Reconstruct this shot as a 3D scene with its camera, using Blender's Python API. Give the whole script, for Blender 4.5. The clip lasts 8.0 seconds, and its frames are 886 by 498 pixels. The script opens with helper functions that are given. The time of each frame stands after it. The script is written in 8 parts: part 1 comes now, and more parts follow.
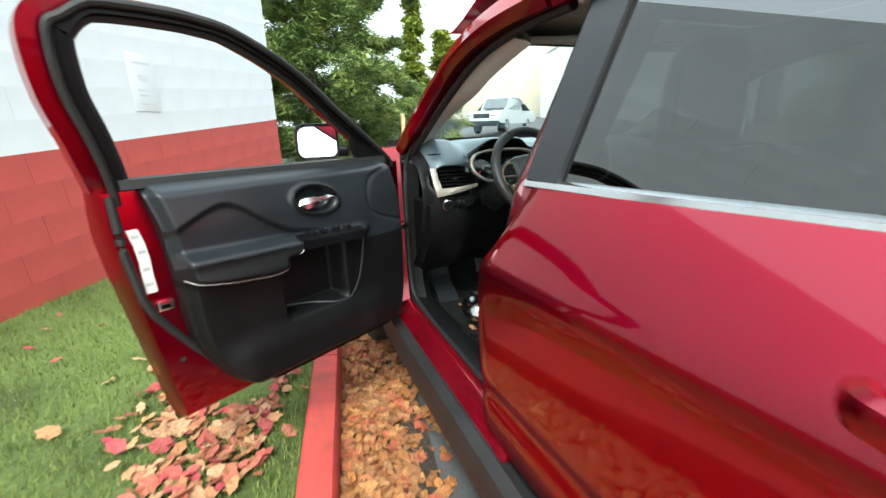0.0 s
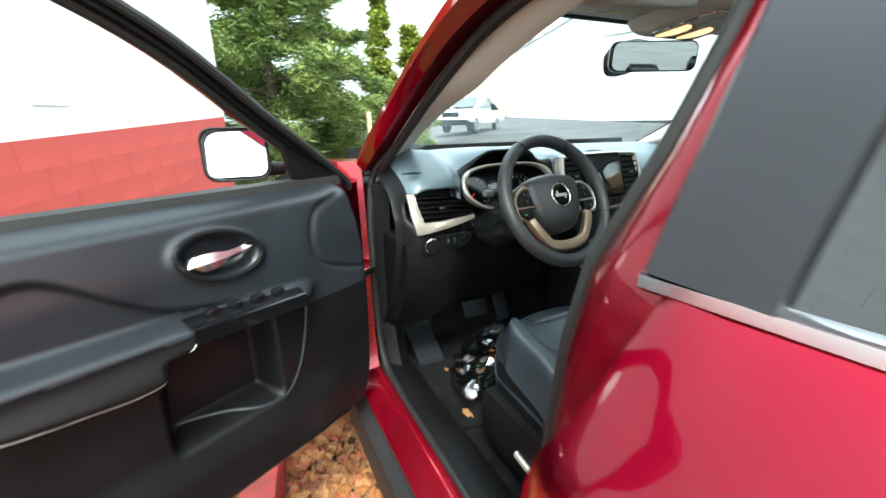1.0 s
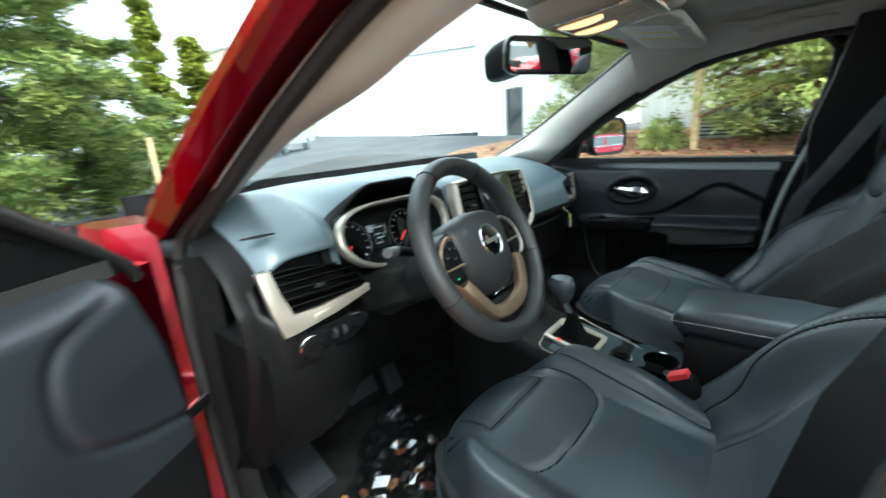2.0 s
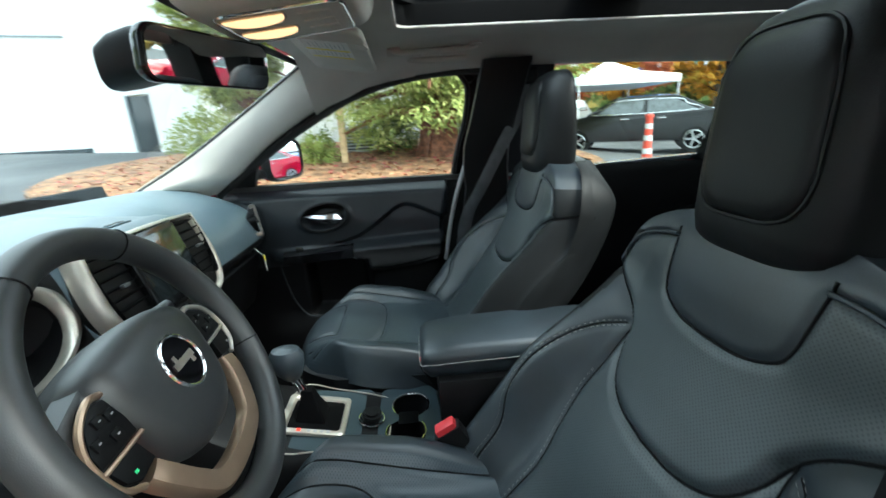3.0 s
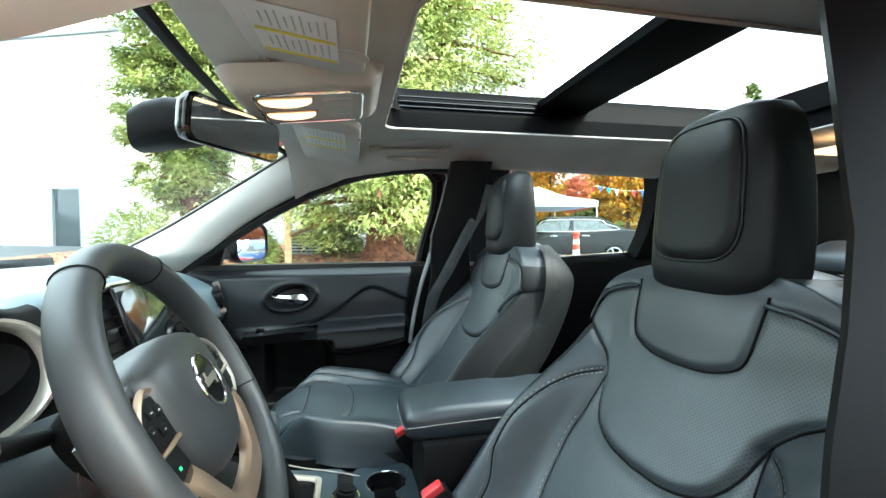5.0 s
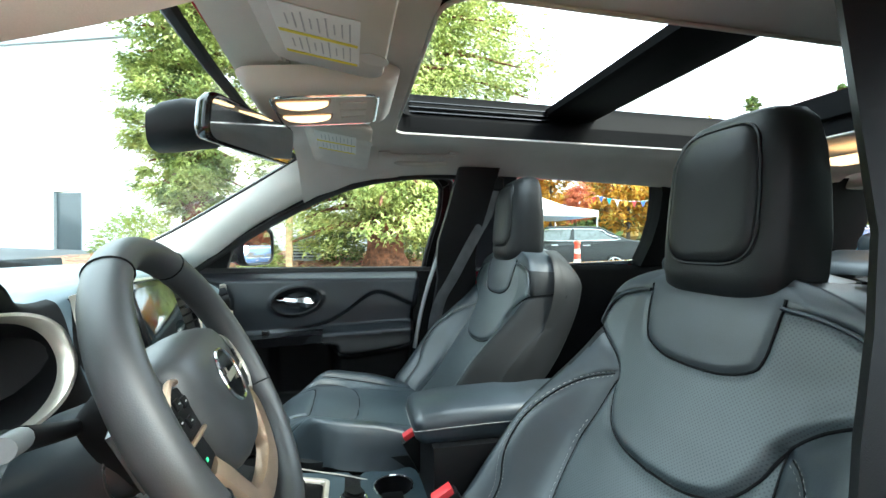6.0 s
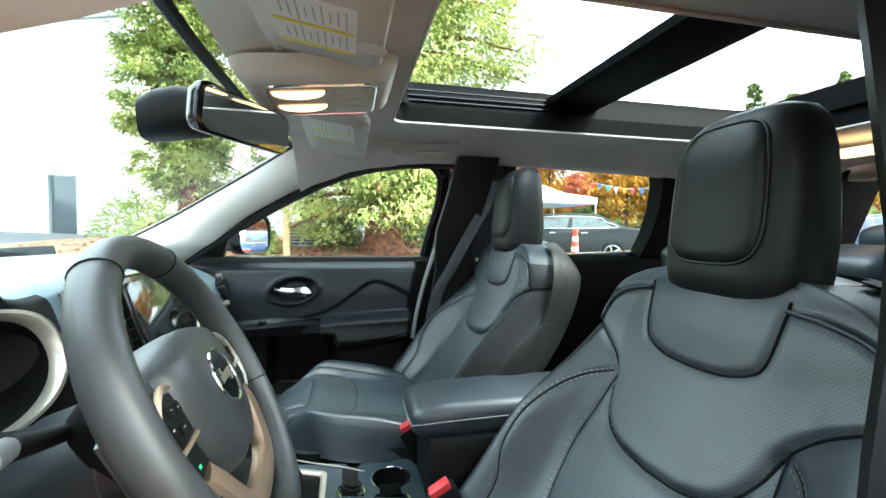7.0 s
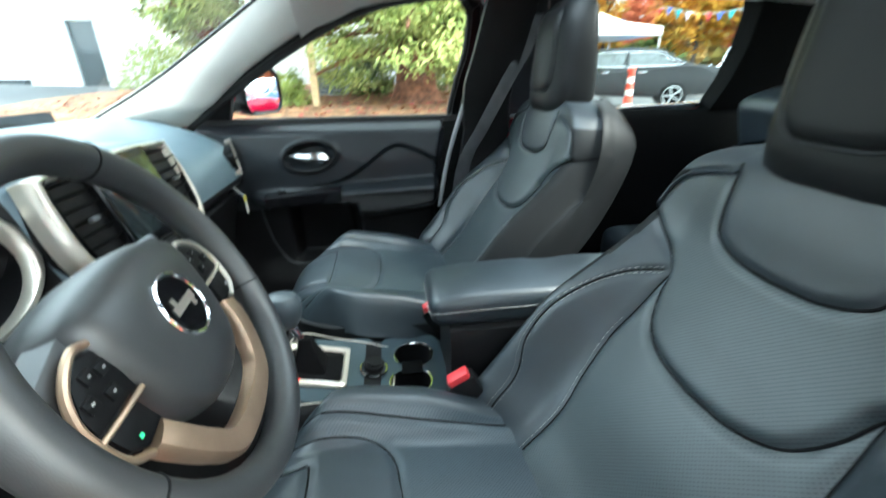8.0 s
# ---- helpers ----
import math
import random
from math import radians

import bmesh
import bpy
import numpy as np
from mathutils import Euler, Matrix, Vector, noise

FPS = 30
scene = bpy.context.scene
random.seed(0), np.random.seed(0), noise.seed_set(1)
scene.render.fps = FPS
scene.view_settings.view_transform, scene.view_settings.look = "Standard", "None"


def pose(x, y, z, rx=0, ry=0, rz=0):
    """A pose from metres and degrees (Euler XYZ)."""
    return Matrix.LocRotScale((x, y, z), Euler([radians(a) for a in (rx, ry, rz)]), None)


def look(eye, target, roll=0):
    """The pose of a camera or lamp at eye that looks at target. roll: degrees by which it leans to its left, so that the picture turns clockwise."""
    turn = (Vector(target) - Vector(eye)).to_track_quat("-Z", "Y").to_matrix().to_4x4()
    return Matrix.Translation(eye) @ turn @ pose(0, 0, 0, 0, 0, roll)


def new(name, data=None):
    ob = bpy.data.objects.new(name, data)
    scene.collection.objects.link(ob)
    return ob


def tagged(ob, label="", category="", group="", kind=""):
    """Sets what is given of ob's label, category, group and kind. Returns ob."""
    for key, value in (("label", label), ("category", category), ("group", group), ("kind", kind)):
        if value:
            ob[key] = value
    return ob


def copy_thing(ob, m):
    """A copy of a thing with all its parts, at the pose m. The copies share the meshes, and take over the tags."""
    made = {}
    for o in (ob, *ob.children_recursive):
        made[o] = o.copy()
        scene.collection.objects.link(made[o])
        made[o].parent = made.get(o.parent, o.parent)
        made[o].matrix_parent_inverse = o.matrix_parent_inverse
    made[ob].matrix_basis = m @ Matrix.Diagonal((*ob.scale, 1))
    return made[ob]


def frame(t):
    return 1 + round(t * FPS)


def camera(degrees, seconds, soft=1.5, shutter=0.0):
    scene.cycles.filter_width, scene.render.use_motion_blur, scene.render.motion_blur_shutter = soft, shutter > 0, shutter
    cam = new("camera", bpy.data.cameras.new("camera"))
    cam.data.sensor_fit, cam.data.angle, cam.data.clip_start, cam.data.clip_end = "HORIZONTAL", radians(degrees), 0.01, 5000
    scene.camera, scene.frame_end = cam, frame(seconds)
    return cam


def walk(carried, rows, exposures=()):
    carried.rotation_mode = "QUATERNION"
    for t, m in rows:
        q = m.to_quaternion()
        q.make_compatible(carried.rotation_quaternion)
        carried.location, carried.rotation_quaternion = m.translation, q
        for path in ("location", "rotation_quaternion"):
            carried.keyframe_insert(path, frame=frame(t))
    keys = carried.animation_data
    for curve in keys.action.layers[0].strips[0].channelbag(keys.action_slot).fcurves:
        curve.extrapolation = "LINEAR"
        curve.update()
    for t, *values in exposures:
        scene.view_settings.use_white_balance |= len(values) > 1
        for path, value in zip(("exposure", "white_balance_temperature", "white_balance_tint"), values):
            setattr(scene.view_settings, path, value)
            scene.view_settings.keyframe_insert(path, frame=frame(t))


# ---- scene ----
cam = camera(92.9, 8.0, shutter=0.4)
PATH = [
    (0, (-1.277, -0.956, 1.207), (-0.583, 0.833, 0.643), -1.6),
    (0.5, (-1.182, -0.675, 1.217), (-0.475, 1.113, 0.666), -0.5),
    (1, (-1.111, -0.437, 1.228), (-0.283, 1.291, 0.654), -1.0),
    (1.2, (-1.116, -0.329, 1.228), (-0.18, 1.353, 0.684), -0.9),
    (2.3, (-0.912, 0.048, 1.25), (0.734, 1.032, 0.68), -4.1),
    (2.5, (-0.854, 0.073, 1.257), (0.905, 0.822, 0.671), -3.6),
    (3, (-0.791, 0.144, 1.274), (1.126, 0.034, 0.714), -3.2),
    (3.5, (-0.84, 0.241, 1.3), (1.037, -0.016, 0.659), -2.7),
    (4, (-0.867, 0.259, 1.29), (1.046, -0.034, 0.785), -1.9),
    (4.5, (-0.861, 0.256, 1.233), (1.086, -0.137, 0.995), -0.8),
    (4.7, (-0.867, 0.251, 1.213), (1.086, -0.166, 1.105), -1.2),
    (6, (-0.869, 0.278, 1.189), (1.087, -0.141, 1.167), 0.3),
    (6.5, (-0.864, 0.282, 1.189), (1.089, -0.146, 1.157), 0.6),
    (7, (-0.856, 0.277, 1.204), (1.095, -0.152, 1.116), 0.7),
    (7.5, (-0.792, 0.247, 1.267), (1.108, -0.222, 0.858), 0.5),
    (7.8, (-0.762, 0.230, 1.255), (1.107, -0.138, 0.651), -0.9),
    (8, (-0.723, 0.218, 1.234), (1.106, -0.012, 0.461), -0.7),
]
EXPOSURES = [(0, 1.41, 6200, -4), (0.6, 1.71, 6150, -3), (1.2, 2.0, 6150, -3), (2.4, 1.9, 6000, -4), (3.6, 1.92, 6000, -4), (4.2, 2.55, 6000, -4), (5.0, 2.78, 6050, -4), (7.0, 2.82, 6050, -4), (7.6, 2.6, 6000, -4), (8, 2.8, 5950, -4)]
walk(cam, [(t, look(e, g, r)) for t, e, g, r in PATH], EXPOSURES)

# ---- light ----
world = bpy.data.worlds.new("world")
scene.world = world
world.use_nodes = True
_wn = world.node_tree.nodes
_sky = _wn.new("ShaderNodeTexSky")
_sky.sky_type, _sky.sun_disc = "NISHITA", False
_sky.sun_elevation, _sky.sun_rotation = radians(42), radians(205)
_sky.air_density, _sky.dust_density, _sky.ozone_density = 1.0, 6.0, 1.0
_mix = _wn.new("ShaderNodeMix")
_mix.data_type = "RGBA"
_mix.inputs[0].default_value = 0.72
_mix.inputs[7].default_value = (8.6, 9.2, 9.9, 1)
world.node_tree.links.new(_sky.outputs[0], _mix.inputs[6])
world.node_tree.links.new(_mix.outputs[2], _wn["Background"].inputs[0])
_wn["Background"].inputs[1].default_value = 0.15

sun = new("sun", bpy.data.lights.new("sun", "SUN"))
sun.data.energy, sun.data.angle, sun.data.color = 1.5, radians(14), (1.0, 0.96, 0.9)
sun.matrix_world = look((0, 0, 30), (8, 17, 5))


# ---- materials ----
def material(name, color, rough=0.5, metal=0.0, grain=0.0, grain_size=0.002, vary=0.15, vary_size=0.1, second=None,
             coat=0.0, spec=0.5, bump=0.2, sheen=0.0, random_tint=0.0, flake=0.0):
    """A surface with its colour varied at two scales and a fine relief. Sizes in metres."""
    m = bpy.data.materials.new(name)
    m.use_nodes = True
    nt = m.node_tree
    n, l = nt.nodes, nt.links
    b = n["Principled BSDF"]
    co = n.new("ShaderNodeTexCoord")
    big = n.new("ShaderNodeTexNoise")
    big.inputs["Scale"].default_value, big.inputs["Detail"].default_value = 1 / vary_size, 6
    fine = n.new("ShaderNodeTexNoise")
    fine.inputs["Scale"].default_value, fine.inputs["Detail"].default_value = 1 / grain_size, 3
    l.new(co.outputs["Object"], big.inputs["Vector"])
    l.new(co.outputs["Object"], fine.inputs["Vector"])
    ramp = n.new("ShaderNodeValToRGB")
    c = color
    d = second or tuple(v * (1 - vary) for v in c)
    e = tuple(min(1, v * (1 + vary)) for v in c)
    ramp.color_ramp.elements[0].position, ramp.color_ramp.elements[1].position = 0.35, 0.65
    ramp.color_ramp.elements[0].color, ramp.color_ramp.elements[1].color = (*d, 1), (*e, 1)
    l.new(big.outputs[0], ramp.inputs[0])
    mixer = n.new("ShaderNodeMix")
    mixer.data_type, mixer.blend_type = "RGBA", "MULTIPLY"
    mixer.inputs[0].default_value = min(1, vary * 1.5)
    l.new(ramp.outputs[0], mixer.inputs[6])
    l.new(fine.outputs[0], mixer.inputs[7])
    gain = n.new("ShaderNodeMix")
    gain.data_type, gain.blend_type = "RGBA", "MULTIPLY"
    gain.inputs[0].default_value = 1.0
    g = 1 + 0.5 * min(1, vary * 1.5)
    gain.inputs[7].default_value = (g, g, g, 1)
    l.new(mixer.outputs[2], gain.inputs[6])
    out = gain.outputs[2]
    if random_tint:
        info = n.new("ShaderNodeObjectInfo")
        hsv = n.new("ShaderNodeHueSaturation")
        rng = n.new("ShaderNodeMapRange")
        rng.inputs["To Min"].default_value, rng.inputs["To Max"].default_value = 1 - random_tint, 1 + random_tint
        l.new(info.outputs["Random"], rng.inputs["Value"])
        l.new(rng.outputs[0], hsv.inputs["Value"])
        l.new(out, hsv.inputs["Color"])
        out = hsv.outputs[0]
    l.new(out, b.inputs["Base Color"])
    b.inputs["Roughness"].default_value, b.inputs["Metallic"].default_value = rough, metal
    b.inputs["Specular IOR Level"].default_value = spec
    b.inputs["Coat Weight"].default_value, b.inputs["Coat Roughness"].default_value = coat, 0.04
    b.inputs["Sheen Weight"].default_value = sheen
    if grain:
        bp = n.new("ShaderNodeBump")
        bp.inputs["Strength"].default_value, bp.inputs["Distance"].default_value = bump, grain
        l.new(fine.outputs[0], bp.inputs["Height"])
        l.new(bp.outputs[0], b.inputs["Normal"])
    return m


def island_colors(name, colors, rough=0.7, noise_size=0.01, trans=0.0, clump=0.0):
    """Leaves and chips: each loose piece takes one of the colours."""
    m = bpy.data.materials.new(name)
    m.use_nodes = True
    n, l = m.node_tree.nodes, m.node_tree.links
    b = n["Principled BSDF"]
    geo = n.new("ShaderNodeNewGeometry")
    ramp = n.new("ShaderNodeValToRGB")
    ramp.color_ramp.interpolation = "LINEAR"
    el = ramp.color_ramp.elements
    while len(el) < len(colors):
        el.new(0.5)
    for i, c in enumerate(colors):
        el[i].position, el[i].color = i / (len(colors) - 1), (*c, 1)
    co = n.new("ShaderNodeTexCoord")
    if clump:
        # whole tufts lighter or darker, single leaves a little
        big = n.new("ShaderNodeTexNoise")
        big.inputs["Scale"].default_value, big.inputs["Detail"].default_value = 1 / clump, 1.5
        l.new(co.outputs["Object"], big.inputs["Vector"])
        st = n.new("ShaderNodeMath")
        st.operation = "MULTIPLY_ADD"
        st.inputs[1].default_value, st.inputs[2].default_value = 2.6, -1.0
        l.new(big.outputs[0], st.inputs[0])
        sm = n.new("ShaderNodeMath")
        sm.operation = "MULTIPLY_ADD"
        sm.inputs[1].default_value = 0.4
        l.new(geo.outputs["Random Per Island"], sm.inputs[0])
        l.new(st.outputs[0], sm.inputs[2])
        l.new(sm.outputs[0], ramp.inputs[0])
    else:
        l.new(geo.outputs["Random Per Island"], ramp.inputs[0])
    tex = n.new("ShaderNodeTexNoise")
    tex.inputs["Scale"].default_value = 1 / noise_size
    l.new(co.outputs["Object"], tex.inputs["Vector"])
    mx = n.new("ShaderNodeMix")
    mx.data_type, mx.blend_type = "RGBA", "OVERLAY"
    mx.inputs[0].default_value = 0.5
    l.new(ramp.outputs[0], mx.inputs[6])
    l.new(tex.outputs[0], mx.inputs[7])
    l.new(mx.outputs[2], b.inputs["Base Color"])
    b.inputs["Roughness"].default_value = rough
    b.inputs["Specular IOR Level"].default_value = 0.3
    if trans:
        tr = n.new("ShaderNodeBsdfTranslucent")
        l.new(mx.outputs[2], tr.inputs["Color"])
        ms = n.new("ShaderNodeMixShader")
        ms.inputs[0].default_value = trans
        l.new(b.outputs[0], ms.inputs[1])
        l.new(tr.outputs[0], ms.inputs[2])
        l.new(ms.outputs[0], n["Material Output"].inputs["Surface"])
    return m


def glass(name, tint=(1, 1, 1), rough=0.0, gloss=0.06):
    """A thin pane: it lets light straight through, tinted, and mirrors a little."""
    m = bpy.data.materials.new(name)
    m.use_nodes = True
    n, l = m.node_tree.nodes, m.node_tree.links
    n.remove(n["Principled BSDF"])
    tr = n.new("ShaderNodeBsdfTransparent")
    tr.inputs["Color"].default_value = (*tint, 1)
    gl = n.new("ShaderNodeBsdfGlossy")
    gl.inputs["Roughness"].default_value = rough
    fr = n.new("ShaderNodeLayerWeight")
    fr.inputs["Blend"].default_value = 0.5
    pw = n.new("ShaderNodeMath")
    pw.operation = "POWER"
    pw.inputs[1].default_value = 4.0
    ad = n.new("ShaderNodeMath")
    ad.operation = "MULTIPLY_ADD"
    ad.inputs[1].default_value, ad.inputs[2].default_value = 0.8, gloss
    l.new(fr.outputs["Facing"], pw.inputs[0])
    l.new(pw.outputs[0], ad.inputs[0])
    ms = n.new("ShaderNodeMixShader")
    l.new(ad.outputs[0], ms.inputs[0])
    l.new(tr.outputs[0], ms.inputs[1])
    l.new(gl.outputs[0], ms.inputs[2])
    l.new(ms.outputs[0], n["Material Output"].inputs["Surface"])
    return m


def glow(name, color, strength):
    m = bpy.data.materials.new(name)
    m.use_nodes = True
    b = m.node_tree.nodes["Principled BSDF"]
    b.inputs["Base Color"].default_value = (*color, 1)
    b.inputs["Emission Color"].default_value = (*color, 1)
    b.inputs["Emission Strength"].default_value = strength
    return m


def perforated(name, color, rough, pitch=0.0038, flat=False):
    """Leather punched with rows of small holes."""
    m = material(name, color, rough, 0, 0.0004, 0.0012, 0.2, 0.15, spec=0.65)
    n, l = m.node_tree.nodes, m.node_tree.links
    b = n["Principled BSDF"]
    uv = n.new("ShaderNodeTexCoord")
    vor = n.new("ShaderNodeTexVoronoi")
    vor.inputs["Scale"].default_value, vor.inputs["Randomness"].default_value = 1 / pitch, 0.0
    mp = n.new("ShaderNodeMapping")
    mp.inputs["Rotation"].default_value = (0, 0, radians(45)) if flat else (0, radians(45), 0)
    mp.inputs["Scale"].default_value = (1, 1, 0) if flat else (1, 0, 1)
    l.new(uv.outputs["Object"], mp.inputs["Vector"])
    l.new(mp.outputs[0], vor.inputs["Vector"])
    th = n.new("ShaderNodeMath")
    th.operation = "GREATER_THAN"
    th.inputs[1].default_value = 0.24
    l.new(vor.outputs["Distance"], th.inputs[0])
    src = b.inputs["Base Color"].links[0].from_socket
    mx = n.new("ShaderNodeMix")
    mx.data_type, mx.blend_type = "RGBA", "MULTIPLY"
    mx.inputs[0].default_value = 0.30
    l.new(src, mx.inputs[6])
    l.new(th.outputs[0], mx.inputs[7])
    l.new(mx.outputs[2], b.inputs["Base Color"])
    gl = n.new("ShaderNodeMath")
    gl.operation = "MULTIPLY_ADD"
    gl.inputs[1].default_value, gl.inputs[2].default_value = 0.25, 0.5
    l.new(th.outputs[0], gl.inputs[0])
    l.new(gl.outputs[0], b.inputs["Specular IOR Level"])
    return m


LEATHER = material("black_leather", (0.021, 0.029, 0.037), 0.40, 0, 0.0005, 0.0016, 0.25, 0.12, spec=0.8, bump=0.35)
COLUMN = material("grey_column_plastic", (0.017, 0.021, 0.024), 0.42, 0, 0.0003, 0.0009, 0.2, 0.15, bump=0.4, spec=0.5)
STALKTIP = material("grey_stalk_plastic", (0.11, 0.115, 0.12), 0.4, 0, vary=0.1, vary_size=0.05)
PERF = perforated("perforated_leather", (0.040, 0.052, 0.058), 0.42)
PERF_FLAT = perforated("perforated_cushion_leather", (0.028, 0.040, 0.050), 0.42, flat=True)
# seat leather darkened: shade on headrests and cushion skirts put into the colour
SHADELEATHER = material("shade_darkened_leather", (0.007, 0.008, 0.009), 0.47, 0, 0.0005, 0.0016, 0.25, 0.12, spec=0.4, bump=0.35)
# darker and duller than the front leather; for side faces and seat back
SIDEDARK = material("seat_side_dark", (0.008, 0.009, 0.010), 0.58, 0, 0.0005, 0.0016, 0.25, 0.12, spec=0.28, bump=0.35)
RIMLEATHER = material("wheel_leather", (0.029, 0.030, 0.032), 0.46, 0, 0.0004, 0.0012, 0.2, 0.08, bump=0.3, spec=0.85)
DECK = material("blue_grey_deck_plastic", (0.030, 0.046, 0.056), 0.34, 0, 0.0003, 0.0009, 0.15, 0.15, bump=0.3, spec=0.5)
GAITER = material("crumpled_column_gaiter", (0.016, 0.019, 0.018), 0.30, 0, 0.0006, 0.004, 0.35, 0.03, bump=0.4, spec=0.6)
GREENMARK = glow("green_symbol", (0.1, 0.8, 0.3), 0.04)
SOFT = material("soft_door_plastic", (0.015, 0.018, 0.022), 0.36, 0, 0.0004, 0.0011, 0.2, 0.2, bump=0.45, spec=0.4)
# base colour paled and blued to carry the sky's sheen on the dash top
DASH = material("dash_plastic_sky_sheen", (0.105, 0.145, 0.170), 0.38, 0, 0.0004, 0.0011, 0.12, 0.2, bump=0.3, spec=0.6)
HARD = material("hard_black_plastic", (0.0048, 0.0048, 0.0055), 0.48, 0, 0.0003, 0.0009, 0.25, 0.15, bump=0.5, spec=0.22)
GLOSSBLACK = material("gloss_black", (0.006, 0.006, 0.007), 0.08, 0, vary=0.1, vary_size=0.3)
COVERFILM = material("satin_pillar_film", (0.020, 0.021, 0.025), 0.30, 0, 0.0002, 0.001, 0.1, 0.3, spec=0.6)
RUBBER = material("black_rubber", (0.012, 0.012, 0.012), 0.65, 0, 0.0004, 0.003, 0.2, 0.1)
SATIN = material("satin_silver_trim", (0.62, 0.57, 0.50), 0.34, 0.75, 0.0001, 0.0006, 0.08, 0.05)
COPPER = material("bronze_spoke_trim", (0.52, 0.37, 0.26), 0.36, 0.8, 0.0001, 0.0006, 0.1, 0.05)
CHROME = material("chrome", (0.86, 0.86, 0.87), 0.09, 1.0, vary=0.05)
LEVER = material("dulled_chrome", (0.55, 0.55, 0.57), 0.20, 1.0, vary=0.1, vary_size=0.02)
BRUSHED = material("bright_belt_trim", (0.82, 0.83, 0.85), 0.16, 1.0, vary=0.06, vary_size=0.2)
CLOTH = material("headliner_cloth", (0.58, 0.56, 0.52), 0.95, 0, 0.0006, 0.0014, 0.1, 0.3, spec=0.15, bump=0.5)
PILLAR = material("pillar_trim", (0.56, 0.54, 0.50), 0.8, 0, 0.0004, 0.001, 0.1, 0.3, spec=0.3, bump=0.4)
VISOR = material("visor_vinyl", (0.55, 0.52, 0.47), 0.75, 0, 0.0004, 0.001, 0.1, 0.2, spec=0.3)
CARPET = material("carpet", (0.011, 0.011, 0.012), 0.98, 0, 0.004, 0.003, 0.4, 0.05, spec=0.1, bump=0.8)
RED = material("red_car_paint", (0.36, 0.002, 0.025), 0.34, 1.0, vary=0.08, vary_size=0.8, grain_size=0.0006, coat=0.85)
RED.node_tree.nodes["Principled BSDF"].inputs["Coat IOR"].default_value = 1.5
RED.node_tree.nodes["Principled BSDF"].inputs["Specular Tint"].default_value = (1.0, 0.25, 0.3, 1)
REDMATT = material("red_door_jamb", (0.26, 0.002, 0.014), 0.24, 0.6, vary=0.15, vary_size=0.2, coat=0.8)
CLADDING = material("black_cladding", (0.018, 0.018, 0.019), 0.55, 0, 0.0006, 0.0015, 0.3, 0.1, bump=0.5)
WEBBING = material("seat_belt_webbing", (0.055, 0.058, 0.062), 0.6, 0, 0.0006, 0.0012, 0.25, 0.05, bump=0.4)
MATTBLACK = material("matt_black_trim", (0.0022, 0.0022, 0.0026), 0.6, 0, 0.0003, 0.0009, 0.25, 0.15, bump=0.5, spec=0.06)
SEAMDARK = material("dark_seam", (0.004, 0.004, 0.005), 0.8, 0, vary=0.2, vary_size=0.02, spec=0.2)
GREYSEAL = material("grey_seal", (0.30, 0.31, 0.31), 0.45, 0, 0.0003, 0.002, 0.12, 0.1)
STITCH = material("grey_thread", (0.36, 0.35, 0.33), 0.8, 0, vary=0.2, vary_size=0.01)
MIRROR = material("mirror_glass", (0.82, 0.84, 0.86), 0.02, 1.0, vary=0.02)
SCREEN = material("dark_screen", (0.02, 0.026, 0.028), 0.06, 0, vary=0.1, spec=0.9)
STEELDARK = material("dark_steel_ring", (0.16, 0.165, 0.17), 0.3, 0.8, vary=0.1, vary_size=0.02)
GLASS = glass("clear_glass", (0.93, 0.97, 0.95))
SMOKED = glass("smoked_glass", (0.05, 0.06, 0.06), gloss=0.20)
TINTED = glass("tinted_glass", (0.7, 0.76, 0.72))
ROOFGLASS = glass("roof_glass", (0.88, 0.9, 0.9))
LAMPGLOW = glow("warm_map_lamp", (1.0, 0.60, 0.30), 0.45)
BRONZEWELL = material("bronze_reflector", (0.30, 0.20, 0.13), 0.35, 0.6, vary=0.2, vary_size=0.02)
NEEDLE = glow("red_needle", (1.0, 0.05, 0.03), 0.25)
DIALWHITE = glow("dial_marks", (0.45, 0.48, 0.52), 0.08)
REDPLASTIC = material("red_buckle", (0.62, 0.03, 0.04), 0.4, vary=0.1)
PAPER = material("label_paper", (0.72, 0.71, 0.68), 0.8, vary=0.06)
INK = material("label_ink", (0.42, 0.42, 0.42), 0.8, vary=0.1)
YELLOW = material("yellow_tag", (0.75, 0.62, 0.05), 0.7, vary=0.1)
FILM = glass("clear_film", (0.86, 0.88, 0.9), 0.08, 0.22)


# ---- mesh helpers ----
def mesh_ob(name, verts, faces, mat, parent=None, label="", smooth=True, mats=None, face_mats=None):
    me = bpy.data.meshes.new(name)
    me.from_pydata([tuple(v) for v in verts], [], faces)
    for m in (mats or [mat]):
        me.materials.append(m)
    if face_mats:
        me.polygons.foreach_set("material_index", face_mats)
    if smooth:
        me.polygons.foreach_set("use_smooth", [True] * len(me.polygons))
    me.update()
    ob = new(name, me)
    if parent:
        ob.parent = parent
    if label:
        ob["label"] = label
    return ob


def part(name, bm, mat, parent, label="", smooth=True, angle=40):
    """Links a bmesh as one mesh object under a thing or a part."""
    bmesh.ops.recalc_face_normals(bm, faces=bm.faces[:])
    me = bpy.data.meshes.new(name)
    if smooth:
        for e in bm.edges:
            if len(e.link_faces) == 2 and e.calc_face_angle(0) > radians(angle):
                e.smooth = False
        for f in bm.faces:
            f.smooth = True
    bm.to_mesh(me)
    bm.free()
    me.materials.append(mat)
    ob = new(name, me)
    if parent:
        ob.parent = parent
    if label:
        ob["label"] = label
    return ob


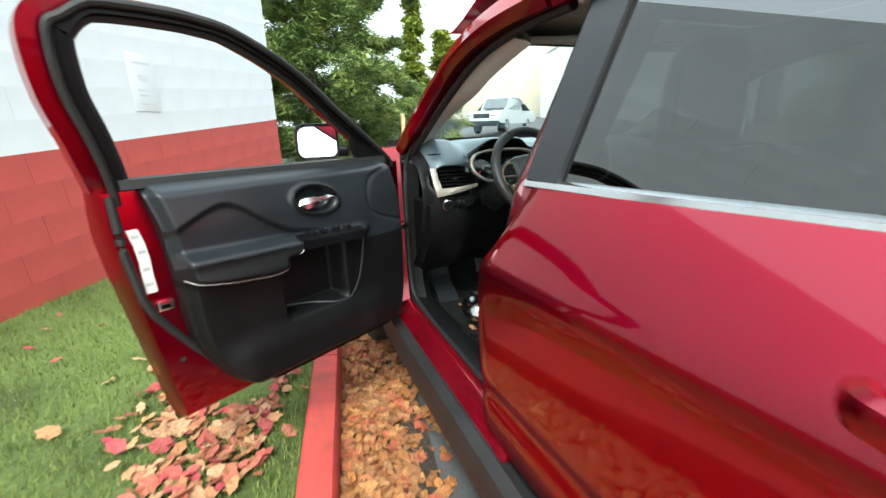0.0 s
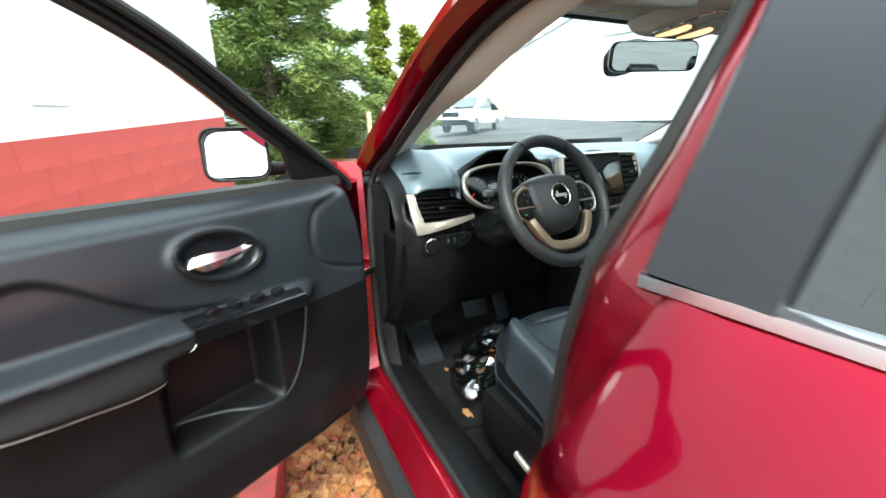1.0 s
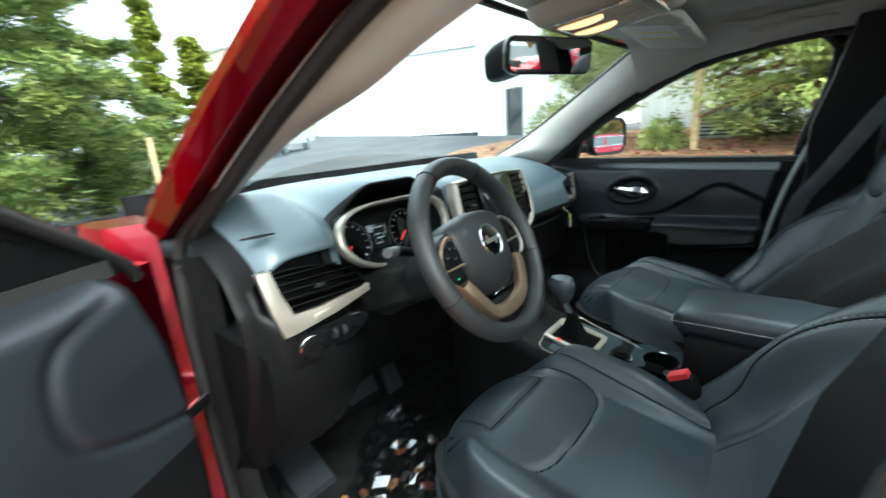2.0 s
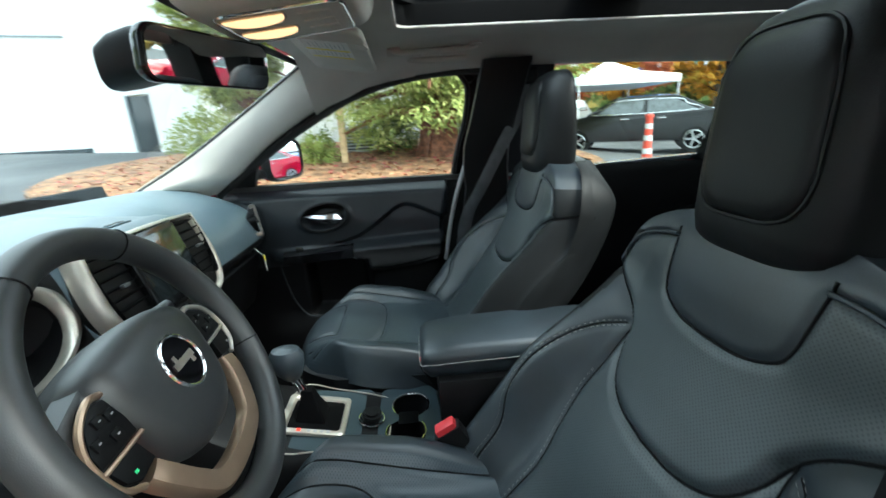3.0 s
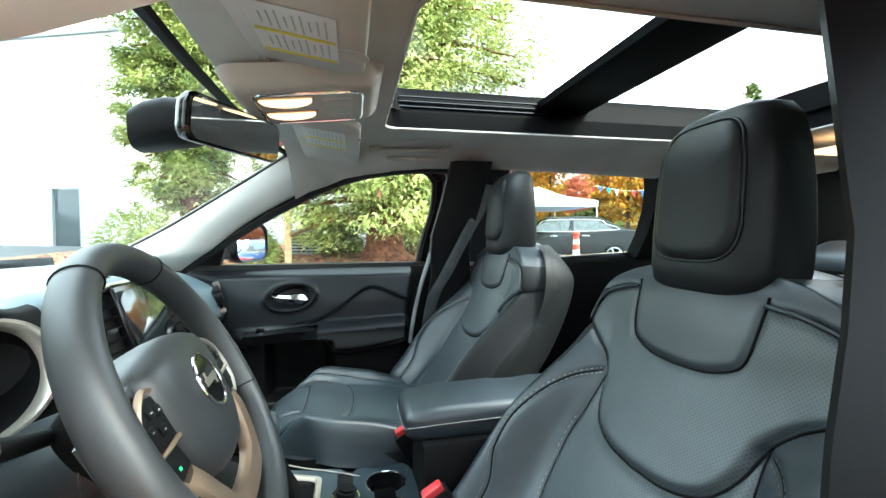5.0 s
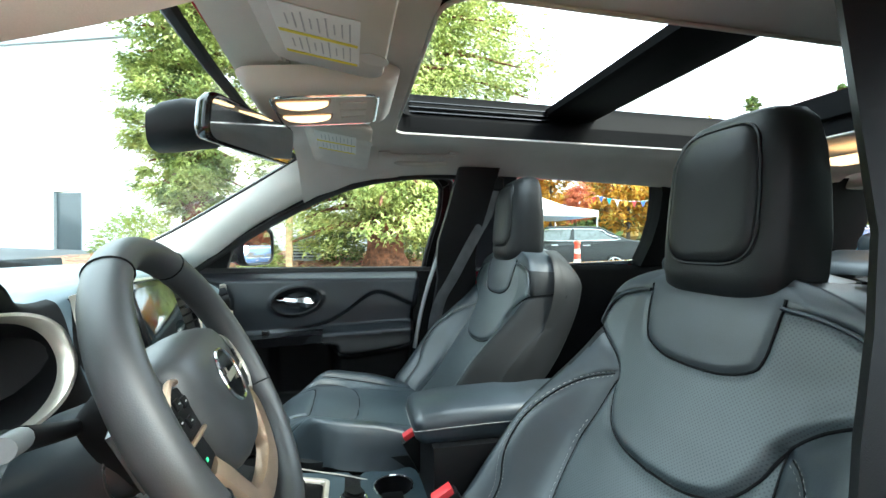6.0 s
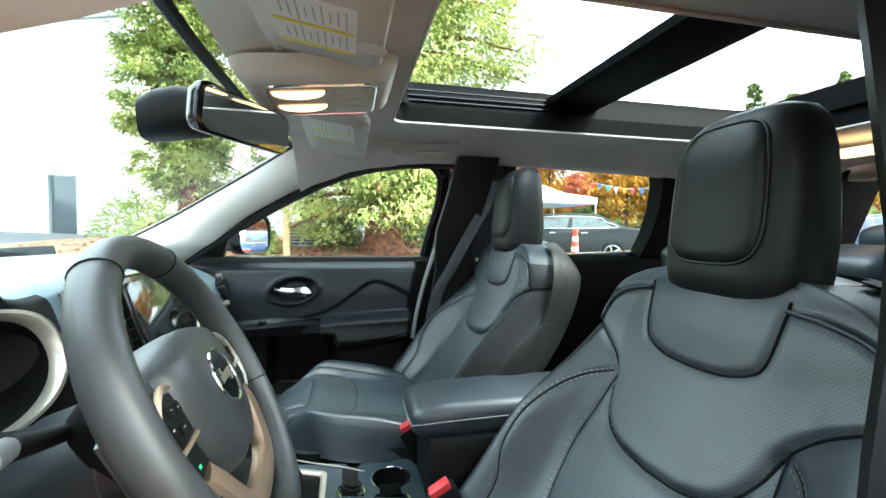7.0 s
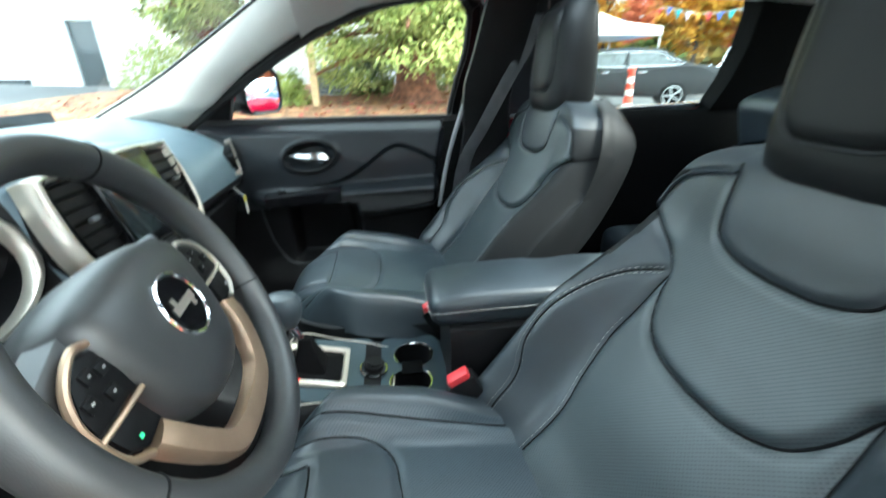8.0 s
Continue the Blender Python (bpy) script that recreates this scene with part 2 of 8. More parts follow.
def thing(name, at=(0, 0, 0), label="", category="", group="", kind=""):
    ob = new(name)
    ob.empty_display_size = 0.1
    ob.location = at
    return tagged(ob, label, category, group, kind)


def spline(points, n=8, closed=False):
    """A smooth line through the points."""
    p = [Vector(q) for q in points]
    out = []
    k = len(p)
    for i in range(k if closed else k - 1):
        a, b = p[i], p[(i + 1) % k]
        z = p[i - 1] if closed or i else a * 2 - b
        c = p[(i + 2) % k] if closed or i + 2 < k else b * 2 - a
        for j in range(n):
            t = j / n
            out.append(0.5 * ((2 * a) + (b - z) * t + (2 * z - 5 * a + 4 * b - c) * t * t + (3 * a - z - 3 * b + c) * t ** 3))
    if not closed:
        out.append(p[-1])
    return out


def loft_bm(rings, closed=True, caps=True):
    bm = bmesh.new()
    vs = [[bm.verts.new(v) for v in r] for r in rings]
    n = len(rings[0])
    for a, b in zip(vs, vs[1:]):
        for i in range(n if closed else n - 1):
            bm.faces.new((a[i], a[(i + 1) % n], b[(i + 1) % n], b[i]))
    if caps and closed:
        bm.faces.new(vs[0][::-1])
        bm.faces.new(vs[-1])
    return bm


def tube_bm(points, radius, sides=10, closed=False, flat=1.0, up=(0, 0, 1)):
    """A round bar along a line. radius: a number, or a function of 0..1; flat: its second half-width over the first."""
    p = [Vector(q) for q in points]
    k = len(p)
    rings = []
    for i, q in enumerate(p):
        d = (p[(i + 1) % k] - p[i - 1]) if closed else (p[min(i + 1, k - 1)] - p[max(i - 1, 0)])
        d.normalize()
        s = d.cross(Vector(up))
        if s.length < 1e-4:
            s = d.cross(Vector((0, 1, 0)))
        s.normalize()
        u = s.cross(d)
        r = radius(i / max(1, k - 1)) if callable(radius) else radius
        rings.append([q + s * (r * math.cos(a)) + u * (r * flat * math.sin(a)) for a in (2 * math.pi * j / sides for j in range(sides))])
    if closed:
        rings.append(rings[0])
        bm = loft_bm(rings, True, False)
        bmesh.ops.remove_doubles(bm, verts=bm.verts[:], dist=1e-5)
        return bm
    return loft_bm(rings)


def box_bm(size, bevel=0.004, m=None, segments=2):
    bm = bmesh.new()
    bmesh.ops.create_cube(bm, size=1)
    bmesh.ops.scale(bm, vec=Vector(size), verts=bm.verts[:])
    if bevel:
        bmesh.ops.bevel(bm, geom=bm.edges[:], offset=min(bevel, min(size) * 0.49), segments=segments, profile=0.6, affect="EDGES")
    if m is not None:
        bm.transform(m)
    return bm


def slab_bm(outline, depth, m=None, bevel=0.003, segments=2):
    """A flat outline in the local x, z plane, thickened along local y from 0 to depth, with rounded rims."""
    bm = bmesh.new()
    vs = [bm.verts.new((q[0], 0, q[1])) for q in outline]
    f = bm.faces.new(vs)
    r = bmesh.ops.extrude_face_region(bm, geom=[f])
    bmesh.ops.translate(bm, vec=(0, depth, 0), verts=[v for v in r["geom"] if isinstance(v, bmesh.types.BMVert)])
    if bevel:
        rim = [e for e in bm.edges if abs(e.verts[0].co.y - e.verts[1].co.y) < 1e-6]
        bmesh.ops.bevel(bm, geom=rim, offset=bevel, segments=segments, profile=0.6, affect="EDGES")
    if m is not None:
        bm.transform(m)
    return bm


def cyl_bm(r, h, m=None, sides=24, bevel=0.0, r2=None):
    bm = bmesh.new()
    bmesh.ops.create_cone(bm, cap_ends=True, segments=sides, radius1=r, radius2=r if r2 is None else r2, depth=h)
    if bevel:
        bmesh.ops.bevel(bm, geom=[e for e in bm.edges if e.calc_face_angle(0) > 1], offset=bevel, segments=2, affect="EDGES")
    if m is not None:
        bm.transform(m)
    return bm


def grid(f, nu, nv, flip=False):
    """Verts and faces of the surface f(s, t), s and t from 0 to 1."""
    v = [f(i / nu, j / nv) for j in range(nv + 1) for i in range(nu + 1)]
    q = []
    for j in range(nv):
        for i in range(nu):
            a = j * (nu + 1) + i
            q.append((a, a + nu + 1, a + nu + 2, a + 1) if flip else (a, a + 1, a + nu + 2, a + nu + 1))
    return v, q


def panel(name, f, nu, nv, thick, mat, parent, label=""):
    """A bent sheet f(s, t) with a thickness along the vector thick, closed all round."""
    v, q = grid(f, nu, nv)
    k = len(v)
    t = Vector(thick)
    v2 = [Vector(p) + t for p in v]
    faces = q + [tuple(i + k for i in reversed(p)) for p in q]
    rim = ([i for i in range(nu + 1)] + [j * (nu + 1) + nu for j in range(1, nv + 1)]
           + [nv * (nu + 1) + i for i in range(nu - 1, -1, -1)] + [j * (nu + 1) for j in range(nv - 1, 0, -1)])
    for a, b in zip(rim, rim[1:] + rim[:1]):
        faces.append((b, a, a + k, b + k))
    me = bpy.data.meshes.new(name)
    bm = bmesh.new()
    vs = [bm.verts.new(p) for p in list(v) + v2]
    for p in faces:
        bm.faces.new([vs[i] for i in p])
    return part(name, bm, mat, parent, label, angle=50)


def lerp(x, pts):
    """Piecewise linear: pts are (x, y) in rising x."""
    if x <= pts[0][0]:
        return pts[0][1]
    for (a, b), (c, d) in zip(pts, pts[1:]):
        if x <= c:
            return b + (d - b) * (x - a) / (c - a)
    return pts[-1][1]


def ease(x, a, b):
    t = max(0, min(1, (x - a) / (b - a)))
    return t * t * (3 - 2 * t)


def smooth_lerp(x, pts):
    """As lerp, with eased joints."""
    if x <= pts[0][0]:
        return pts[0][1]
    for i in range(len(pts) - 1):
        (a, b), (c, d) = pts[i], pts[i + 1]
        if x <= c:
            h = c - a
            m0 = (d - pts[i - 1][1]) / (c - pts[i - 1][0]) if i else (d - b) / h
            m1 = (pts[i + 2][1] - b) / (pts[i + 2][0] - a) if i + 2 < len(pts) else (d - b) / h
            t = (x - a) / h
            return ((2 * t ** 3 - 3 * t * t + 1) * b + (t ** 3 - 2 * t * t + t) * h * m0
                    + (-2 * t ** 3 + 3 * t * t) * d + (t ** 3 - t * t) * h * m1)
    return pts[-1][1]


def line_distance(x, y, line):
    best = 9.0
    for (a, b), (c, d) in zip(line, line[1:]):
        dx, dy = c - a, d - b
        k = max(0, min(1, ((x - a) * dx + (y - b) * dy) / (dx * dx + dy * dy + 1e-12)))
        best = min(best, math.hypot(x - a - k * dx, y - b - k * dy))
    return best


def inside(x, y, poly):
    hit = False
    for (a, b), (c, d) in zip(poly, poly[1:] + poly[:1]):
        if (b > y) != (d > y) and x < (c - a) * (y - b) / (d - b) + a:
            hit = not hit
    return hit


def bars(name, m, rows, mat, parent):
    """Writing too small to read, as flat bars: rows of (x, z, width, height) on the local x, z plane."""
    bm = bmesh.new()
    for x, z, w, h in rows:
        b = box_bm((w, 0.0006, h), 0, Matrix.Translation((x, 0, z)))
        tmp = bpy.data.meshes.new("tmp")
        b.to_mesh(tmp)
        b.free()
        bm.from_mesh(tmp)
        bpy.data.meshes.remove(tmp)
    bm.transform(m)
    return part(name, bm, mat, parent, smooth=False)

# ---- the car's shell; x to its right, y ahead, z up from the ground it stands on ----
WS_EDGE = [(0.60, 1.02, 1.115), (0.625, 0.84, 1.219), (0.625, 0.64, 1.348), (0.615, 0.45, 1.472)]
DOOR_EDGE = [(0.705, 0.82, 1.09), (0.69, 0.70, 1.172), (0.67, 0.50, 1.295), (0.655, 0.30, 1.392), (0.645, 0.10, 1.436),
             (0.64, -0.14, 1.446), (0.64, -0.34, 1.446), (0.635, -0.90, 1.43), (0.62, -1.35, 1.40)]
DOOR_EDGE_S = spline(DOOR_EDGE, 8)
WS_EDGE_S = spline(WS_EDGE, 8)


def along(line, t):
    k = max(0, min(len(line) - 1.0001, t * (len(line) - 1)))
    i = int(k)
    return line[i].lerp(line[i + 1], k - i)


def mx(p, side):
    return Vector((p[0] * side, p[1], p[2]))


def side_z(y):
    """Height of the lower edge of the roof's side trim."""
    best = min(DOOR_EDGE_S, key=lambda p: abs(p.y - y))
    return best.z, best.x


car = thing("car", (0, 0, 0), "glossy deep red car with its front door open", "car")


def a_pillar(side):
    lift = 0.0 if side < 0 else 0.040
    door = [p + Vector((0, 0, lift * 0.6 * ease(p.y, 0.15, 0.4) * ease(p.y, 0.8, 0.6))) for p in DOOR_EDGE_S if p.y > 0.12]
    ridge = spline([(0.600, 1.00, 1.09), (0.600, 0.855, 1.156), (0.600, 0.76, 1.199), (0.602, 0.60, 1.256 + lift * 0.5), (0.602, 0.44, 1.300 + lift), (0.604, 0.33, 1.340 + lift), (0.606, 0.20, 1.378 + lift), (0.61, 0.08, 1.405 + lift * 0.7)], 6)
    screen = spline(WS_EDGE + [(0.60, 0.36, 1.495), (0.58, 0.26, 1.503)], 6)

    def f(s, t):
        a, r, b = along(screen, s), along(ridge, s), along(door, s)
        if side > 0:
            k = ease(s, 0.04, 0.2)
            r = r.lerp(b + Vector((-0.028, -0.012, 0.004)), k)
        if t < 0.6:
            k = t / 0.6
            p = a.lerp(r, k) + Vector((-0.014, -0.008, 0.0)) * math.sin(math.pi * k)
        else:
            k = (t - 0.6) / 0.4
            p = r.lerp(b + Vector((0.004, 0, 0)), k) + Vector((0, 0, -0.006)) * math.sin(math.pi * k)
        return mx(p, side)
    panel("pillar_trim", f, 30, 15, (0.014 * side, 0.012, 0.012), PILLAR, car, "light grey windscreen pillar trim")

    # painted pillar outside, with its rubber seal
    line = [mx(p + Vector((0.045, 0.03, 0.012 + 1.3 * lift)), side) for p in DOOR_EDGE_S if p.y > -0.16]
    rings = []
    for i, p in enumerate(line):
        d = (line[min(i + 1, len(line) - 1)] - line[max(0, i - 1)]).normalized()
        o = Vector((side, 0, 0))
        u = d.cross(o).normalized() * (-1 if d.cross(o).z < 0 else 1)
        w = 0.052
        rings.append([p - o * 0.032 - u * 0.012, p + o * 0.012 - u * 0.016, p + o * 0.03 + u * 0.012,
                      p + o * 0.012 + u * w, p - o * 0.04 + u * (w + 0.004), p - o * 0.052 + u * 0.02])
    part("painted_pillar", loft_bm(rings), RED, car, "deep red painted windscreen pillar and roof rail")
    seal = [mx(p + Vector((0.012, 0.0, -0.004)), side) for p in DOOR_EDGE_S if p.y > -0.16]
    part("door_seal", tube_bm(seal, 0.0125, 8), RUBBER, car, "black rubber door seal")


for side in (-1, 1):
    a_pillar(side)


def windscreen(s, t):
    x = 2 * s - 1
    e = along(WS_EDGE_S, t)
    mid_y = 1.26 * (1 - t) + 0.505 * t
    mid_z = 1.118 * (1 - t) + 1.492 * t
    k = abs(x) ** 2.2
    return Vector((x * (e.x + 0.012), mid_y * (1 - k) + e.y * k + 0.012, mid_z * (1 - k) + (e.z + 0.004) * k))


v, q = grid(windscreen, 20, 12)
ws = mesh_ob("windscreen", v, q, GLASS, car, "clear windscreen")
ws.visible_shadow = False
# black ceramic rim of the screen
for name, pts in (("screen_rim", [windscreen(s / 20, 1.0) for s in range(21)]), ("screen_rim", [windscreen(0, s / 16) for s in range(17)]),
                  ("screen_rim", [windscreen(1, s / 16) for s in range(17)])):
    part(name, tube_bm([p + Vector((0, 0.0, -0.002)) for p in pts], 0.013, 6, flat=0.5), RUBBER, car, "black windscreen edge")

# headliner with the roof opening
OPEN_X, OPEN_F, OPEN_R = 0.345, 0.165, -1.08


def liner_z(x, y):
    z = 1.512 - 0.03 * ease(y, 0.05, 0.5) - 0.02 * ease(-y, 0.9, 1.7)
    lo, lx = side_z(y)
    return z - (z - lo) * ease(abs(x), 0.46, lx) ** 1.6


def liner():
    xs = [-0.645, -0.635, -0.62, -0.60, -0.57, -0.54, -0.51, -0.48, -0.45, -OPEN_X, -0.28, -0.14, 0, 0.14, 0.28, OPEN_X, 0.45, 0.48, 0.51, 0.54, 0.57, 0.60, 0.62, 0.635, 0.645]
    ys = [0.475, 0.44, 0.40, 0.34, 0.28, 0.22, OPEN_F, 0.0, -0.2, -0.4, -0.6, -0.8, -0.95, OPEN_R, -1.2, -1.4, -1.6, -1.75]
    bm = bmesh.new()
    vv = {}

    def V(i, j, up):
        if (i, j, up) not in vv:
            x, y = xs[i], ys[j]
            lo, lx = side_z(y)
            xx = max(-lx, min(lx, x))
            if j == 0:
                y -= 0.03 * (abs(x) / 0.62) ** 2
            vv[i, j, up] = bm.verts.new((xx, y, liner_z(xx, y) + up * 0.018))
        return vv[i, j, up]
    for i in range(len(xs) - 1):
        for j in range(len(ys) - 1):
            if abs((xs[i] + xs[i + 1]) / 2) < OPEN_X and OPEN_R < (ys[j] + ys[j + 1]) / 2 < OPEN_F:
                continue
            for up in (0, 1):
                try:
                    bm.faces.new((V(i, j, up), V(i + 1, j, up), V(i + 1, j + 1, up), V(i, j + 1, up)))
                except ValueError:
                    pass
    bmesh.ops.remove_doubles(bm, verts=bm.verts[:], dist=1e-4)
    return bm


part("headliner", liner(), CLOTH, car, "light grey cloth headliner", angle=60)
grip = part("grab_handle", tube_bm(spline([(0.535, 0.185, liner_z(0.535, 0.185) + 0.004), (0.532, 0.165, liner_z(0.532, 0.165) - 0.012), (0.532, 0.06, liner_z(0.532, 0.06) - 0.016), (0.532, -0.045, liner_z(0.532, -0.045) - 0.012), (0.535, -0.065, liner_z(0.535, -0.065) + 0.004)], 5), 0.0085, 10), CLOTH, car, "folded grey grab handle")
for y in (0.178, -0.058):
    part("handle_mount", box_bm((0.030, 0.038, 0.014), 0.004, pose(0.537, y, liner_z(0.537, y) - 0.003, 0, 30, 0)), CLOTH, grip)


def ring_outline(hx, f, r, rad, n=6):
    pts = []
    for cx, cy, a0 in ((hx - rad, f - rad, 0), (-hx + rad, f - rad, 90), (-hx + rad, r + rad, 180), (hx - rad, r + rad, 270)):
        for i in range(n + 1):
            a = radians(a0 + 90 * i / n)
            pts.append((cx + rad * math.cos(a), cy + rad * math.sin(a)))
    return pts


def roof_opening():
    lip = [Vector((x, y, liner_z(x, y) - 0.002)) for x, y in ring_outline(OPEN_X, OPEN_F, OPEN_R, 0.05)]
    part("roof_opening_lip", tube_bm(lip, 0.0035, 8, closed=True), CLOTH, car, "pale edge of the roof opening")
    # black well between lip and glass
    rings = []
    for hx, f, r, z in ((0.343, 0.163, -1.078, 1.51), (0.343, 0.163, -1.078, 1.555), (0.345, 0.15, -1.06, 1.56), (0.36, 0.15, -1.06, 1.628), (0.52, 0.26, -1.17, 1.632), (0.52, 0.26, -1.17, 1.56), (0.36, 0.175, -1.09, 1.53)):
        rings.append([Vector((x, y, z)) for x, y in ring_outline(hx, f, r, 0.05)])
    part("roof_glass_frame", loft_bm(rings, True, False), MATTBLACK, car, "black frame of the glass roof")
    part("roof_glass_bar", loft_bm([[Vector((x, y, z)) for y, z in ((-0.305, 1.608), (-0.310, 1.590), (-0.325, 1.580), (-0.455, 1.578), (-0.480, 1.588), (-0.490, 1.608))] for x in (-0.42, -0.2, 0.0, 0.2, 0.42)]), MATTBLACK, car, "black bar across the glass roof")
    for f, r in ((0.16, -0.305), (-0.49, -1.07)):
        pane = mesh_ob("roof_pane", *grid(lambda s, t: Vector((0.82 * s - 0.41, r + (f - r) * t, 1.612)), 2, 2), ROOFGLASS, car, "clear roof glass")
        pane.visible_shadow = False
    # wind deflector slats at the front and side rails
    for k in range(3):
        part("roof_rail_groove", tube_bm([(0.345, 0.12, 1.572 + 0.014 * k), (0.345, -0.32, 1.572 + 0.014 * k)], 0.003, 6), GLOSSBLACK, car)


roof_opening()


def roof(s, t):
    x = (2 * s - 1) * 0.66
    y = 0.52 - 2.35 * t
    return Vector((x, y, 1.655 - 0.05 * ease(abs(x), 0.3, 0.66) - 0.10 * ease(y, 0.1, 0.55) - 0.04 * ease(-y, 1.0, 1.8)))


def roof_skin():
    v, q = grid(roof, 22, 30)
    keep = []
    for f in q:
        c = sum((v[i] for i in f), Vector()) / 4
        if not (abs(c.x) < 0.44 and -1.1 < c.y < 0.2):
            keep.append(f)
    return mesh_ob("roof_skin", v, keep, RED, car, "deep red roof panel")


roof_skin()


# body side: outer skin by height
def skin_x(z, y=0):
    z -= 0.06 * max(0, -0.1 - y)
    flat = 0.8985 - 0.715 * (z - 0.925)       # the nearly plane shoulder above the crease
    low = smooth_lerp(z, [(0.30, 0.80), (0.42, 0.832), (0.60, 0.858), (0.80, 0.888), (0.905, 0.9045), (0.925, 0.8985), (1.2, 0.70)])
    return low + (flat - low) * ease(z, 0.912, 0.932)


def skin_panel(name, side, y0, y1, label, z0=0.41, z1=1.081, front=None, arch=None, nu=26, nv=34, parent=None):
    def f(s, t):
        z = z0 + (z1 - z0) * t + 0.048 * t * max(0, min(0.95, -0.17 - (y0 + (y1 - y0) * s)))
        a = y0 if front is None else front(z)
        y = a + (y1 - a) * s
        if arch:
            cy, r = arch
            d = math.hypot(y - cy, z - 0.36)
            if d < r:
                z = 0.36 + math.sqrt(max(0, r * r - (y - cy) ** 2)) if abs(y - cy) < r else z
        x = skin_x(z, y)
        lean = -0.018 * ease(s, 0.97, 1.0) - 0.018 * ease(1 - s, 0.97, 1.0)
        crease = 0.012 * math.exp(-((z - (0.55 + 0.05 * (y0 - y))) / 0.035) ** 2)
        x += lean - crease
        if y > 0.9:
            x -= 0.10 * ease(y, 1.0, 2.0)
        if y < -1.3:
            x -= 0.14 * ease(-y, 1.4, 2.3)
        return Vector((side * x, y, z))
    return panel(name, f, nu, nv, (-0.022 * side, 0, 0), RED, parent or car, label)


def rear_door_front(z):
    return smooth_lerp(z, [(0.40, -0.055), (0.55, -0.070), (0.70, -0.100), (0.84, -0.140), (0.90, -0.165), (0.96, -0.188), (1.02, -0.198), (1.08, -0.202)])


for side in (-1, 1):
    d = skin_panel("rear_door_skin", side, -0.1, -1.06, "deep red rear door panel", front=rear_door_front, arch=None)
    skin_panel("rear_quarter", side, -1.07, -2.35, "deep red rear wing", arch=(-1.55, 0.40), nu=34)
    skin_panel("front_wing", side, 0.885, 2.05, "deep red front wing", z1=0.99, arch=(1.35, 0.40), nu=34)
    # belt trim, a bright strip along the rear door's window
    strip = [Vector((side * 0.786, -0.186 - 0.083 * k, 1.088 + 0.0034 * k)) for k in range(13)]
    part("belt_trim", loft_bm([[p + Vector((side * a, 0, b)) for a, b in ((-0.022, 0.006), (-0.006, 0.008), (0.004, 0.003), (0.006, -0.008), (0.0, -0.013), (-0.022, -0.012))] for p in strip]), BRUSHED, car, "bright metal window strip")
    # black centre pillar cover and the glass behind it
    def gl(y, z):
        return Vector((side * (0.779 - (z - 1.1) * 0.35), y, z))
    def lean_y(y, z):
        return y - 0.07 * (z - 1.09)
    COVER = [(1.095, -0.187), (1.15, -0.191), (1.2, -0.196), (1.32, -0.208), (1.49, -0.228)]
    part("pillar_cover", loft_bm([[gl(y0, z) + Vector((side * o, y, 0)) for y, o in ((0.0, 0.004), (-0.006, 0.010), (-0.11, 0.010), (-0.11, -0.012), (0.0, -0.012))] for z, y0 in COVER]), COVERFILM, car, "satin black centre pillar cover")
    pane = mesh_ob("rear_door_glass", *grid(lambda s, t: gl((lerp(1.09 + 0.36 * t, COVER) - 0.111) * (1 - s) + (-1.12 + 0.10 * t) * s, 1.09 + 0.36 * t), 8, 6), SMOKED if side < 0 else TINTED, car, "dark tinted rear door window" if side < 0 else "rear door window")
    pane.visible_shadow = False
    for k, (ya, yb) in enumerate(((-1.22, -1.75),)):
        qp = mesh_ob("quarter_glass", *grid(lambda s, t: gl(ya + (yb - ya) * s - 0.15 * t, 1.13 + 0.27 * t), 4, 4), SMOKED if side < 0 else TINTED, car, "rear quarter window")
        qp.visible_shadow = False
    # roof rail over the rear door outside
    rail = [Vector((side * 0.69, y, z)) for y, z in ((-0.12, 1.485), (-0.5, 1.495), (-1.0, 1.485), (-1.5, 1.455), (-1.9, 1.40))]
    part("roof_rail", loft_bm([[p + Vector((side * a, 0, b)) for a, b in ((-0.05, -0.04), (0.0, -0.045), (0.015, -0.02), (-0.01, 0.05), (-0.05, 0.075))] for p in rail]), RED, car, "deep red roof side")
    # sill: painted step, cladding, inner tread
    y0, y1 = 0.86, -0.20
    part("sill", loft_bm([[Vector((side * a, y, b)) for a, b in ((0.845, 0.30), (0.845, 0.385), (0.80, 0.425), (0.765, 0.435), (0.752, 0.43), (0.752, 0.30))] for y in (y0, 0.4, 0.0, y1)]), REDMATT, car, "red painted door sill")
    part("sill_cladding", loft_bm([[Vector((side * a, y, b)) for a, b in ((0.80, 0.22), (0.872, 0.23), (0.885, 0.30), (0.878, 0.372), (0.85, 0.392), (0.80, 0.375))] for y in (0.93, 0.5, 0.0, -0.5, -1.1)]), CLADDING, car, "black ribbed sill cladding")
    part("sill_tread", loft_bm([[Vector((side * a, y, b)) for a, b in ((0.752, 0.32), (0.752, 0.437), (0.735, 0.447), (0.68, 0.44), (0.645, 0.41), (0.635, 0.33))] for y in (y0 + 0.02, 0.4, 0.0, -0.22)]), HARD, car, "grey-black plastic sill tread")
    part("sill_seal", tube_bm([(side * 0.757, y, 0.442) for y in (0.80, 0.4, 0.0, -0.15)], 0.009, 8), RUBBER, car, "black sill seal")
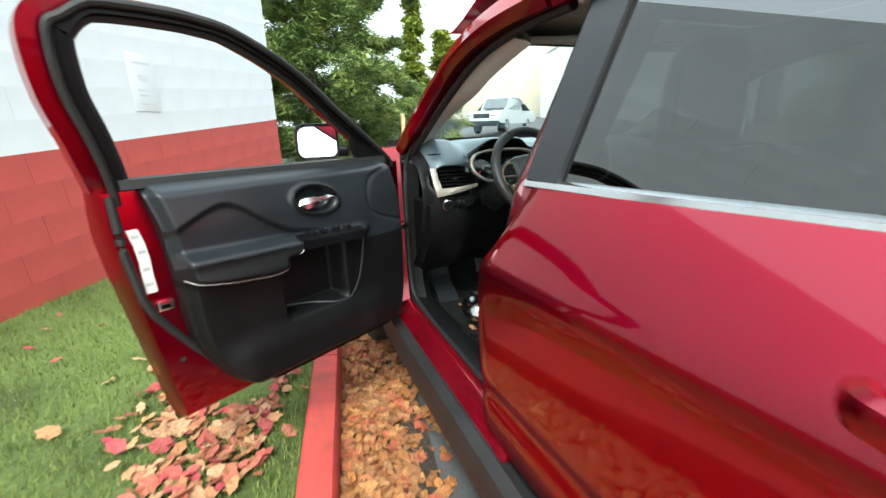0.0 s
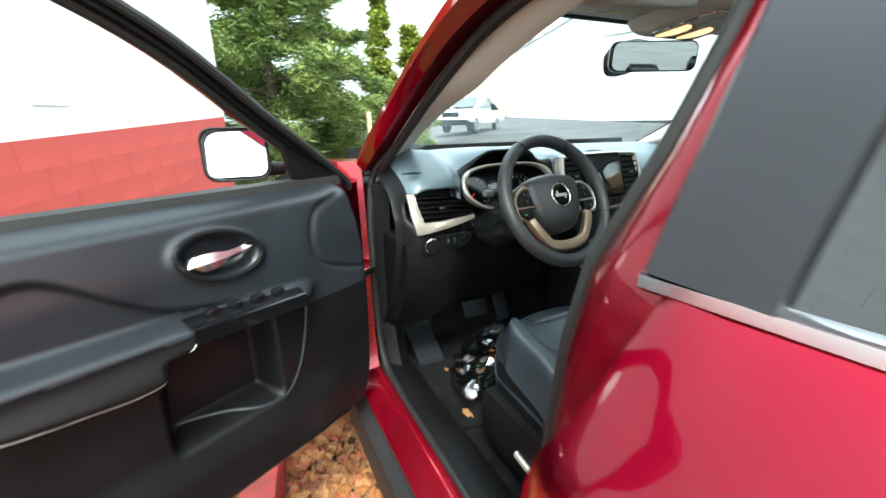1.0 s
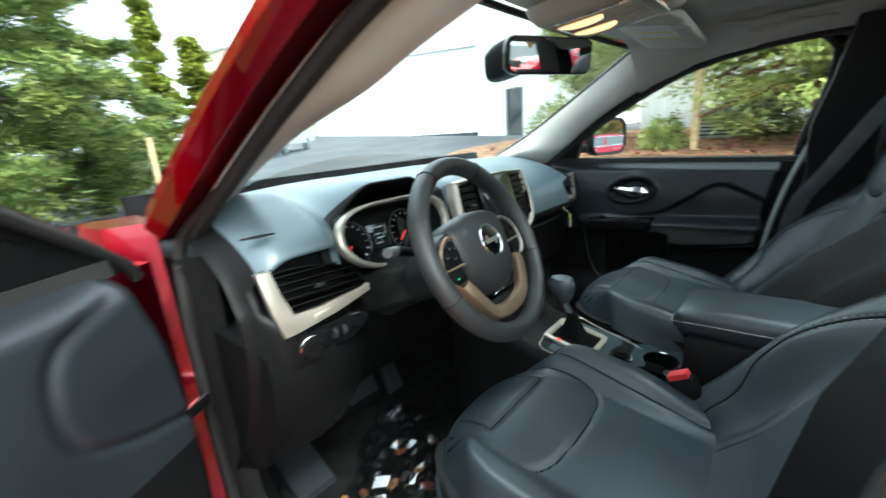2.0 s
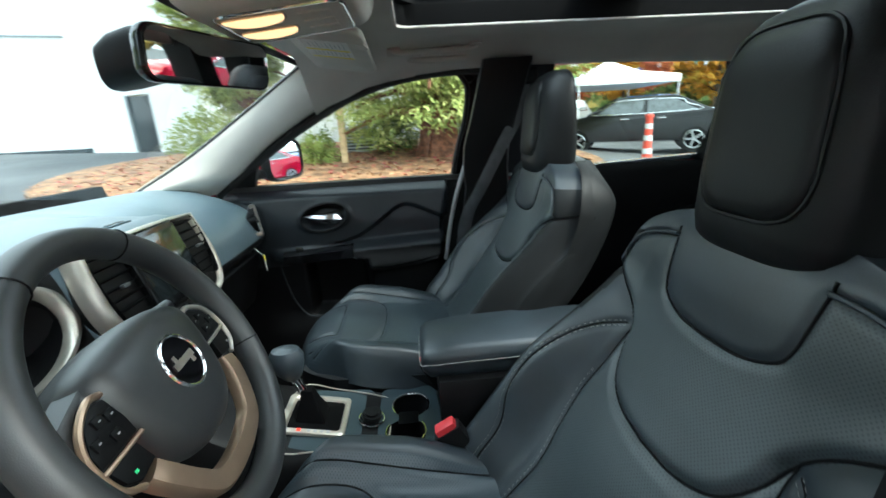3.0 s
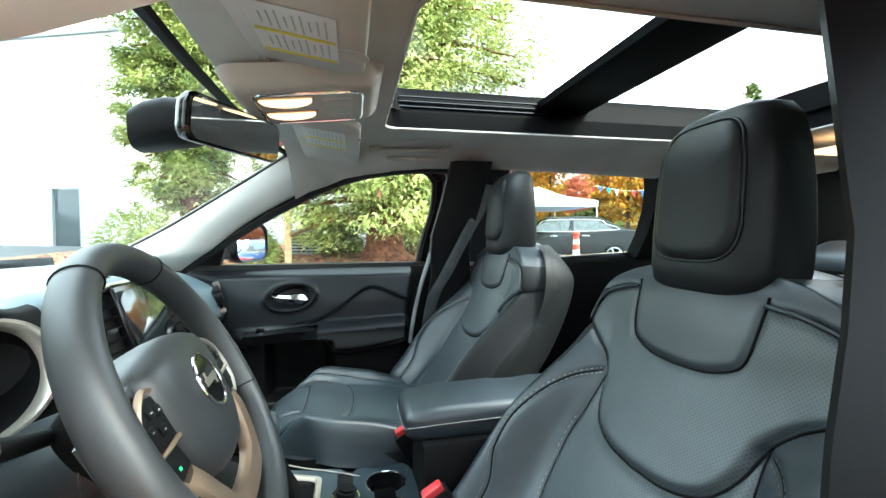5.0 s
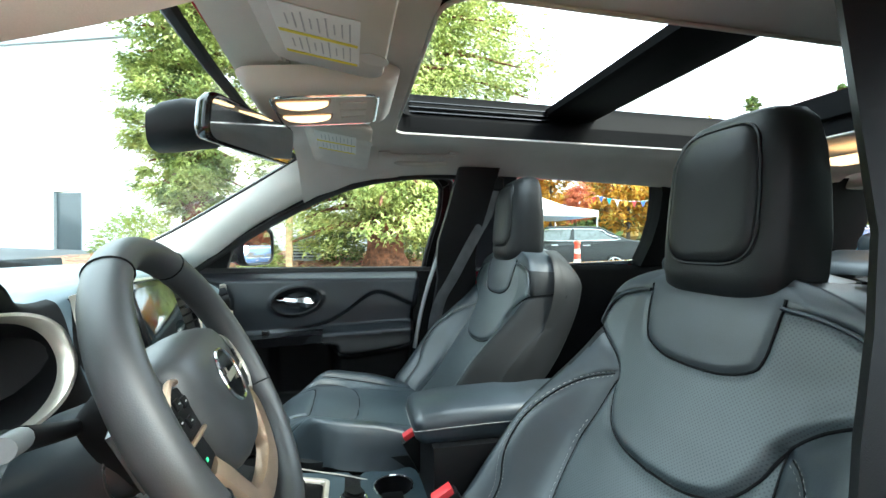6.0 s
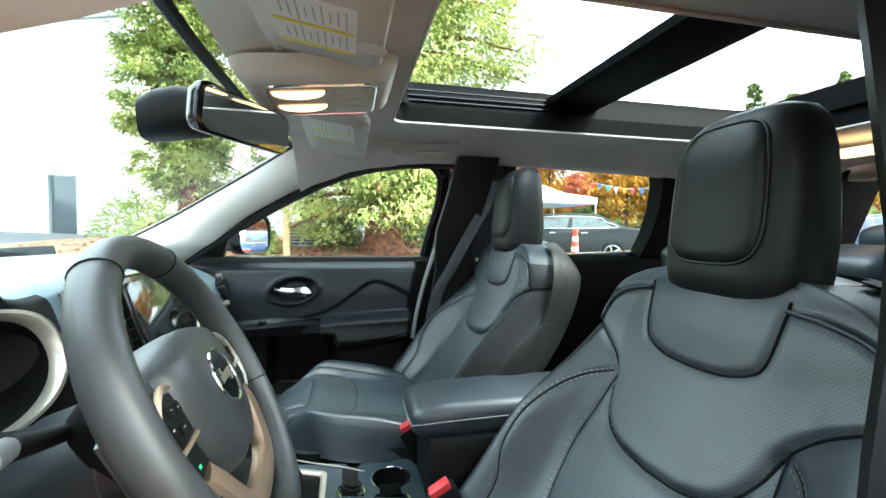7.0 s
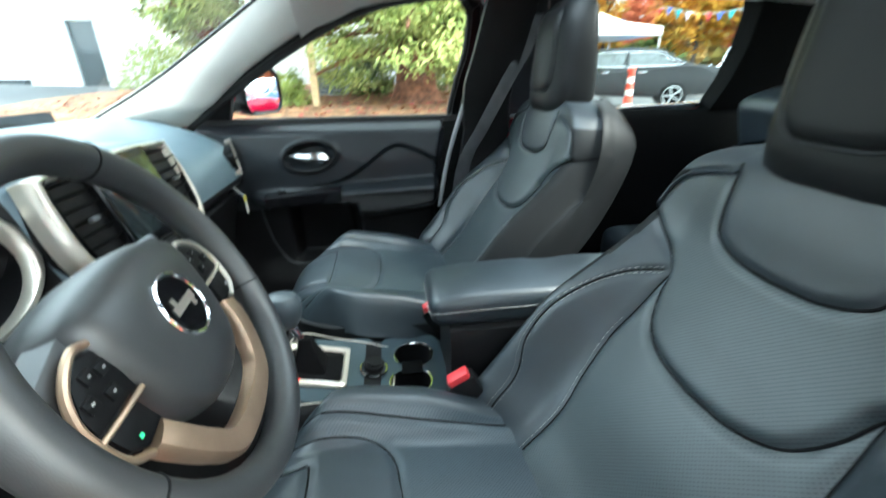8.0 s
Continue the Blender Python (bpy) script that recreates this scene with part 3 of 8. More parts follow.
    # hinge pillar, red, and centre pillar, red outside and black trim inside
    part("hinge_pillar", loft_bm([[Vector((side * a, b, z)) for a, b in ((0.845, 0.885 + d), (0.835, 0.845 + d), (0.765, 0.828 + d), (0.752, 0.85 + d), (0.752, 1.0), (0.845, 1.0))] for z, d in ((0.40, -0.04), (0.45, -0.015), (0.55, 0.0), (0.8, 0.01), (1.0, 0.02), (1.12, 0.03))]), REDMATT, car, "red hinge pillar")
    part("kick_panel", loft_bm([[Vector((side * a, b, z)) for a, b in ((0.752, 0.835 + d), (0.70, 0.80 + d), (0.665, 0.84 + d), (0.66, 1.15), (0.752, 1.15))] for z, d in ((0.43, -0.05), (0.52, 0.0), (0.8, 0.01), (1.0, 0.0), (1.05, 0.0))]), HARD, car, "black footwell side panel")
    part("hinge_seal", tube_bm(spline([(side * 0.757, 0.60, 0.445), (side * 0.757, 0.74, 0.46), (side * 0.757, 0.80, 0.53), (side * 0.757, 0.825, 0.70), (side * 0.752, 0.835, 0.95), (side * 0.735, 0.83, 1.08), (side * 0.70, 0.71, 1.17)], 5), 0.011, 8), RUBBER, car, "black door seal")
    PILLAR_LEAN = [(0.40, 0.045, 0.090), (0.55, 0.045, 0.088), (0.70, 0.045, 0.085), (0.83, 0.043, 0.073), (0.95, 0.040, 0.060), (1.06, 0.030, 0.040), (1.13, 0.016, 0.02), (1.20, 0.0, 0.0), (1.30, -0.030, -0.025), (1.38, -0.052, -0.042), (1.46, -0.075, -0.060)]

    def bp(pts):
        back = -0.050 if side > 0 else 0.022
        return [[Vector((side * min(a + dx, 9 if z < 1.08 else 0.773 - (z - 1.1) * 0.35), b + dy - back * ease(z, 1.03, 1.2), z)) for a, b in pts] for z, dx, dy in PILLAR_LEAN]
    part("centre_pillar", loft_bm(bp(((0.756, -0.190), (0.750, -0.172), (0.738, -0.152), (0.720, -0.130), (0.704, -0.119), (0.690, -0.13), (0.690, -0.24), (0.76, -0.24)))), REDMATT, car, "red centre pillar with black seal")
    part("centre_pillar_trim", loft_bm(bp(((0.694, -0.112), (0.672, -0.084), (0.655, -0.075), (0.636, -0.078), (0.624, -0.10), (0.622, -0.22), (0.688, -0.24)) if side > 0 else ((0.694, -0.116), (0.672, -0.104), (0.655, -0.094), (0.632, -0.080), (0.619, -0.092), (0.616, -0.22), (0.688, -0.24)))), HARD, car, "black centre pillar trim")
    part("centre_seal", tube_bm([r[0] for r in bp(((0.700, -0.112),))], 0.012, 8), RUBBER, car, "black door seal")
    if side > 0:
        part("pillar_edge", tube_bm(spline([(0.622, -0.150, 1.44), (0.640, -0.116, 1.36), (0.655, -0.084, 1.279), (0.664, -0.053, 1.20), (0.668, -0.026, 1.128), (0.676, 0.005, 1.03), (0.690, 0.03, 0.92), (0.696, 0.05, 0.80)], 6), 0.0075, 8), GREYSEAL, car, "grey edge strip of the centre pillar")
    # rear inside walls
    part("rear_side_trim", loft_bm([[Vector((side * a, y, z)) for z, a in ((0.40, 0.74), (0.7, 0.70), (0.95, 0.71), (1.08, 0.72), (1.105, 0.74), (1.08, 0.757), (0.40, 0.79))] for y in (-0.24, -0.6, -1.0, -1.25, -1.8)]), MATTBLACK, car, "black rear side trim")
    part("rear_pillar", loft_bm([[Vector((side * (a - 0.30 * (z - 1.1)), y - 0.10 * (z - 1.1), z)) for y, a in ((-1.05 + d, 0.80), (-1.05 + d, 0.72), (-1.24, 0.72), (-1.24, 0.80))] for z, d in ((1.10, 0.12), (1.2, 0.10), (1.3, 0.10), (1.40, 0.12), (1.47, 0.15))]), MATTBLACK, car, "black rear pillar trim")
    part("tail_pillar", loft_bm([[Vector((side * (a - 0.40 * (z - 1.1)), y + 0.1 * (z - 1.1), z)) for y, a in ((-1.62, 0.80), (-1.62, 0.70), (-2.0, 0.66), (-2.0, 0.78))] for z in (1.10, 1.25, 1.40, 1.48)]), MATTBLACK, car, "black tail pillar trim")
    # wheels
    for wy in (1.35, -1.42):
        w = part("wheel", cyl_bm(0.22, 0.19, pose(side * 0.78, wy, 0.345, 0, 90, 0), 32, 0.01), BRUSHED, car, "silver alloy wheel with a black tyre")
        part("tyre", loft_bm([[Vector((side * (0.78 + o), wy + r * math.cos(a), 0.345 + r * math.sin(a))) for a in (2 * math.pi * i / 40 for i in range(40))] for r, o in ((0.215, 0.10), (0.30, 0.115), (0.335, 0.095), (0.345, 0.05), (0.345, -0.05), (0.335, -0.095), (0.30, -0.115), (0.215, -0.10))], True, False), RUBBER, w, "black tyre")
    part("wheel_arch", loft_bm([[Vector((side * x, 1.35 + r * math.cos(a), 0.36 + r * math.sin(a))) for a in (radians(-8 + 196 * i / 24) for i in range(25))] for x, r in ((0.50, 0.40), (0.86, 0.40), (0.90, 0.405), (0.905, 0.445), (0.86, 0.45))], False, False), CLADDING, car, "black wheel arch cladding")

# bonnet, scuttle, floor, bulkhead, tail
panel("bonnet", lambda s, t: Vector(((2 * s - 1) * (0.80 - 0.06 * t), 1.28 + 0.85 * t - 0.10 * (2 * s - 1) ** 2 * (1 - t), 1.075 - 0.10 * t - 0.05 * abs(2 * s - 1) ** 3 + 0.012 * math.exp(-((abs(2 * s - 1) - 0.55) / 0.08) ** 2))), 24, 16, (0, 0, -0.02), RED, car, "deep red bonnet")
panel("scuttle", lambda s, t: Vector(((2 * s - 1) * 0.70, 1.30 - 0.10 * t - 0.16 * (2 * s - 1) ** 2, 1.045 + 0.03 * t)), 16, 3, (0, 0, -0.02), CLADDING, car, "black scuttle panel under the windscreen")
for x0, x1, y0 in ((-0.50, 0.10, 1.285), (0.05, 0.52, 1.27)):
    part("wiper", tube_bm([(x0, y0 - 0.05 - abs(x0) * 0.1, 1.088), ((x0 + x1) / 2, y0 - 0.01, 1.09), (x1, y0 - 0.03 - abs(x1) * 0.08, 1.094)], 0.006, 6), RUBBER, car, "black wiper blade")
part("nose", box_bm((1.56, 0.20, 0.60), 0.09, Matrix.Translation((0, 2.10, 0.64)), 4), RED, car, "deep red front end")
part("floor_pan", box_bm((1.50, 3.2, 0.06), 0.01, Matrix.Translation((0, -0.52, 0.33))), CARPET, car, "black carpeted floor")
panel("bulkhead", lambda s, t: Vector(((2 * s - 1) * 0.72, 1.02 + 0.18 * t, 0.34 + 0.80 * t)), 6, 6, (0, 0.03, 0), CARPET, car, "black carpeted bulkhead")
part("tailgate", box_bm((1.42, 0.06, 0.75), 0.02, Matrix.Translation((0, -2.08, 0.74))), HARD, car, "black tailgate trim")
tg = mesh_ob("tail_window", *grid(lambda s, t: Vector((1.10 * s - 0.55, -2.03 + 0.12 * t, 1.11 + 0.35 * t)), 2, 2), TINTED, car, "rear window")
tg.visible_shadow = False
part("tailgate_top", box_bm((1.25, 0.10, 0.07), 0.02, Matrix.Translation((0, -1.84, 1.47))), PILLAR, car)
part("rear_bumper", box_bm((1.66, 0.22, 0.60), 0.09, Matrix.Translation((0, -2.25, 0.62)), 4), RED, car, "deep red rear end")

panel("tailgate_skin", lambda s, t: Vector(((2 * s - 1) * (0.72 - 0.05 * t), -2.13 - 0.05 * math.sin(math.pi * t) + 0.10 * (2 * s - 1) ** 2, 0.66 + 0.44 * t)), 16, 10, (0, 0.02, 0), RED, car, "deep red tailgate")
for side in (-1, 1):
    part("tail_lamp", box_bm((0.26, 0.10, 0.12), 0.03, pose(side * 0.60, -2.11, 1.03, 0, 0, side * 14), 3), REDPLASTIC, car, "red tail lamp")
    part("headlamp", box_bm((0.34, 0.12, 0.09), 0.03, pose(side * 0.56, 2.16, 0.86, 0, 0, -side * 16), 3), CHROME, car, "clear headlamp")
    part("roof_bar", tube_bm(spline([(side * 0.60, 0.05, 1.63), (side * 0.60, -0.05, 1.655), (side * 0.60, -1.2, 1.65), (side * 0.59, -1.32, 1.615)], 6), 0.013, 8), CLADDING, car, "black roof bar")
part("grille", box_bm((0.72, 0.06, 0.14), 0.03, Matrix.Translation((0, 2.19, 0.82)), 3), HARD, car, "black slotted grille")
for k in range(7):
    part("grille_slot", box_bm((0.055, 0.02, 0.11), 0.008, Matrix.Translation((-0.27 + 0.09 * k, 2.217, 0.82))), CHROME, car)

# rear dome lamp
part("rear_dome_lamp", box_bm((0.16, 0.10, 0.018), 0.006, Matrix.Translation((0.14, -1.25, 1.462))), LAMPGLOW, car, "warm lit rear dome lamp")

# exterior handle of the rear door
part("door_handle", tube_bm(spline([(-0.885, -0.815, 1.000), (-0.915, -0.835, 1.004), (-0.925, -0.905, 1.008), (-0.915, -0.975, 1.010), (-0.88, -0.995, 1.010)], 5), 0.014, 8, flat=1.3), RED, car, "red exterior door handle")


# ---- doors ----
def door(name, side, angle, label, glass_up, hinge):
    """A front door: u runs from its hinge to its rear edge, n inwards, z up."""
    a = radians(angle)
    du = Vector((-math.sin(a) * 1.0, -math.cos(a), 0))
    dn = Vector((math.cos(a), -math.sin(a), 0))

    def P(u, n, z):
        p = du * (u + 0.03 * ease(u, 0, 0.3) - 0.055 * ease(u, 0.45, 1.0)) + dn * n
        return Vector(((hinge[0] + p.x) * side, hinge[1] + p.y, z))
    d = thing(name, P(0.5, 0.1, 0.42), label, "car door")
    inv = Matrix.Translation(-d.location)

    def add(nm, bm, mat, parent=None, lab="", **k):
        bm.transform(inv)
        ob = part(nm, bm, mat, parent or d, lab, **k)
        return ob

    rear = lambda z: smooth_lerp(z, [(0.385, 0.938), (0.64, 0.974), (0.80, 0.996), (0.95, 1.014), (1.09, 1.020)])
    front = lambda z: smooth_lerp(z, [(0.40, 0.02), (0.60, -0.02), (1.09, -0.02)])

    # painted shell, from outer skin to the jamb
    def ring(z, n0, n1):
        f, r = front(z), rear(z)
        return [P(f, n0, z), P(f, n1, z), P(r - 0.014, n1, z), P(r - 0.005, n1 - 0.016, z), P(r, n0 + 0.03, z), P(r + 0.004, n0, z)]
    add("door_shell", loft_bm([ring(z, n0, n1) for z, n0, n1 in ((0.383, 0.02, 0.06), (0.394, -0.012, 0.08), (0.50, -0.030, 0.08), (0.65, -0.045, 0.08), (0.86, -0.058, 0.08), (0.95, -0.046, 0.08), (1.02, -0.012, 0.08), (1.07, 0.02, 0.08))]), RED, lab="deep red painted door shell")

    # inner trim panel
    tf = lambda z: smooth_lerp(z, [(0.42, 0.10), (0.5, 0.055), (0.7, 0.04), (0.9, 0.045), (1.08, 0.07)])
    tr = lambda z: smooth_lerp(z, [(0.425, 0.66), (0.46, 0.755), (0.54, 0.83), (0.64, 0.872), (0.80, 0.885), (0.95, 0.90), (1.09, 0.93)])
    crease = [(0.93, 0.945), (0.88, 0.962), (0.80, 0.995), (0.735, 1.013), (0.68, 1.0), (0.60, 0.95), (0.52, 0.908), (0.42, 0.885), (0.30, 0.872), (0.24, 0.868)]
    crease = [(p.x, p.y) for p in spline([(x, z, 0) for x, z in crease], 6)]
    fr_arc = [(p.x, p.y) for p in spline([(0.10, 1.06, 0), (0.175, 1.03, 0), (0.20, 0.97, 0), (0.185, 0.91, 0), (0.13, 0.875, 0), (0.05, 0.85, 0)], 6)]

    def arm_top(u):
        return smooth_lerp(u, [(0.22, 0.858), (0.5, 0.870), (0.87, 0.884)])

    def n_of(u, z):
        n = 0.145 + 0.022 * ease(z, 1.09, 0.95) + 0.004
        # top ledge leans outward
        n -= 0.055 * ease(z, 1.045, 1.092) ** 1.5
        # step under the crease line
        cz = None
        for (x0, z0), (x1, z1) in zip(crease, crease[1:]):
            if x1 <= u <= x0:
                cz = z1 + (z0 - z1) * (u - x1) / max(1e-6, x0 - x1)
                break
        if cz is not None:
            n -= 0.020 * ease(z, cz + 0.006, cz - 0.012) * ease(u, 0.24, 0.34) * ease(z, 0.80, 0.86)
        # armrest shelf
        at = arm_top(u)
        low = smooth_lerp(u, [(0.22, 0.850), (0.44, 0.843), (0.50, 0.832), (0.58, 0.793), (0.70, 0.798), (0.84, 0.816), (0.88, 0.830)])
        ends = ease(u, 0.20, 0.26) * ease(u, 0.895, 0.868)
        shelf = ease(z, at + 0.022, at - 0.010) * ease(z, low - 0.025, low + 0.012)
        n += 0.054 * shelf * ends
        # lower pocket bulge and its cut
        n += 0.028 * ease(z, 0.64, 0.54) * ease(z, 0.43, 0.47) * ease(u, 0.1, 0.25) * ease(u, 0.85, 0.72)
        pk = ease(u, 0.315, 0.345) * ease(u, 0.575, 0.545 - 0.15 * (z - 0.62)) * ease(z, 0.605, 0.635) * ease(z, 0.835, 0.815)
        n -= 0.075 * pk
        # hollow behind the release lever
        e = math.hypot((u - 0.412) / 0.074, (z - 0.985 + (u - 0.412) * -0.10) / 0.042)
        n += 0.008 * math.exp(-((e - 1.16) / 0.13) ** 2) - 0.034 * ease(e, 1.12, 0.60)
        dd = line_distance(u, z, fr_arc)
        n -= 0.007 * math.exp(-(dd / 0.006) ** 2)
        # round off the panel's rim
        n -= 0.035 * ease(tr(z) - u, 0.03, 0.0) + 0.02 * ease(u - tf(z), 0.02, 0.0) + 0.03 * ease(z, 0.45, 0.435)
        return n

    nu, nv = 170, 136
    v, q = grid(lambda s, t: P(tf(0.412 + 0.68 * t) * (1 - s) + tr(0.412 + 0.68 * t) * s, n_of(tf(0.412 + 0.68 * t) * (1 - s) + tr(0.412 + 0.68 * t) * s, 0.412 + 0.68 * t), 0.412 + 0.68 * t), nu, nv)
    bm = bmesh.new()
    vs = [bm.verts.new(p) for p in v]
    for f in q:
        bm.faces.new([vs[i] for i in f])
    # close it to the shell behind
    edges = [e for e in bm.edges if len(e.link_faces) == 1]
    r = bmesh.ops.extrude_edge_only(bm, edges=edges)
    bmesh.ops.translate(bm, vec=Vector((dn.x * side, dn.y, 0)) * -0.085, verts=[g for g in r["geom"] if isinstance(g, bmesh.types.BMVert)])
    trim = add("door_trim", bm, SOFT, lab="black soft moulded door trim with a padded armrest, darker below", angle=60)
    trim.data.materials.append(HARD)
    low_line = [(0.0, 0.81), (0.26, 0.81), (0.28, 0.850), (0.50, 0.858), (0.87, 0.868), (0.90, 0.84), (1.0, 0.83)]
    dark = []
    for j in range(nv):
        for i in range(nu):
            z = 0.412 + 0.68 * (j + 0.5) / nv
            u = tf(z) + (tr(z) - tf(z)) * (i + 0.5) / nu
            dark.append(1 if z < lerp(u, low_line) else 0)
    trim.data.polygons.foreach_set("material_index", dark + [1] * (len(trim.data.polygons) - len(dark)))

    if side < 0:
        add("jamb_cover", loft_bm([[P(u, n, z) for u, n in ((tr(z) - 0.03, 0.085), (tr(z) - 0.02, 0.128), (rear(z) + 0.02, 0.118), (rear(z) + 0.02, 0.085))] for z in (0.42, 0.5, 0.6, 0.75, 0.9, 1.0, 1.085)]), HARD, lab="black door edge trim")
    # belt seal, window frame, sail
    add("belt_seal", loft_bm([[P(u, n, z) for n, z in ((0.055, 1.07), (0.105, 1.075), (0.10, 1.098), (0.06, 1.10))] for u in (0.06, 0.3, 0.6, 0.965)]), RUBBER, lab="black window seal")
    fo = [(0.0, 1.06), (0.03, 1.098), (0.195, 1.228), (0.415, 1.384), (0.60, 1.464), (0.72, 1.485), (0.82, 1.490), (0.94, 1.488), (1.025, 1.478), (1.068, 1.445), (1.078, 1.38), (1.068, 1.28), (1.042, 1.19), (1.018, 1.09), (1.006, 1.03)]
    fo = [(p.x, p.y) for p in spline([(x, z, 0) for x, z in fo], 5)]

    def frame_pt(u, z, n):
        return P(u, n + 0.30 * (z - 1.09) * 0.75, z)

    def inset(i, w):
        (a0, b0), (a1, b1) = fo[max(0, i - 1)], fo[min(len(fo) - 1, i + 1)]
        dx, dz = a1 - a0, b1 - b0
        k = math.hypot(dx, dz)
        return fo[i][0] + dz / k * w, fo[i][1] - dx / k * w
    rings, rub = [], []
    for i, (u, z) in enumerate(fo):
        w = 0.032 + 0.042 * ease(u, 0.95, 1.03)
        ui, zi = inset(i, w)
        uo, zo = inset(i, 0.008 + 0.026 * ease(u, 0.95, 1.03))
        rings.append([frame_pt(uo, zo, 0.02), frame_pt(uo, zo, 0.078), frame_pt(ui, zi, 0.085), frame_pt(ui, zi, 0.03)])
        ur, zr = inset(i, w + 0.004)
        rub.append(frame_pt(ur, zr, 0.06))
    add("window_frame", loft_bm(rings), HARD, lab="black door window frame")
    outer = []
    for i, (u, z) in enumerate(fo):
        ui, zi = inset(i, -0.004)
        uj, zj = inset(i, 0.028 + 0.016 * ease(u, 0.95, 1.03))
        outer.append([frame_pt(ui, zi, -0.004), frame_pt(ui, zi, 0.066), frame_pt(uj, zj, 0.066), frame_pt(uj, zj, -0.004)])
    add("painted_frame", loft_bm(outer[:-1]), RED, lab="deep red outer window frame")
    add("window_channel", tube_bm(rub, 0.011, 8), RUBBER, lab="black rubber glass channel")
    rail = [inset(i, 0.012 + 0.028 * ease(fo[i][0], 0.95, 1.03)) for i in range(len(fo))]
    add("frame_seal", tube_bm([frame_pt(u, z, 0.088) for u, z in rail], 0.010, 8), RUBBER, lab="black door seal")
    add("mirror_sail", slab_bm([(0.04, 1.075), (0.19, 1.078), (0.205, 1.13), (0.225, 1.205), (0.19, 1.19)], 0.03, Matrix([[P(1, 0, 0).x - P(0, 0, 0).x, P(0, 1, 0).x - P(0, 0, 0).x, 0, P(0, 0.065, 0).x], [P(1, 0, 0).y - P(0, 0, 0).y, P(0, 1, 0).y - P(0, 0, 0).y, 0, P(0, 0.065, 0).y], [0, 0, 1, 0], [0, 0, 0, 1]])), HARD, lab="black mirror mounting plate")
    if glass_up:
        # glass as a flat slice of the opening
        k = len(fo)
        bm = bmesh.new()
        low = [bm.verts.new(frame_pt(max(0.03, min(1.0, u)), 1.085, 0.052)) for u, z in fo]
        top = [bm.verts.new(frame_pt(u, max(z, 1.086), 0.052)) for u, z in fo]
        for i in range(k - 1):
            if abs(fo[i + 1][0] - fo[i][0]) > 1e-3:
                try:
                    bm.faces.new((low[i], low[i + 1], top[i + 1], top[i]))
                except ValueError:
                    pass
        pane = add("door_glass", bm, GLASS, lab="clear side window")
        pane.visible_shadow = False

    def dm(u, n, z, turn=0):
        """Local x along u, y inwards, z up."""
        o = P(u, n, z)
        ex = (P(u + 1, n, z) - o)
        ey = (P(u, n + 1, z) - o)
        return Matrix(((ex.x, ey.x, 0, o.x), (ex.y, ey.y, 0, o.y), (0, 0, 1, o.z), (0, 0, 0, 1))) @ pose(0, 0, 0, 0, turn, 0)

    # release lever with its surround
    ell = [(0.412 + 0.084 * math.cos(t), 0.985 + 0.0084 * math.cos(t) + 0.0475 * math.sin(t)) for t in (2 * math.pi * i / 40 for i in range(40))]
    add("handle_ring", tube_bm([P(u, n_of(u, z) - 0.001, z) for u, z in ell], 0.0055, 8, closed=True), HARD, trim, "dark grey handle surround")
    lever = add("release_lever", loft_bm([[P(0.476 - 0.135 * k, 0.158 + 0.014 * math.sin(3 * k) + o, 0.974 + 0.016 * k + h) for o, h in ((-0.004, -w), (0.008, -w * 0.8), (0.015, 0), (0.008, w * 0.8), (-0.004, w), (-0.010, 0))] for k, w in ((0.0, 0.008), (0.05, 0.018), (0.2, 0.023), (0.38, 0.020), (0.52, 0.013), (0.75, 0.011), (0.95, 0.011), (1.0, 0.006))]), LEVER, trim, "chrome release lever")
    add("lock_button", box_bm((0.02, 0.008, 0.012), 0.003, dm(0.338, 0.155, 0.965)), HARD, trim)
    # silver line under the armrest and round the pocket
    sl = spline([(0.88, 0, 0.826), (0.84, 0, 0.816), (0.72, 0, 0.796), (0.62, 0, 0.787), (0.565, 0, 0.797), (0.515, 0, 0.832), (0.490, 0, 0.858)], 7)
    add("armrest_piping", tube_bm([P(p.x, n_of(p.x, p.z) + 0.0015, p.z) for p in sl], 0.0018, 6), STITCH if side > 0 else COLUMN, trim, "thin pale piping" if side > 0 else "thin grey piping")
    s2 = spline([(0.53, 0, 0.632), (0.44, 0, 0.622), (0.36, 0, 0.610), (0.305, 0, 0.618), (0.270, 0, 0.665), (0.250, 0, 0.73), (0.238, 0, 0.80), (0.236, 0, 0.838)], 7)
    add("pocket_rim", tube_bm([P(p.x, n_of(p.x, p.z) + 0.002, p.z) for p in s2], 0.0034, 6), COLUMN, trim, "grey grip rim")
    # switch plate with four window switches
    add("switch_plate", loft_bm([[P(u, n, arm_top(u) + h) for n, h in ((0.138, 0.012), (0.196, 0.010), (0.216, 0.0), (0.214, -0.030), (0.138, -0.03))] for u in (0.26, 0.36, 0.46, 0.505)]), GLOSSBLACK, trim, "gloss black switch plate")
    for k in range(4 if side > 0 else 1):
        u = 0.31 + 0.048 * k
        sw = add("window_switch", box_bm((0.026, 0.022, 0.010), 0.004, dm(u, 0.185, arm_top(u) + 0.016, 8)), HARD, trim, "black window switch with a bright edge")
        add("switch_edge", box_bm((0.022, 0.003, 0.003), 0.001, dm(u, 0.195, arm_top(u) + 0.0215, 8)), CHROME, sw)
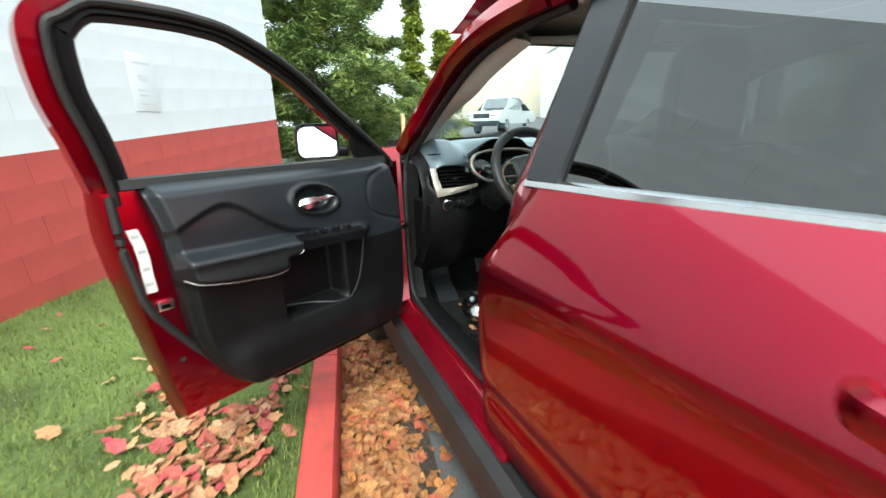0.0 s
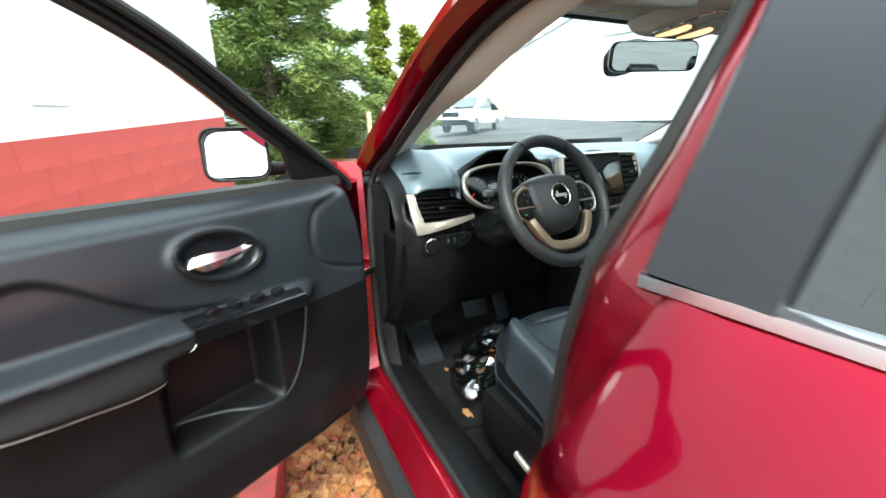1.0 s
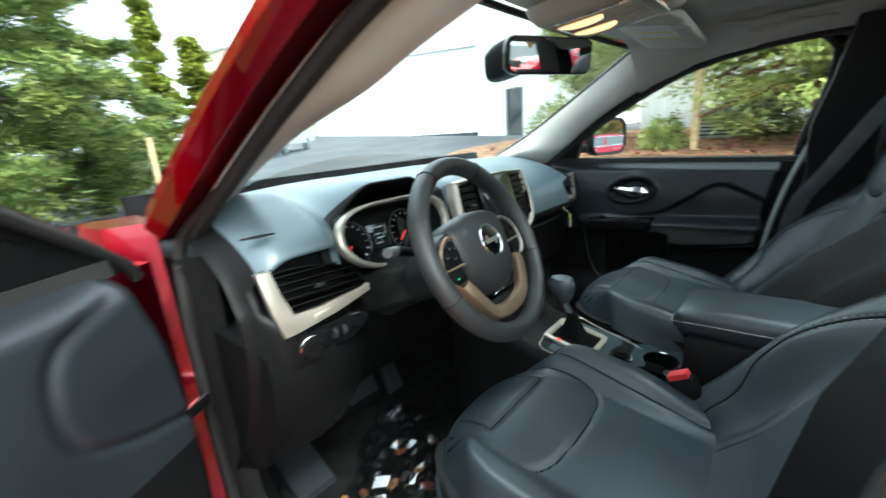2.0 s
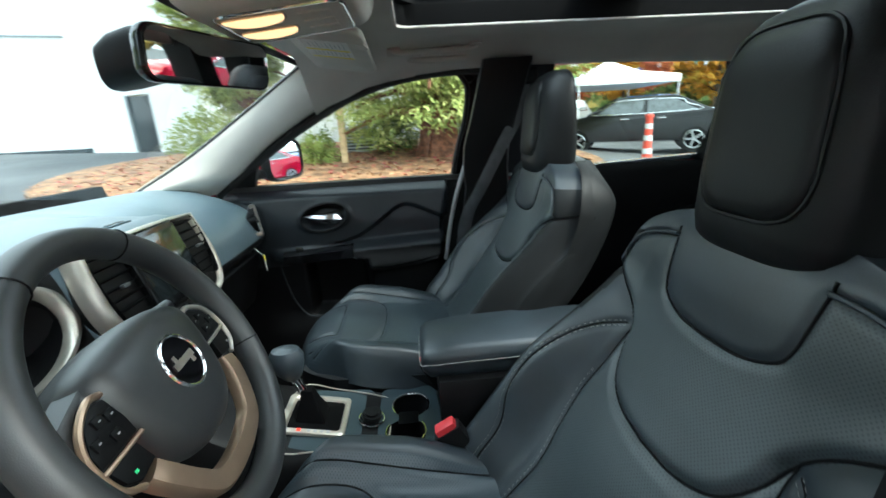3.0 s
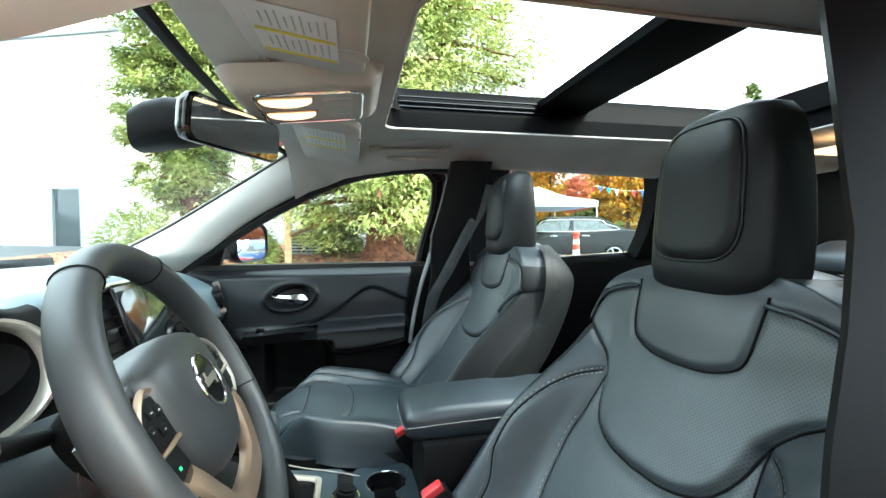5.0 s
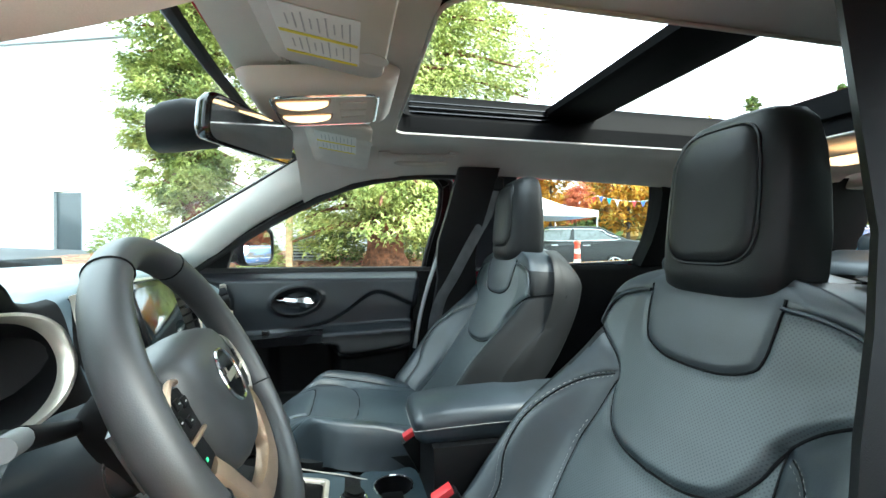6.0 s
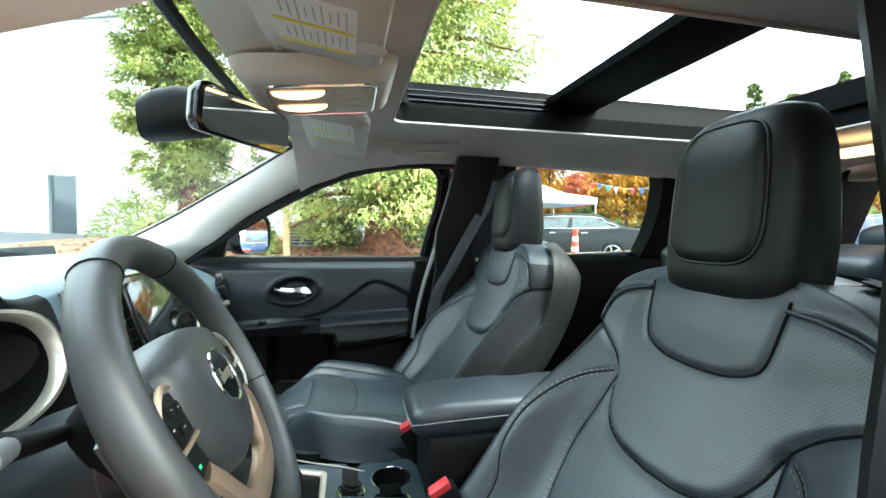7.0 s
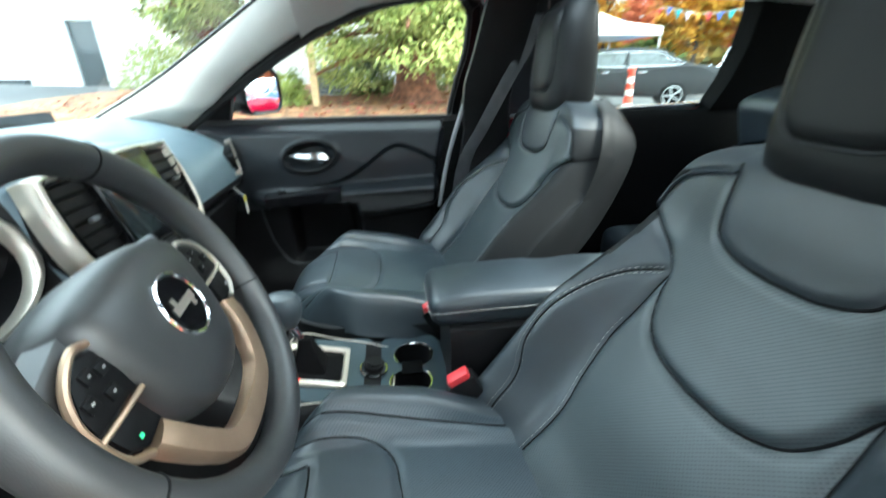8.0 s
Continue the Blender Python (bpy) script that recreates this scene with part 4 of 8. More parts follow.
    # latch and hinge strap
    jamb = spline([(0.988, 0, 1.06), (0.987, 0, 0.97), (0.986, 0, 0.88), (0.974, 0, 0.803), (0.952, 0, 0.735), (0.887, 0, 0.632), (0.801, 0, 0.528), (0.70, 0, 0.460), (0.55, 0, 0.428), (0.30, 0, 0.412), (0.06, 0, 0.415)], 6)
    add("jamb_seal", tube_bm([P(min(p.x, rear(p.z) - 0.024), 0.086, p.z) for p in jamb], 0.011, 8), RUBBER, lab="black rubber door seal on the jamb")
    # printed label strip, latch and plug on the painted jamb
    strip = [(0.958, 0.972), (0.948, 0.93), (0.944, 0.885), (0.945, 0.84), (0.943, 0.795)]
    lbl = add("jamb_label", loft_bm([[P(u + a, b, z) for a, b in ((-0.014, 0.079), (-0.014, 0.0815), (0.014, 0.0815), (0.014, 0.079))] for u, z in strip]), PAPER, lab="white printed label strip on the door jamb")
    for k, (u, z) in enumerate(((0.953, 0.952), (0.946, 0.91), (0.944, 0.862), (0.944, 0.82))):
        add("label_print", box_bm((0.018, 0.0006, 0.010), 0, dm(u, 0.0818, z)), INK, lbl)
    latch = add("latch", box_bm((0.040, 0.012, 0.030), 0.004, dm(0.918, 0.083, 0.752)), BRUSHED, lab="worn metal door latch")
    add("latch_slot", box_bm((0.022, 0.008, 0.012), 0.002, dm(0.920, 0.087, 0.750)), MATTBLACK, latch)
    add("jamb_plug", cyl_bm(0.008, 0.006, dm(0.905, 0.080, 0.575) @ pose(0, 0, 0, 90, 0, 0), 16, 0.001), RUBBER, lab="black rubber plug")
    add("hem", tube_bm([P(u, 0.040, 0.384) for u in (0.10, 0.3, 0.6, 0.92)], 0.005, 8), RED, lab="bright folded lower edge of the shell")
    add("check_strap", box_bm((0.12, 0.012, 0.022), 0.003, dm(-0.005, 0.085, 0.79)), CHROME, lab="metal door check strap")
    return d, P


driver_door, DP = door("driver_door", 1, 61, "open deep red front door with black trim and chrome lever", False, (-0.86, 0.834))
passenger_door, PP = door("passenger_door", -1, 0, "closed front door with black moulded trim and chrome lever", True, (-0.88, 0.915))


# ---- exterior mirrors, carried by the doors ----
def wing_mirror(dr, side, c, yaw, ws=1.0, hs=1.0):
    inv = Matrix.Translation(-dr.location)
    m = inv @ Matrix.Translation(c) @ pose(0, 0, 0, 0, 0, yaw)

    def outline(w, h, r=0.045):
        pts = []
        w, h, r = w * ws, h * hs, r * ws
        for cx, cz, a0 in ((w - r, h - r, 0), (-w + r, h - r, 90), (-w + r, -h + r, 180), (w - r, -h + r, 270)):
            pts += [(cx + r * math.cos(radians(a0 + 15 * i)), cz + r * math.sin(radians(a0 + 15 * i))) for i in range(7)]
        return pts
    rings = []
    for y, w, h in ((0.045, 0.098, 0.068), (0.0, 0.104, 0.073), (-0.002, 0.107, 0.077), (0.004, 0.110, 0.080), (0.03, 0.110, 0.080), (0.065, 0.098, 0.070), (0.09, 0.07, 0.05), (0.098, 0.05, 0.035)):
        rings.append([Vector((x, y, z)) for x, z in outline(w, h)])
    bm = loft_bm(rings)
    bm.transform(m)
    shell = part("mirror_shell", bm, HARD, dr, "black wing mirror housing")
    cap = loft_bm([[Vector((x, y, z)) for x, z in outline(w, h)] for y, w, h in ((0.045, 0.1085, 0.079), (0.066, 0.101, 0.073), (0.093, 0.073, 0.053), (0.102, 0.05, 0.035))])
    cap.transform(m)
    part("mirror_cap", cap, RED, shell, "deep red mirror cap")
    gl = slab_bm(outline(0.098, 0.068, 0.034), -0.002, m @ pose(0, 0.018, 0, -7 if side < 0 else -2, 0, -9 if side < 0 else -6), 0)
    part("mirror_pane", gl, MIRROR, shell, "bright mirror glass")
    arm = box_bm((0.10, 0.05, 0.035), 0.012, m @ Matrix.Translation((-side * 0.10 * ws, 0.05, -0.045)), 3)
    part("mirror_arm", arm, HARD, shell)


wing_mirror(driver_door, -1, (-1.106, 0.80, 1.158), 4, 0.74, 0.86)
wing_mirror(passenger_door, 1, (0.990, 0.655, 1.178), -20)


# ---- seats ----
SPINE = [(0.60, 0.08), (0.66, 0.055), (0.74, -0.018), (0.81, -0.072), (0.885, -0.125), (0.955, -0.165), (1.02, -0.192), (1.08, -0.206), (1.12, -0.217), (1.15, -0.232)]
HALF = [(0.60, 0.245), (0.66, 0.262), (0.75, 0.282), (0.85, 0.286), (0.95, 0.272), (1.02, 0.262), (1.08, 0.246), (1.12, 0.212), (1.14, 0.165), (1.15, 0.12)]


def half_seams():
    return {
        "patch": [(0.112, 1.16), (0.106, 1.09), (0.099, 1.05), (0.086, 1.033), (0.05, 1.021), (0.0, 1.018)],
        "vee": [(0.278, 1.052), (0.24, 1.036), (0.205, 1.018), (0.168, 0.994), (0.142, 0.965), (0.130, 0.93), (0.105, 0.898), (0.06, 0.882), (0.0, 0.878)],
        "insert": [(0.142, 0.962), (0.150, 0.90), (0.155, 0.85), (0.142, 0.79), (0.124, 0.74), (0.115, 0.66)],
        "bolster": [(0.152, 0.962), (0.19, 0.944), (0.216, 0.912), (0.233, 0.86), (0.23, 0.81), (0.205, 0.75), (0.19, 0.66)],
        "shoulder": [(0.108, 1.113), (0.15, 1.106), (0.192, 1.092), (0.216, 1.068), (0.230, 1.034)],
    }


def smooth_line(line, n=6):
    return [(p.x, p.y) for p in spline([(a, b, 0) for a, b in line], n)]


def seat(name, cx, label, side, shift=(0, 0, 0), deep=0.12, rise=0.046):
    st = thing(name, (cx, 0.15, 0.36), label, "car seat", "front seats")
    inv = Matrix.Translation(-st.location)
    seams = {k: smooth_line(l) for k, l in half_seams().items()}
    vee_poly = [(0.30, 1.2)] + seams["vee"] + [(-a, b) for a, b in reversed(seams["vee"])] + [(-0.30, 1.2)]
    patch_poly = seams["patch"] + [(-a, b) for a, b in reversed(seams["patch"])]
    ins = seams["insert"]
    collar = seams["shoulder"] + [(0.24, 0.98), (0.24, 0.80), (-0.24, 0.80), (-0.24, 0.98)] + [(-a, b) for a, b in reversed(seams["shoulder"])]

    def ins_w(z):
        return lerp(z, sorted((b, a) for a, b in ins))

    def front(x, z):
        """Depth of the front face at a lateral distance x from the middle and a height z."""
        w = smooth_lerp(z, HALF)
        y = smooth_lerp(z, SPINE)
        ax = abs(x)
        q = ax / w
        bol = 0.085 * ease(z, 0.60, 0.72) * ease(z, 1.06, 0.86)
        y += bol * ease(q, 0.52, 0.86)
        y += 0.010 * math.cos(min(1, q / 0.6) * math.pi / 2) * ease(z, 0.70, 0.85)      # full middle
        if z < 1.3:
            y += 0.004 * (1 if inside(x, z, vee_poly) else 0) * (1 - math.exp(-(line_distance(ax, z, seams["vee"]) / 0.008) ** 2))
        g = 0
        for k, dep, wid in (("patch", 0.0035, 0.005), ("vee", 0.0055, 0.0055), ("insert", 0.006, 0.006), ("bolster", 0.005, 0.005), ("shoulder", 0.005, 0.005)):
            if k == "shoulder" and inside(x, z, patch_poly):
                continue
            dd = line_distance(ax, z, seams[k])
            if dd < 0.03:
                g += dep * math.exp(-(dd / wid) ** 2)
        y -= min(g, 0.010) * ease(z, 1.128, 1.100)
        roll = ease(q, 0.86, 1.0)
        y -= 0.085 * roll ** 2
        return y

    def snap(x, z, w):
        """Moves a point of the grid onto a seam that passes close by."""
        ax, best, got = abs(x), min(0.0022, 0.85 * w / cols), None
        if ax < 0.004 or z > 1.095:
            return x, z
        for k in ("vee", "patch", "insert"):
            l = seams[k]
            for (a, b), (c, d) in zip(l, l[1:]):
                dx, dz = c - a, d - b
                u = max(0, min(1, ((ax - a) * dx + (z - b) * dz) / (dx * dx + dz * dz + 1e-12)))
                e = math.hypot(ax - a - u * dx, z - b - u * dz)
                if e < best:
                    best, got = e, (a + u * dx, b + u * dz)
        return (math.copysign(got[0], x), got[1]) if got else (x, z)

    cols = 108
    zs = [0.60 + 0.535 * i / 110 for i in range(111)] + [1.141, 1.146, 1.149]
    pts, zz = [], []
    for z in zs:
        w = smooth_lerp(z, HALF)
        row = []
        for i in range(cols + 1):
            k = 2 * i / cols - 1
            x = w * (1 - (1 - abs(k)) ** 1.15) * (1 if k > 0 else -1)
            xx, zz_ = snap(x, z, w)
            row.append(Vector((cx + xx, front(xx, zz_), zz_ - 0.01 * abs(k) ** 6)))
        pts.append(row)
    regions = {"backrest_panel": [], "shoulder_patch": [], "backrest_insert": [], "left_backrest_bolster": [], "left_backrest_side": [], "backrest_bolster": [], "backrest_side": []}
    for j in range(len(zs) - 1):
        for i in range(cols):
            c = (pts[j][i] + pts[j][i + 1] + pts[j + 1][i] + pts[j + 1][i + 1]) / 4
            x, z = c.x - cx, (zs[j] + zs[j + 1]) / 2
            if z < 1.16 and inside(x, z, patch_poly):
                r = "shoulder_patch"
            elif inside(x, z, vee_poly) and inside(x, z, collar):
                r = "backrest_panel"
            elif z < 0.96 and abs(x) < ins_w(z):
                r = "backrest_insert"
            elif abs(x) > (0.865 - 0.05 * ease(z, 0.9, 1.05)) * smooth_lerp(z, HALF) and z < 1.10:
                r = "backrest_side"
            else:
                r = "backrest_bolster"
            if x < 0 and r in ("backrest_bolster", "backrest_side"):
                r = "left_" + r
            regions[r].append((j, i))
    mats = {"backrest_panel": PERF, "shoulder_patch": LEATHER, "backrest_insert": PERF, "backrest_bolster": LEATHER, "backrest_side": SIDEDARK}
    labs = {"backrest_panel": "perforated black leather panel", "shoulder_patch": "smooth black leather patch", "backrest_insert": "perforated black leather insert", "backrest_bolster": "smooth black leather side bolster", "backrest_side": "matt black side face, darker than the front"}
    for r, cells in regions.items():
        idx, vs, fs = {}, [], []
        for j, i in cells:
            f = []
            for a, b in ((j, i), (j, i + 1), (j + 1, i + 1), (j + 1, i)):
                if (a, b) not in idx:
                    idx[a, b] = len(vs)
                    vs.append(pts[a][b] - st.location)
                f.append(idx[a, b])
            fs.append(tuple(reversed(f)))
        r = r.replace("left_", "")
        mesh_ob(r, vs, fs, mats[r], st, labs[r])
    # sides and back of the backrest
    rings = []
    for j in list(range(0, len(zs) - 1, 2)) + [len(zs) - 1]:
        z = zs[j]
        w = smooth_lerp(z, HALF)
        y = smooth_lerp(z, SPINE)
        a, b = pts[j][0], pts[j][-1]
        yb = y - 0.15 + 0.05 * ease(z, 1.05, 1.15)
        half = [(w + 0.003, (a.y + y) / 2 - 0.030), (w + 0.004, y - 0.050), (w - 0.002, y - 0.080), (w - 0.016, yb + 0.018), (w * 0.86, yb)]
        rings.append([a] + [Vector((cx - p, r, z)) for p, r in half] + [Vector((cx, yb - 0.015, z))] + [Vector((cx + p, r, z)) for p, r in reversed(half)] + [b])
    bm = loft_bm(rings, False, False)
    bm.transform(inv)
    part("backrest_shell", bm, SIDEDARK, st, "black leather seat back", angle=70)
    cap = [Vector((cx + 0.12 * math.cos(a) * 1.0, -0.30 + 0.055 * math.sin(a), 1.142)) for a in (2 * math.pi * i / 20 for i in range(20))]
    bm = loft_bm([[p + Vector((0, 0, -0.03)) for p in cap], cap, [Vector((cx, -0.30, 1.15)) + (p - Vector((cx, -0.30, 1.15))) * 0.6 + Vector((0, 0, 0.008)) for p in cap]])
    bm.transform(inv)
    part("backrest_top", bm, LEATHER, st)

    # stitching along bolsters and insert
    bm = bmesh.new()
    def stitch(line, off, side_x):
        acc = 0
        for (a, b), (c, d) in zip(line, line[1:]):
            L = math.hypot(c - a, d - b)
            n = max(1, int(L / 0.0052))
            for k in range(n):
                t0, t1 = (k + 0.15) / n, (k + 0.70) / n
                nx, nz = -(d - b) / L, (c - a) / L
                p0 = (a + (c - a) * t0 + nx * off, b + (d - b) * t0 + nz * off)
                p1 = (a + (c - a) * t1 + nx * off, b + (d - b) * t1 + nz * off)
                A = Vector((cx + side_x * p0[0], front(p0[0], p0[1]) + 0.001, p0[1]))
                B = Vector((cx + side_x * p1[0], front(p1[0], p1[1]) + 0.001, p1[1]))
                e = Vector((side_x * nx, 0, nz)) * 0.0005
                o = Vector((0, 0.0007, 0))
                vs = [bm.verts.new(p) for p in (A - e, A + e, B + e, B - e, (A + B) / 2 - e + o, (A + B) / 2 + e + o)]
                bm.faces.new((vs[0], vs[1], vs[5], vs[4]))
                bm.faces.new((vs[4], vs[5], vs[2], vs[3]))
    for sx in (-1, 1):
        stitch(seams["bolster"], 0.0038, sx)
        stitch(seams["bolster"], -0.0038, sx)
        stitch(seams["insert"][8:], 0.005, sx)
    bm.transform(inv)
    tagged(part("stitching", bm, STITCH, st, "pale grey twin stitching", smooth=False), kind="stuff")

    def fine(line):
        return [(p.x, p.y) for p in spline([(a, b, 0) for a, b in line], 2)]
    for sx in (-1, 1):
        for k, lo in (("patch", 0), ("vee", 6), ("insert", 0), ("bolster", 0)):
            pts_ = [(a, b) for a, b in fine(seams[k])[lo:] if b < 1.125 and a < smooth_lerp(b, HALF) - 0.006]
            bm = tube_bm([Vector((cx + sx * a, front(a, b) + 0.0006, b)) for a, b in pts_], 0.0019 if k in ("patch", "vee") else 0.0014, 6)
            bm.transform(inv)
            part("seam", bm, SEAMDARK, st)
    for sx in (-1, 1):
        bm = tube_bm([Vector((cx + sx * a, front(a, b) + 0.004, b)) for a, b in seams["shoulder"]], 0.0026, 6)
        bm.transform(inv)
        part("shoulder_piping", bm, LEATHER, st, "black leather piping")
    # headrest
    def sup(a, n=3.2):
        c, s = math.cos(a), math.sin(a)
        return math.copysign(abs(c) ** (2 / n), c), math.copysign(abs(s) ** (2 / n), s)
    rings = []
    HRP = ((1.112, 0.085, 0.048, -0.272), (1.117, 0.106, 0.064, -0.270), (1.132, 0.119, 0.073, -0.268), (1.155, 0.125, 0.074, -0.268), (1.20, 0.127, 0.072, -0.270), (1.26, 0.125, 0.066, -0.270), (1.31, 0.119, 0.062, -0.270), (1.345, 0.106, 0.053, -0.273), (1.364, 0.085, 0.040, -0.277), (1.374, 0.055, 0.024, -0.280), (1.376, 0.02, 0.010, -0.281))
    HRP = [(z, w * (0.90 if side > 0 else 0.865), d, yc) for z, w, d, yc in HRP]
    for z, w, d, yc in HRP:
        rings.append([Vector((cx + w * sup(a)[0], yc + d * sup(a)[1] * (1 if sup(a)[1] > 0 else deep), z)) for a in (2 * math.pi * i / 56 for i in range(56))])
    HD = Matrix.Translation((0.0 if side > 0 else -0.005, 0.0, -0.004))
    bm = loft_bm(rings)
    bm.transform(inv @ HD)
    hr = part("headrest", bm, SHADELEATHER, st, "black leather headrest with a seamed front panel", angle=60)
    loop = []
    for i in range(48):
        a = 2 * math.pi * i / 48
        c, s = sup(a, 4)
        loop.append((0.071 * c * (1 - 0.06 * s), 1.258 + 0.093 * s))

    def hr_front(x, z):
        k = lerp(z, [(r[0], r[2]) for r in HRP])
        w = lerp(z, [(r[0], r[1]) for r in HRP])
        yc = lerp(z, [(r[0], r[3]) for r in HRP])
        return yc + k * max(0, 1 - (abs(x) / w) ** 3.2) ** (1 / 3.2)
    pan = []
    for sc, off in ((1.0, -0.004), (0.985, 0.001), (0.94, 0.0045), (0.8, 0.006), (0.5, 0.0065), (0.1, 0.007)):
        pan.append([Vector((cx + x * sc, hr_front(x * sc, 1.258 + (z - 1.258) * sc) + off, 1.258 + (z - 1.258) * sc)) for x, z in loop])
    bm = loft_bm(pan)
    bm.transform(inv @ HD)
    part("headrest_panel", bm, SHADELEATHER, hr, "smooth leather headrest insert", angle=80)
    bm = tube_bm([Vector((cx + x * 1.012, hr_front(x, z) + 0.0005, 1.258 + (z - 1.258) * 1.012)) for x, z in loop], 0.0022, 6, closed=True)
    bm.transform(inv @ HD)
    part("headrest_piping", bm, SHADELEATHER, hr)
    for k in (-0.06, 0.06):
        bm = tube_bm([(cx + k, -0.275, 1.10), (cx + k, -0.277, 1.145)], 0.006, 8)
        bm.transform(inv)
        part("headrest_post", bm, CHROME, st, "metal headrest post")

    # cushion
    cush = smooth_line([(0.150, 0.50), (0.148, 0.40), (0.14, 0.28), (0.11, 0.24), (0.05, 0.228), (0.0, 0.226)])
    cush2 = smooth_line([(0.10, 0.44), (0.102, 0.38), (0.10, 0.36), (0.04, 0.352), (0, 0.352)])
    cush3 = smooth_line([(0.188, 0.50), (0.178, 0.40), (0.168, 0.28), (0.162, 0.16), (0.168, 0.02)])

    def seat_top(x, y):
        ax = abs(x)
        w = 0.240
        q = ax / w
        z = smooth_lerp(y, [(-0.06, 0.668), (0.05, 0.676), (0.15, 0.690), (0.27, 0.708), (0.36, 0.716), (0.41, 0.706), (0.445, 0.686), (0.468, 0.655), (0.478, 0.615)])
        z += rise * ease(q, 0.52, 0.80) * ease(y, 0.47, 0.36) * (0.25 + 0.75 * ease(y, 0.02, 0.20))
        z += 0.010 * math.cos(min(1, ax / 0.15) * math.pi / 2)
        if y < 0.45:
            for l, dep in ((cush, 0.006), (cush2, 0.0045), (cush3, 0.006)):
                dd = line_distance(ax, y, l)
                if dd < 0.025:
                    z -= dep * math.exp(-(dd / 0.005) ** 2)
        return z - 0.10 * ease(q, 0.86, 1.0) ** 2

    nx_, ny_ = 84, 84
    def cushion_point(s, t):
        k = 2 * s - 1
        y = -0.06 + 0.538 * (1 - (1 - t) ** 1.25)
        x = 0.240 * k
        f = ease(y, 0.22, 0.478)
        return Vector((cx + x * (1 - 0.16 * f * f), y - 0.095 * abs(k) ** 3.0 * f, seat_top(x, y))) - st.location
    v, q = grid(cushion_point, nx_, ny_)
    def on_cushion(ax, y):
        f = ease(y, 0.22, 0.478)
        k = ax / 0.240
        return Vector((ax * (1 - 0.16 * f * f), y - 0.095 * abs(k) ** 3.0 * f, seat_top(ax, y) + 0.0008))
    for sx in (-1, 1):
        for l in (cush, cush2, cush3):
            bm = tube_bm([Vector((cx + sx * p.x, p.y, p.z)) for p in [on_cushion(a, b) for a, b in l if b < 0.455]], 0.0017, 6)
            bm.transform(inv)
            part("seam", bm, SEAMDARK, st)
    fm = []
    cp = cush + [(-a, b) for a, b in reversed(cush)]
    for f in q:
        c = sum((v[i] for i in f), Vector()) / 4 + st.location
        x = c.x - cx
        fm.append(1 if abs(x) < 0.175 and not inside(x, c.y, cp) else 0)
    mesh_ob("cushion", v, q, LEATHER, st, "black leather cushion with a perforated middle", mats=[LEATHER, PERF_FLAT], face_mats=fm)
    rings = []
    for z, w, yf, yr in ((0.655, 0.238, 0.474, -0.10), (0.60, 0.240, 0.468, -0.10), (0.565, 0.235, 0.455, -0.10), (0.545, 0.222, 0.43, -0.09)):
        rings.append([Vector((cx + x, y, z)) for x, y in [(a * (1 - 0.13 * ease(b, 0.2, 0.48) ** 2), b - 0.06 * abs(a / w) ** 3 * ease(b, 0.2, 0.48)) for a, b in ring_outline(w, yf, yr, 0.09, 10)]])
    bm = loft_bm(rings)
    bm.transform(inv)
    # the darker leather paints in the shade low on the cushion
    part("cushion_side", bm, SHADELEATHER, st, "black leather cushion side", angle=50)
    bm = tube_bm([Vector((cx + x * 1.0, y, 0.604)) for x, y in [(a * (1 - 0.13 * ease(b, 0.2, 0.48) ** 2), b - 0.06 * abs(a / 0.241) ** 3 * ease(b, 0.2, 0.48)) for a, b in ring_outline(0.241, 0.471, -0.10, 0.09, 10)]], 0.004, 6, closed=True)
    bm.transform(inv)
    part("cushion_piping", bm, LEATHER, st)
    for sx in (-1, 1):
        bm = loft_bm([[Vector((cx + sx * a, y, z)) for a, z in ((0.215, 0.42), (0.253, 0.44), (0.258, 0.52), (0.247, 0.565), (0.215, 0.57))] for y in (0.36, 0.30, 0.0, -0.14)])
        bm.transform(inv)
        valance = part("seat_valance", bm, HARD, st, "black plastic seat side cover")
        if sx == side:
            for y0, y1, z0, z1 in ((0.20, 0.12, 0.500, 0.500), (0.075, 0.06, 0.49, 0.53)):
                bm = tube_bm([(cx + sx * 0.262, y0, z0), (cx + sx * 0.265, (y0 + y1) / 2, (z0 + z1) / 2), (cx + sx * 0.262, y1, z1)], 0.008, 8)
                bm.transform(inv)
                part("seat_switch", bm, SATIN, valance, "grey seat adjuster switch")
    for sx in (-0.2, 0.2):
        bm = box_bm((0.04, 0.50, 0.06), 0.008, inv @ Matrix.Translation((cx + sx, 0.14, 0.39)))
        part("seat_rail", bm, HARD, st, "dark steel seat rail")
    bm = box_bm((0.44, 0.40, 0.14), 0.02, inv @ Matrix.Translation((cx, 0.16, 0.48)))
    part("seat_frame", bm, HARD, st)
    st.location += Vector(shift)
    return st


seat("driver_seat", -0.368, "black perforated leather driver seat with pale grey stitching", -1, (0, 0, 0.004))
seat("passenger_seat", 0.362, "black leather front seat with perforated panels, beside the passenger door", 1, (0.006, 0.032, 0.024), 0.55, 0.030)

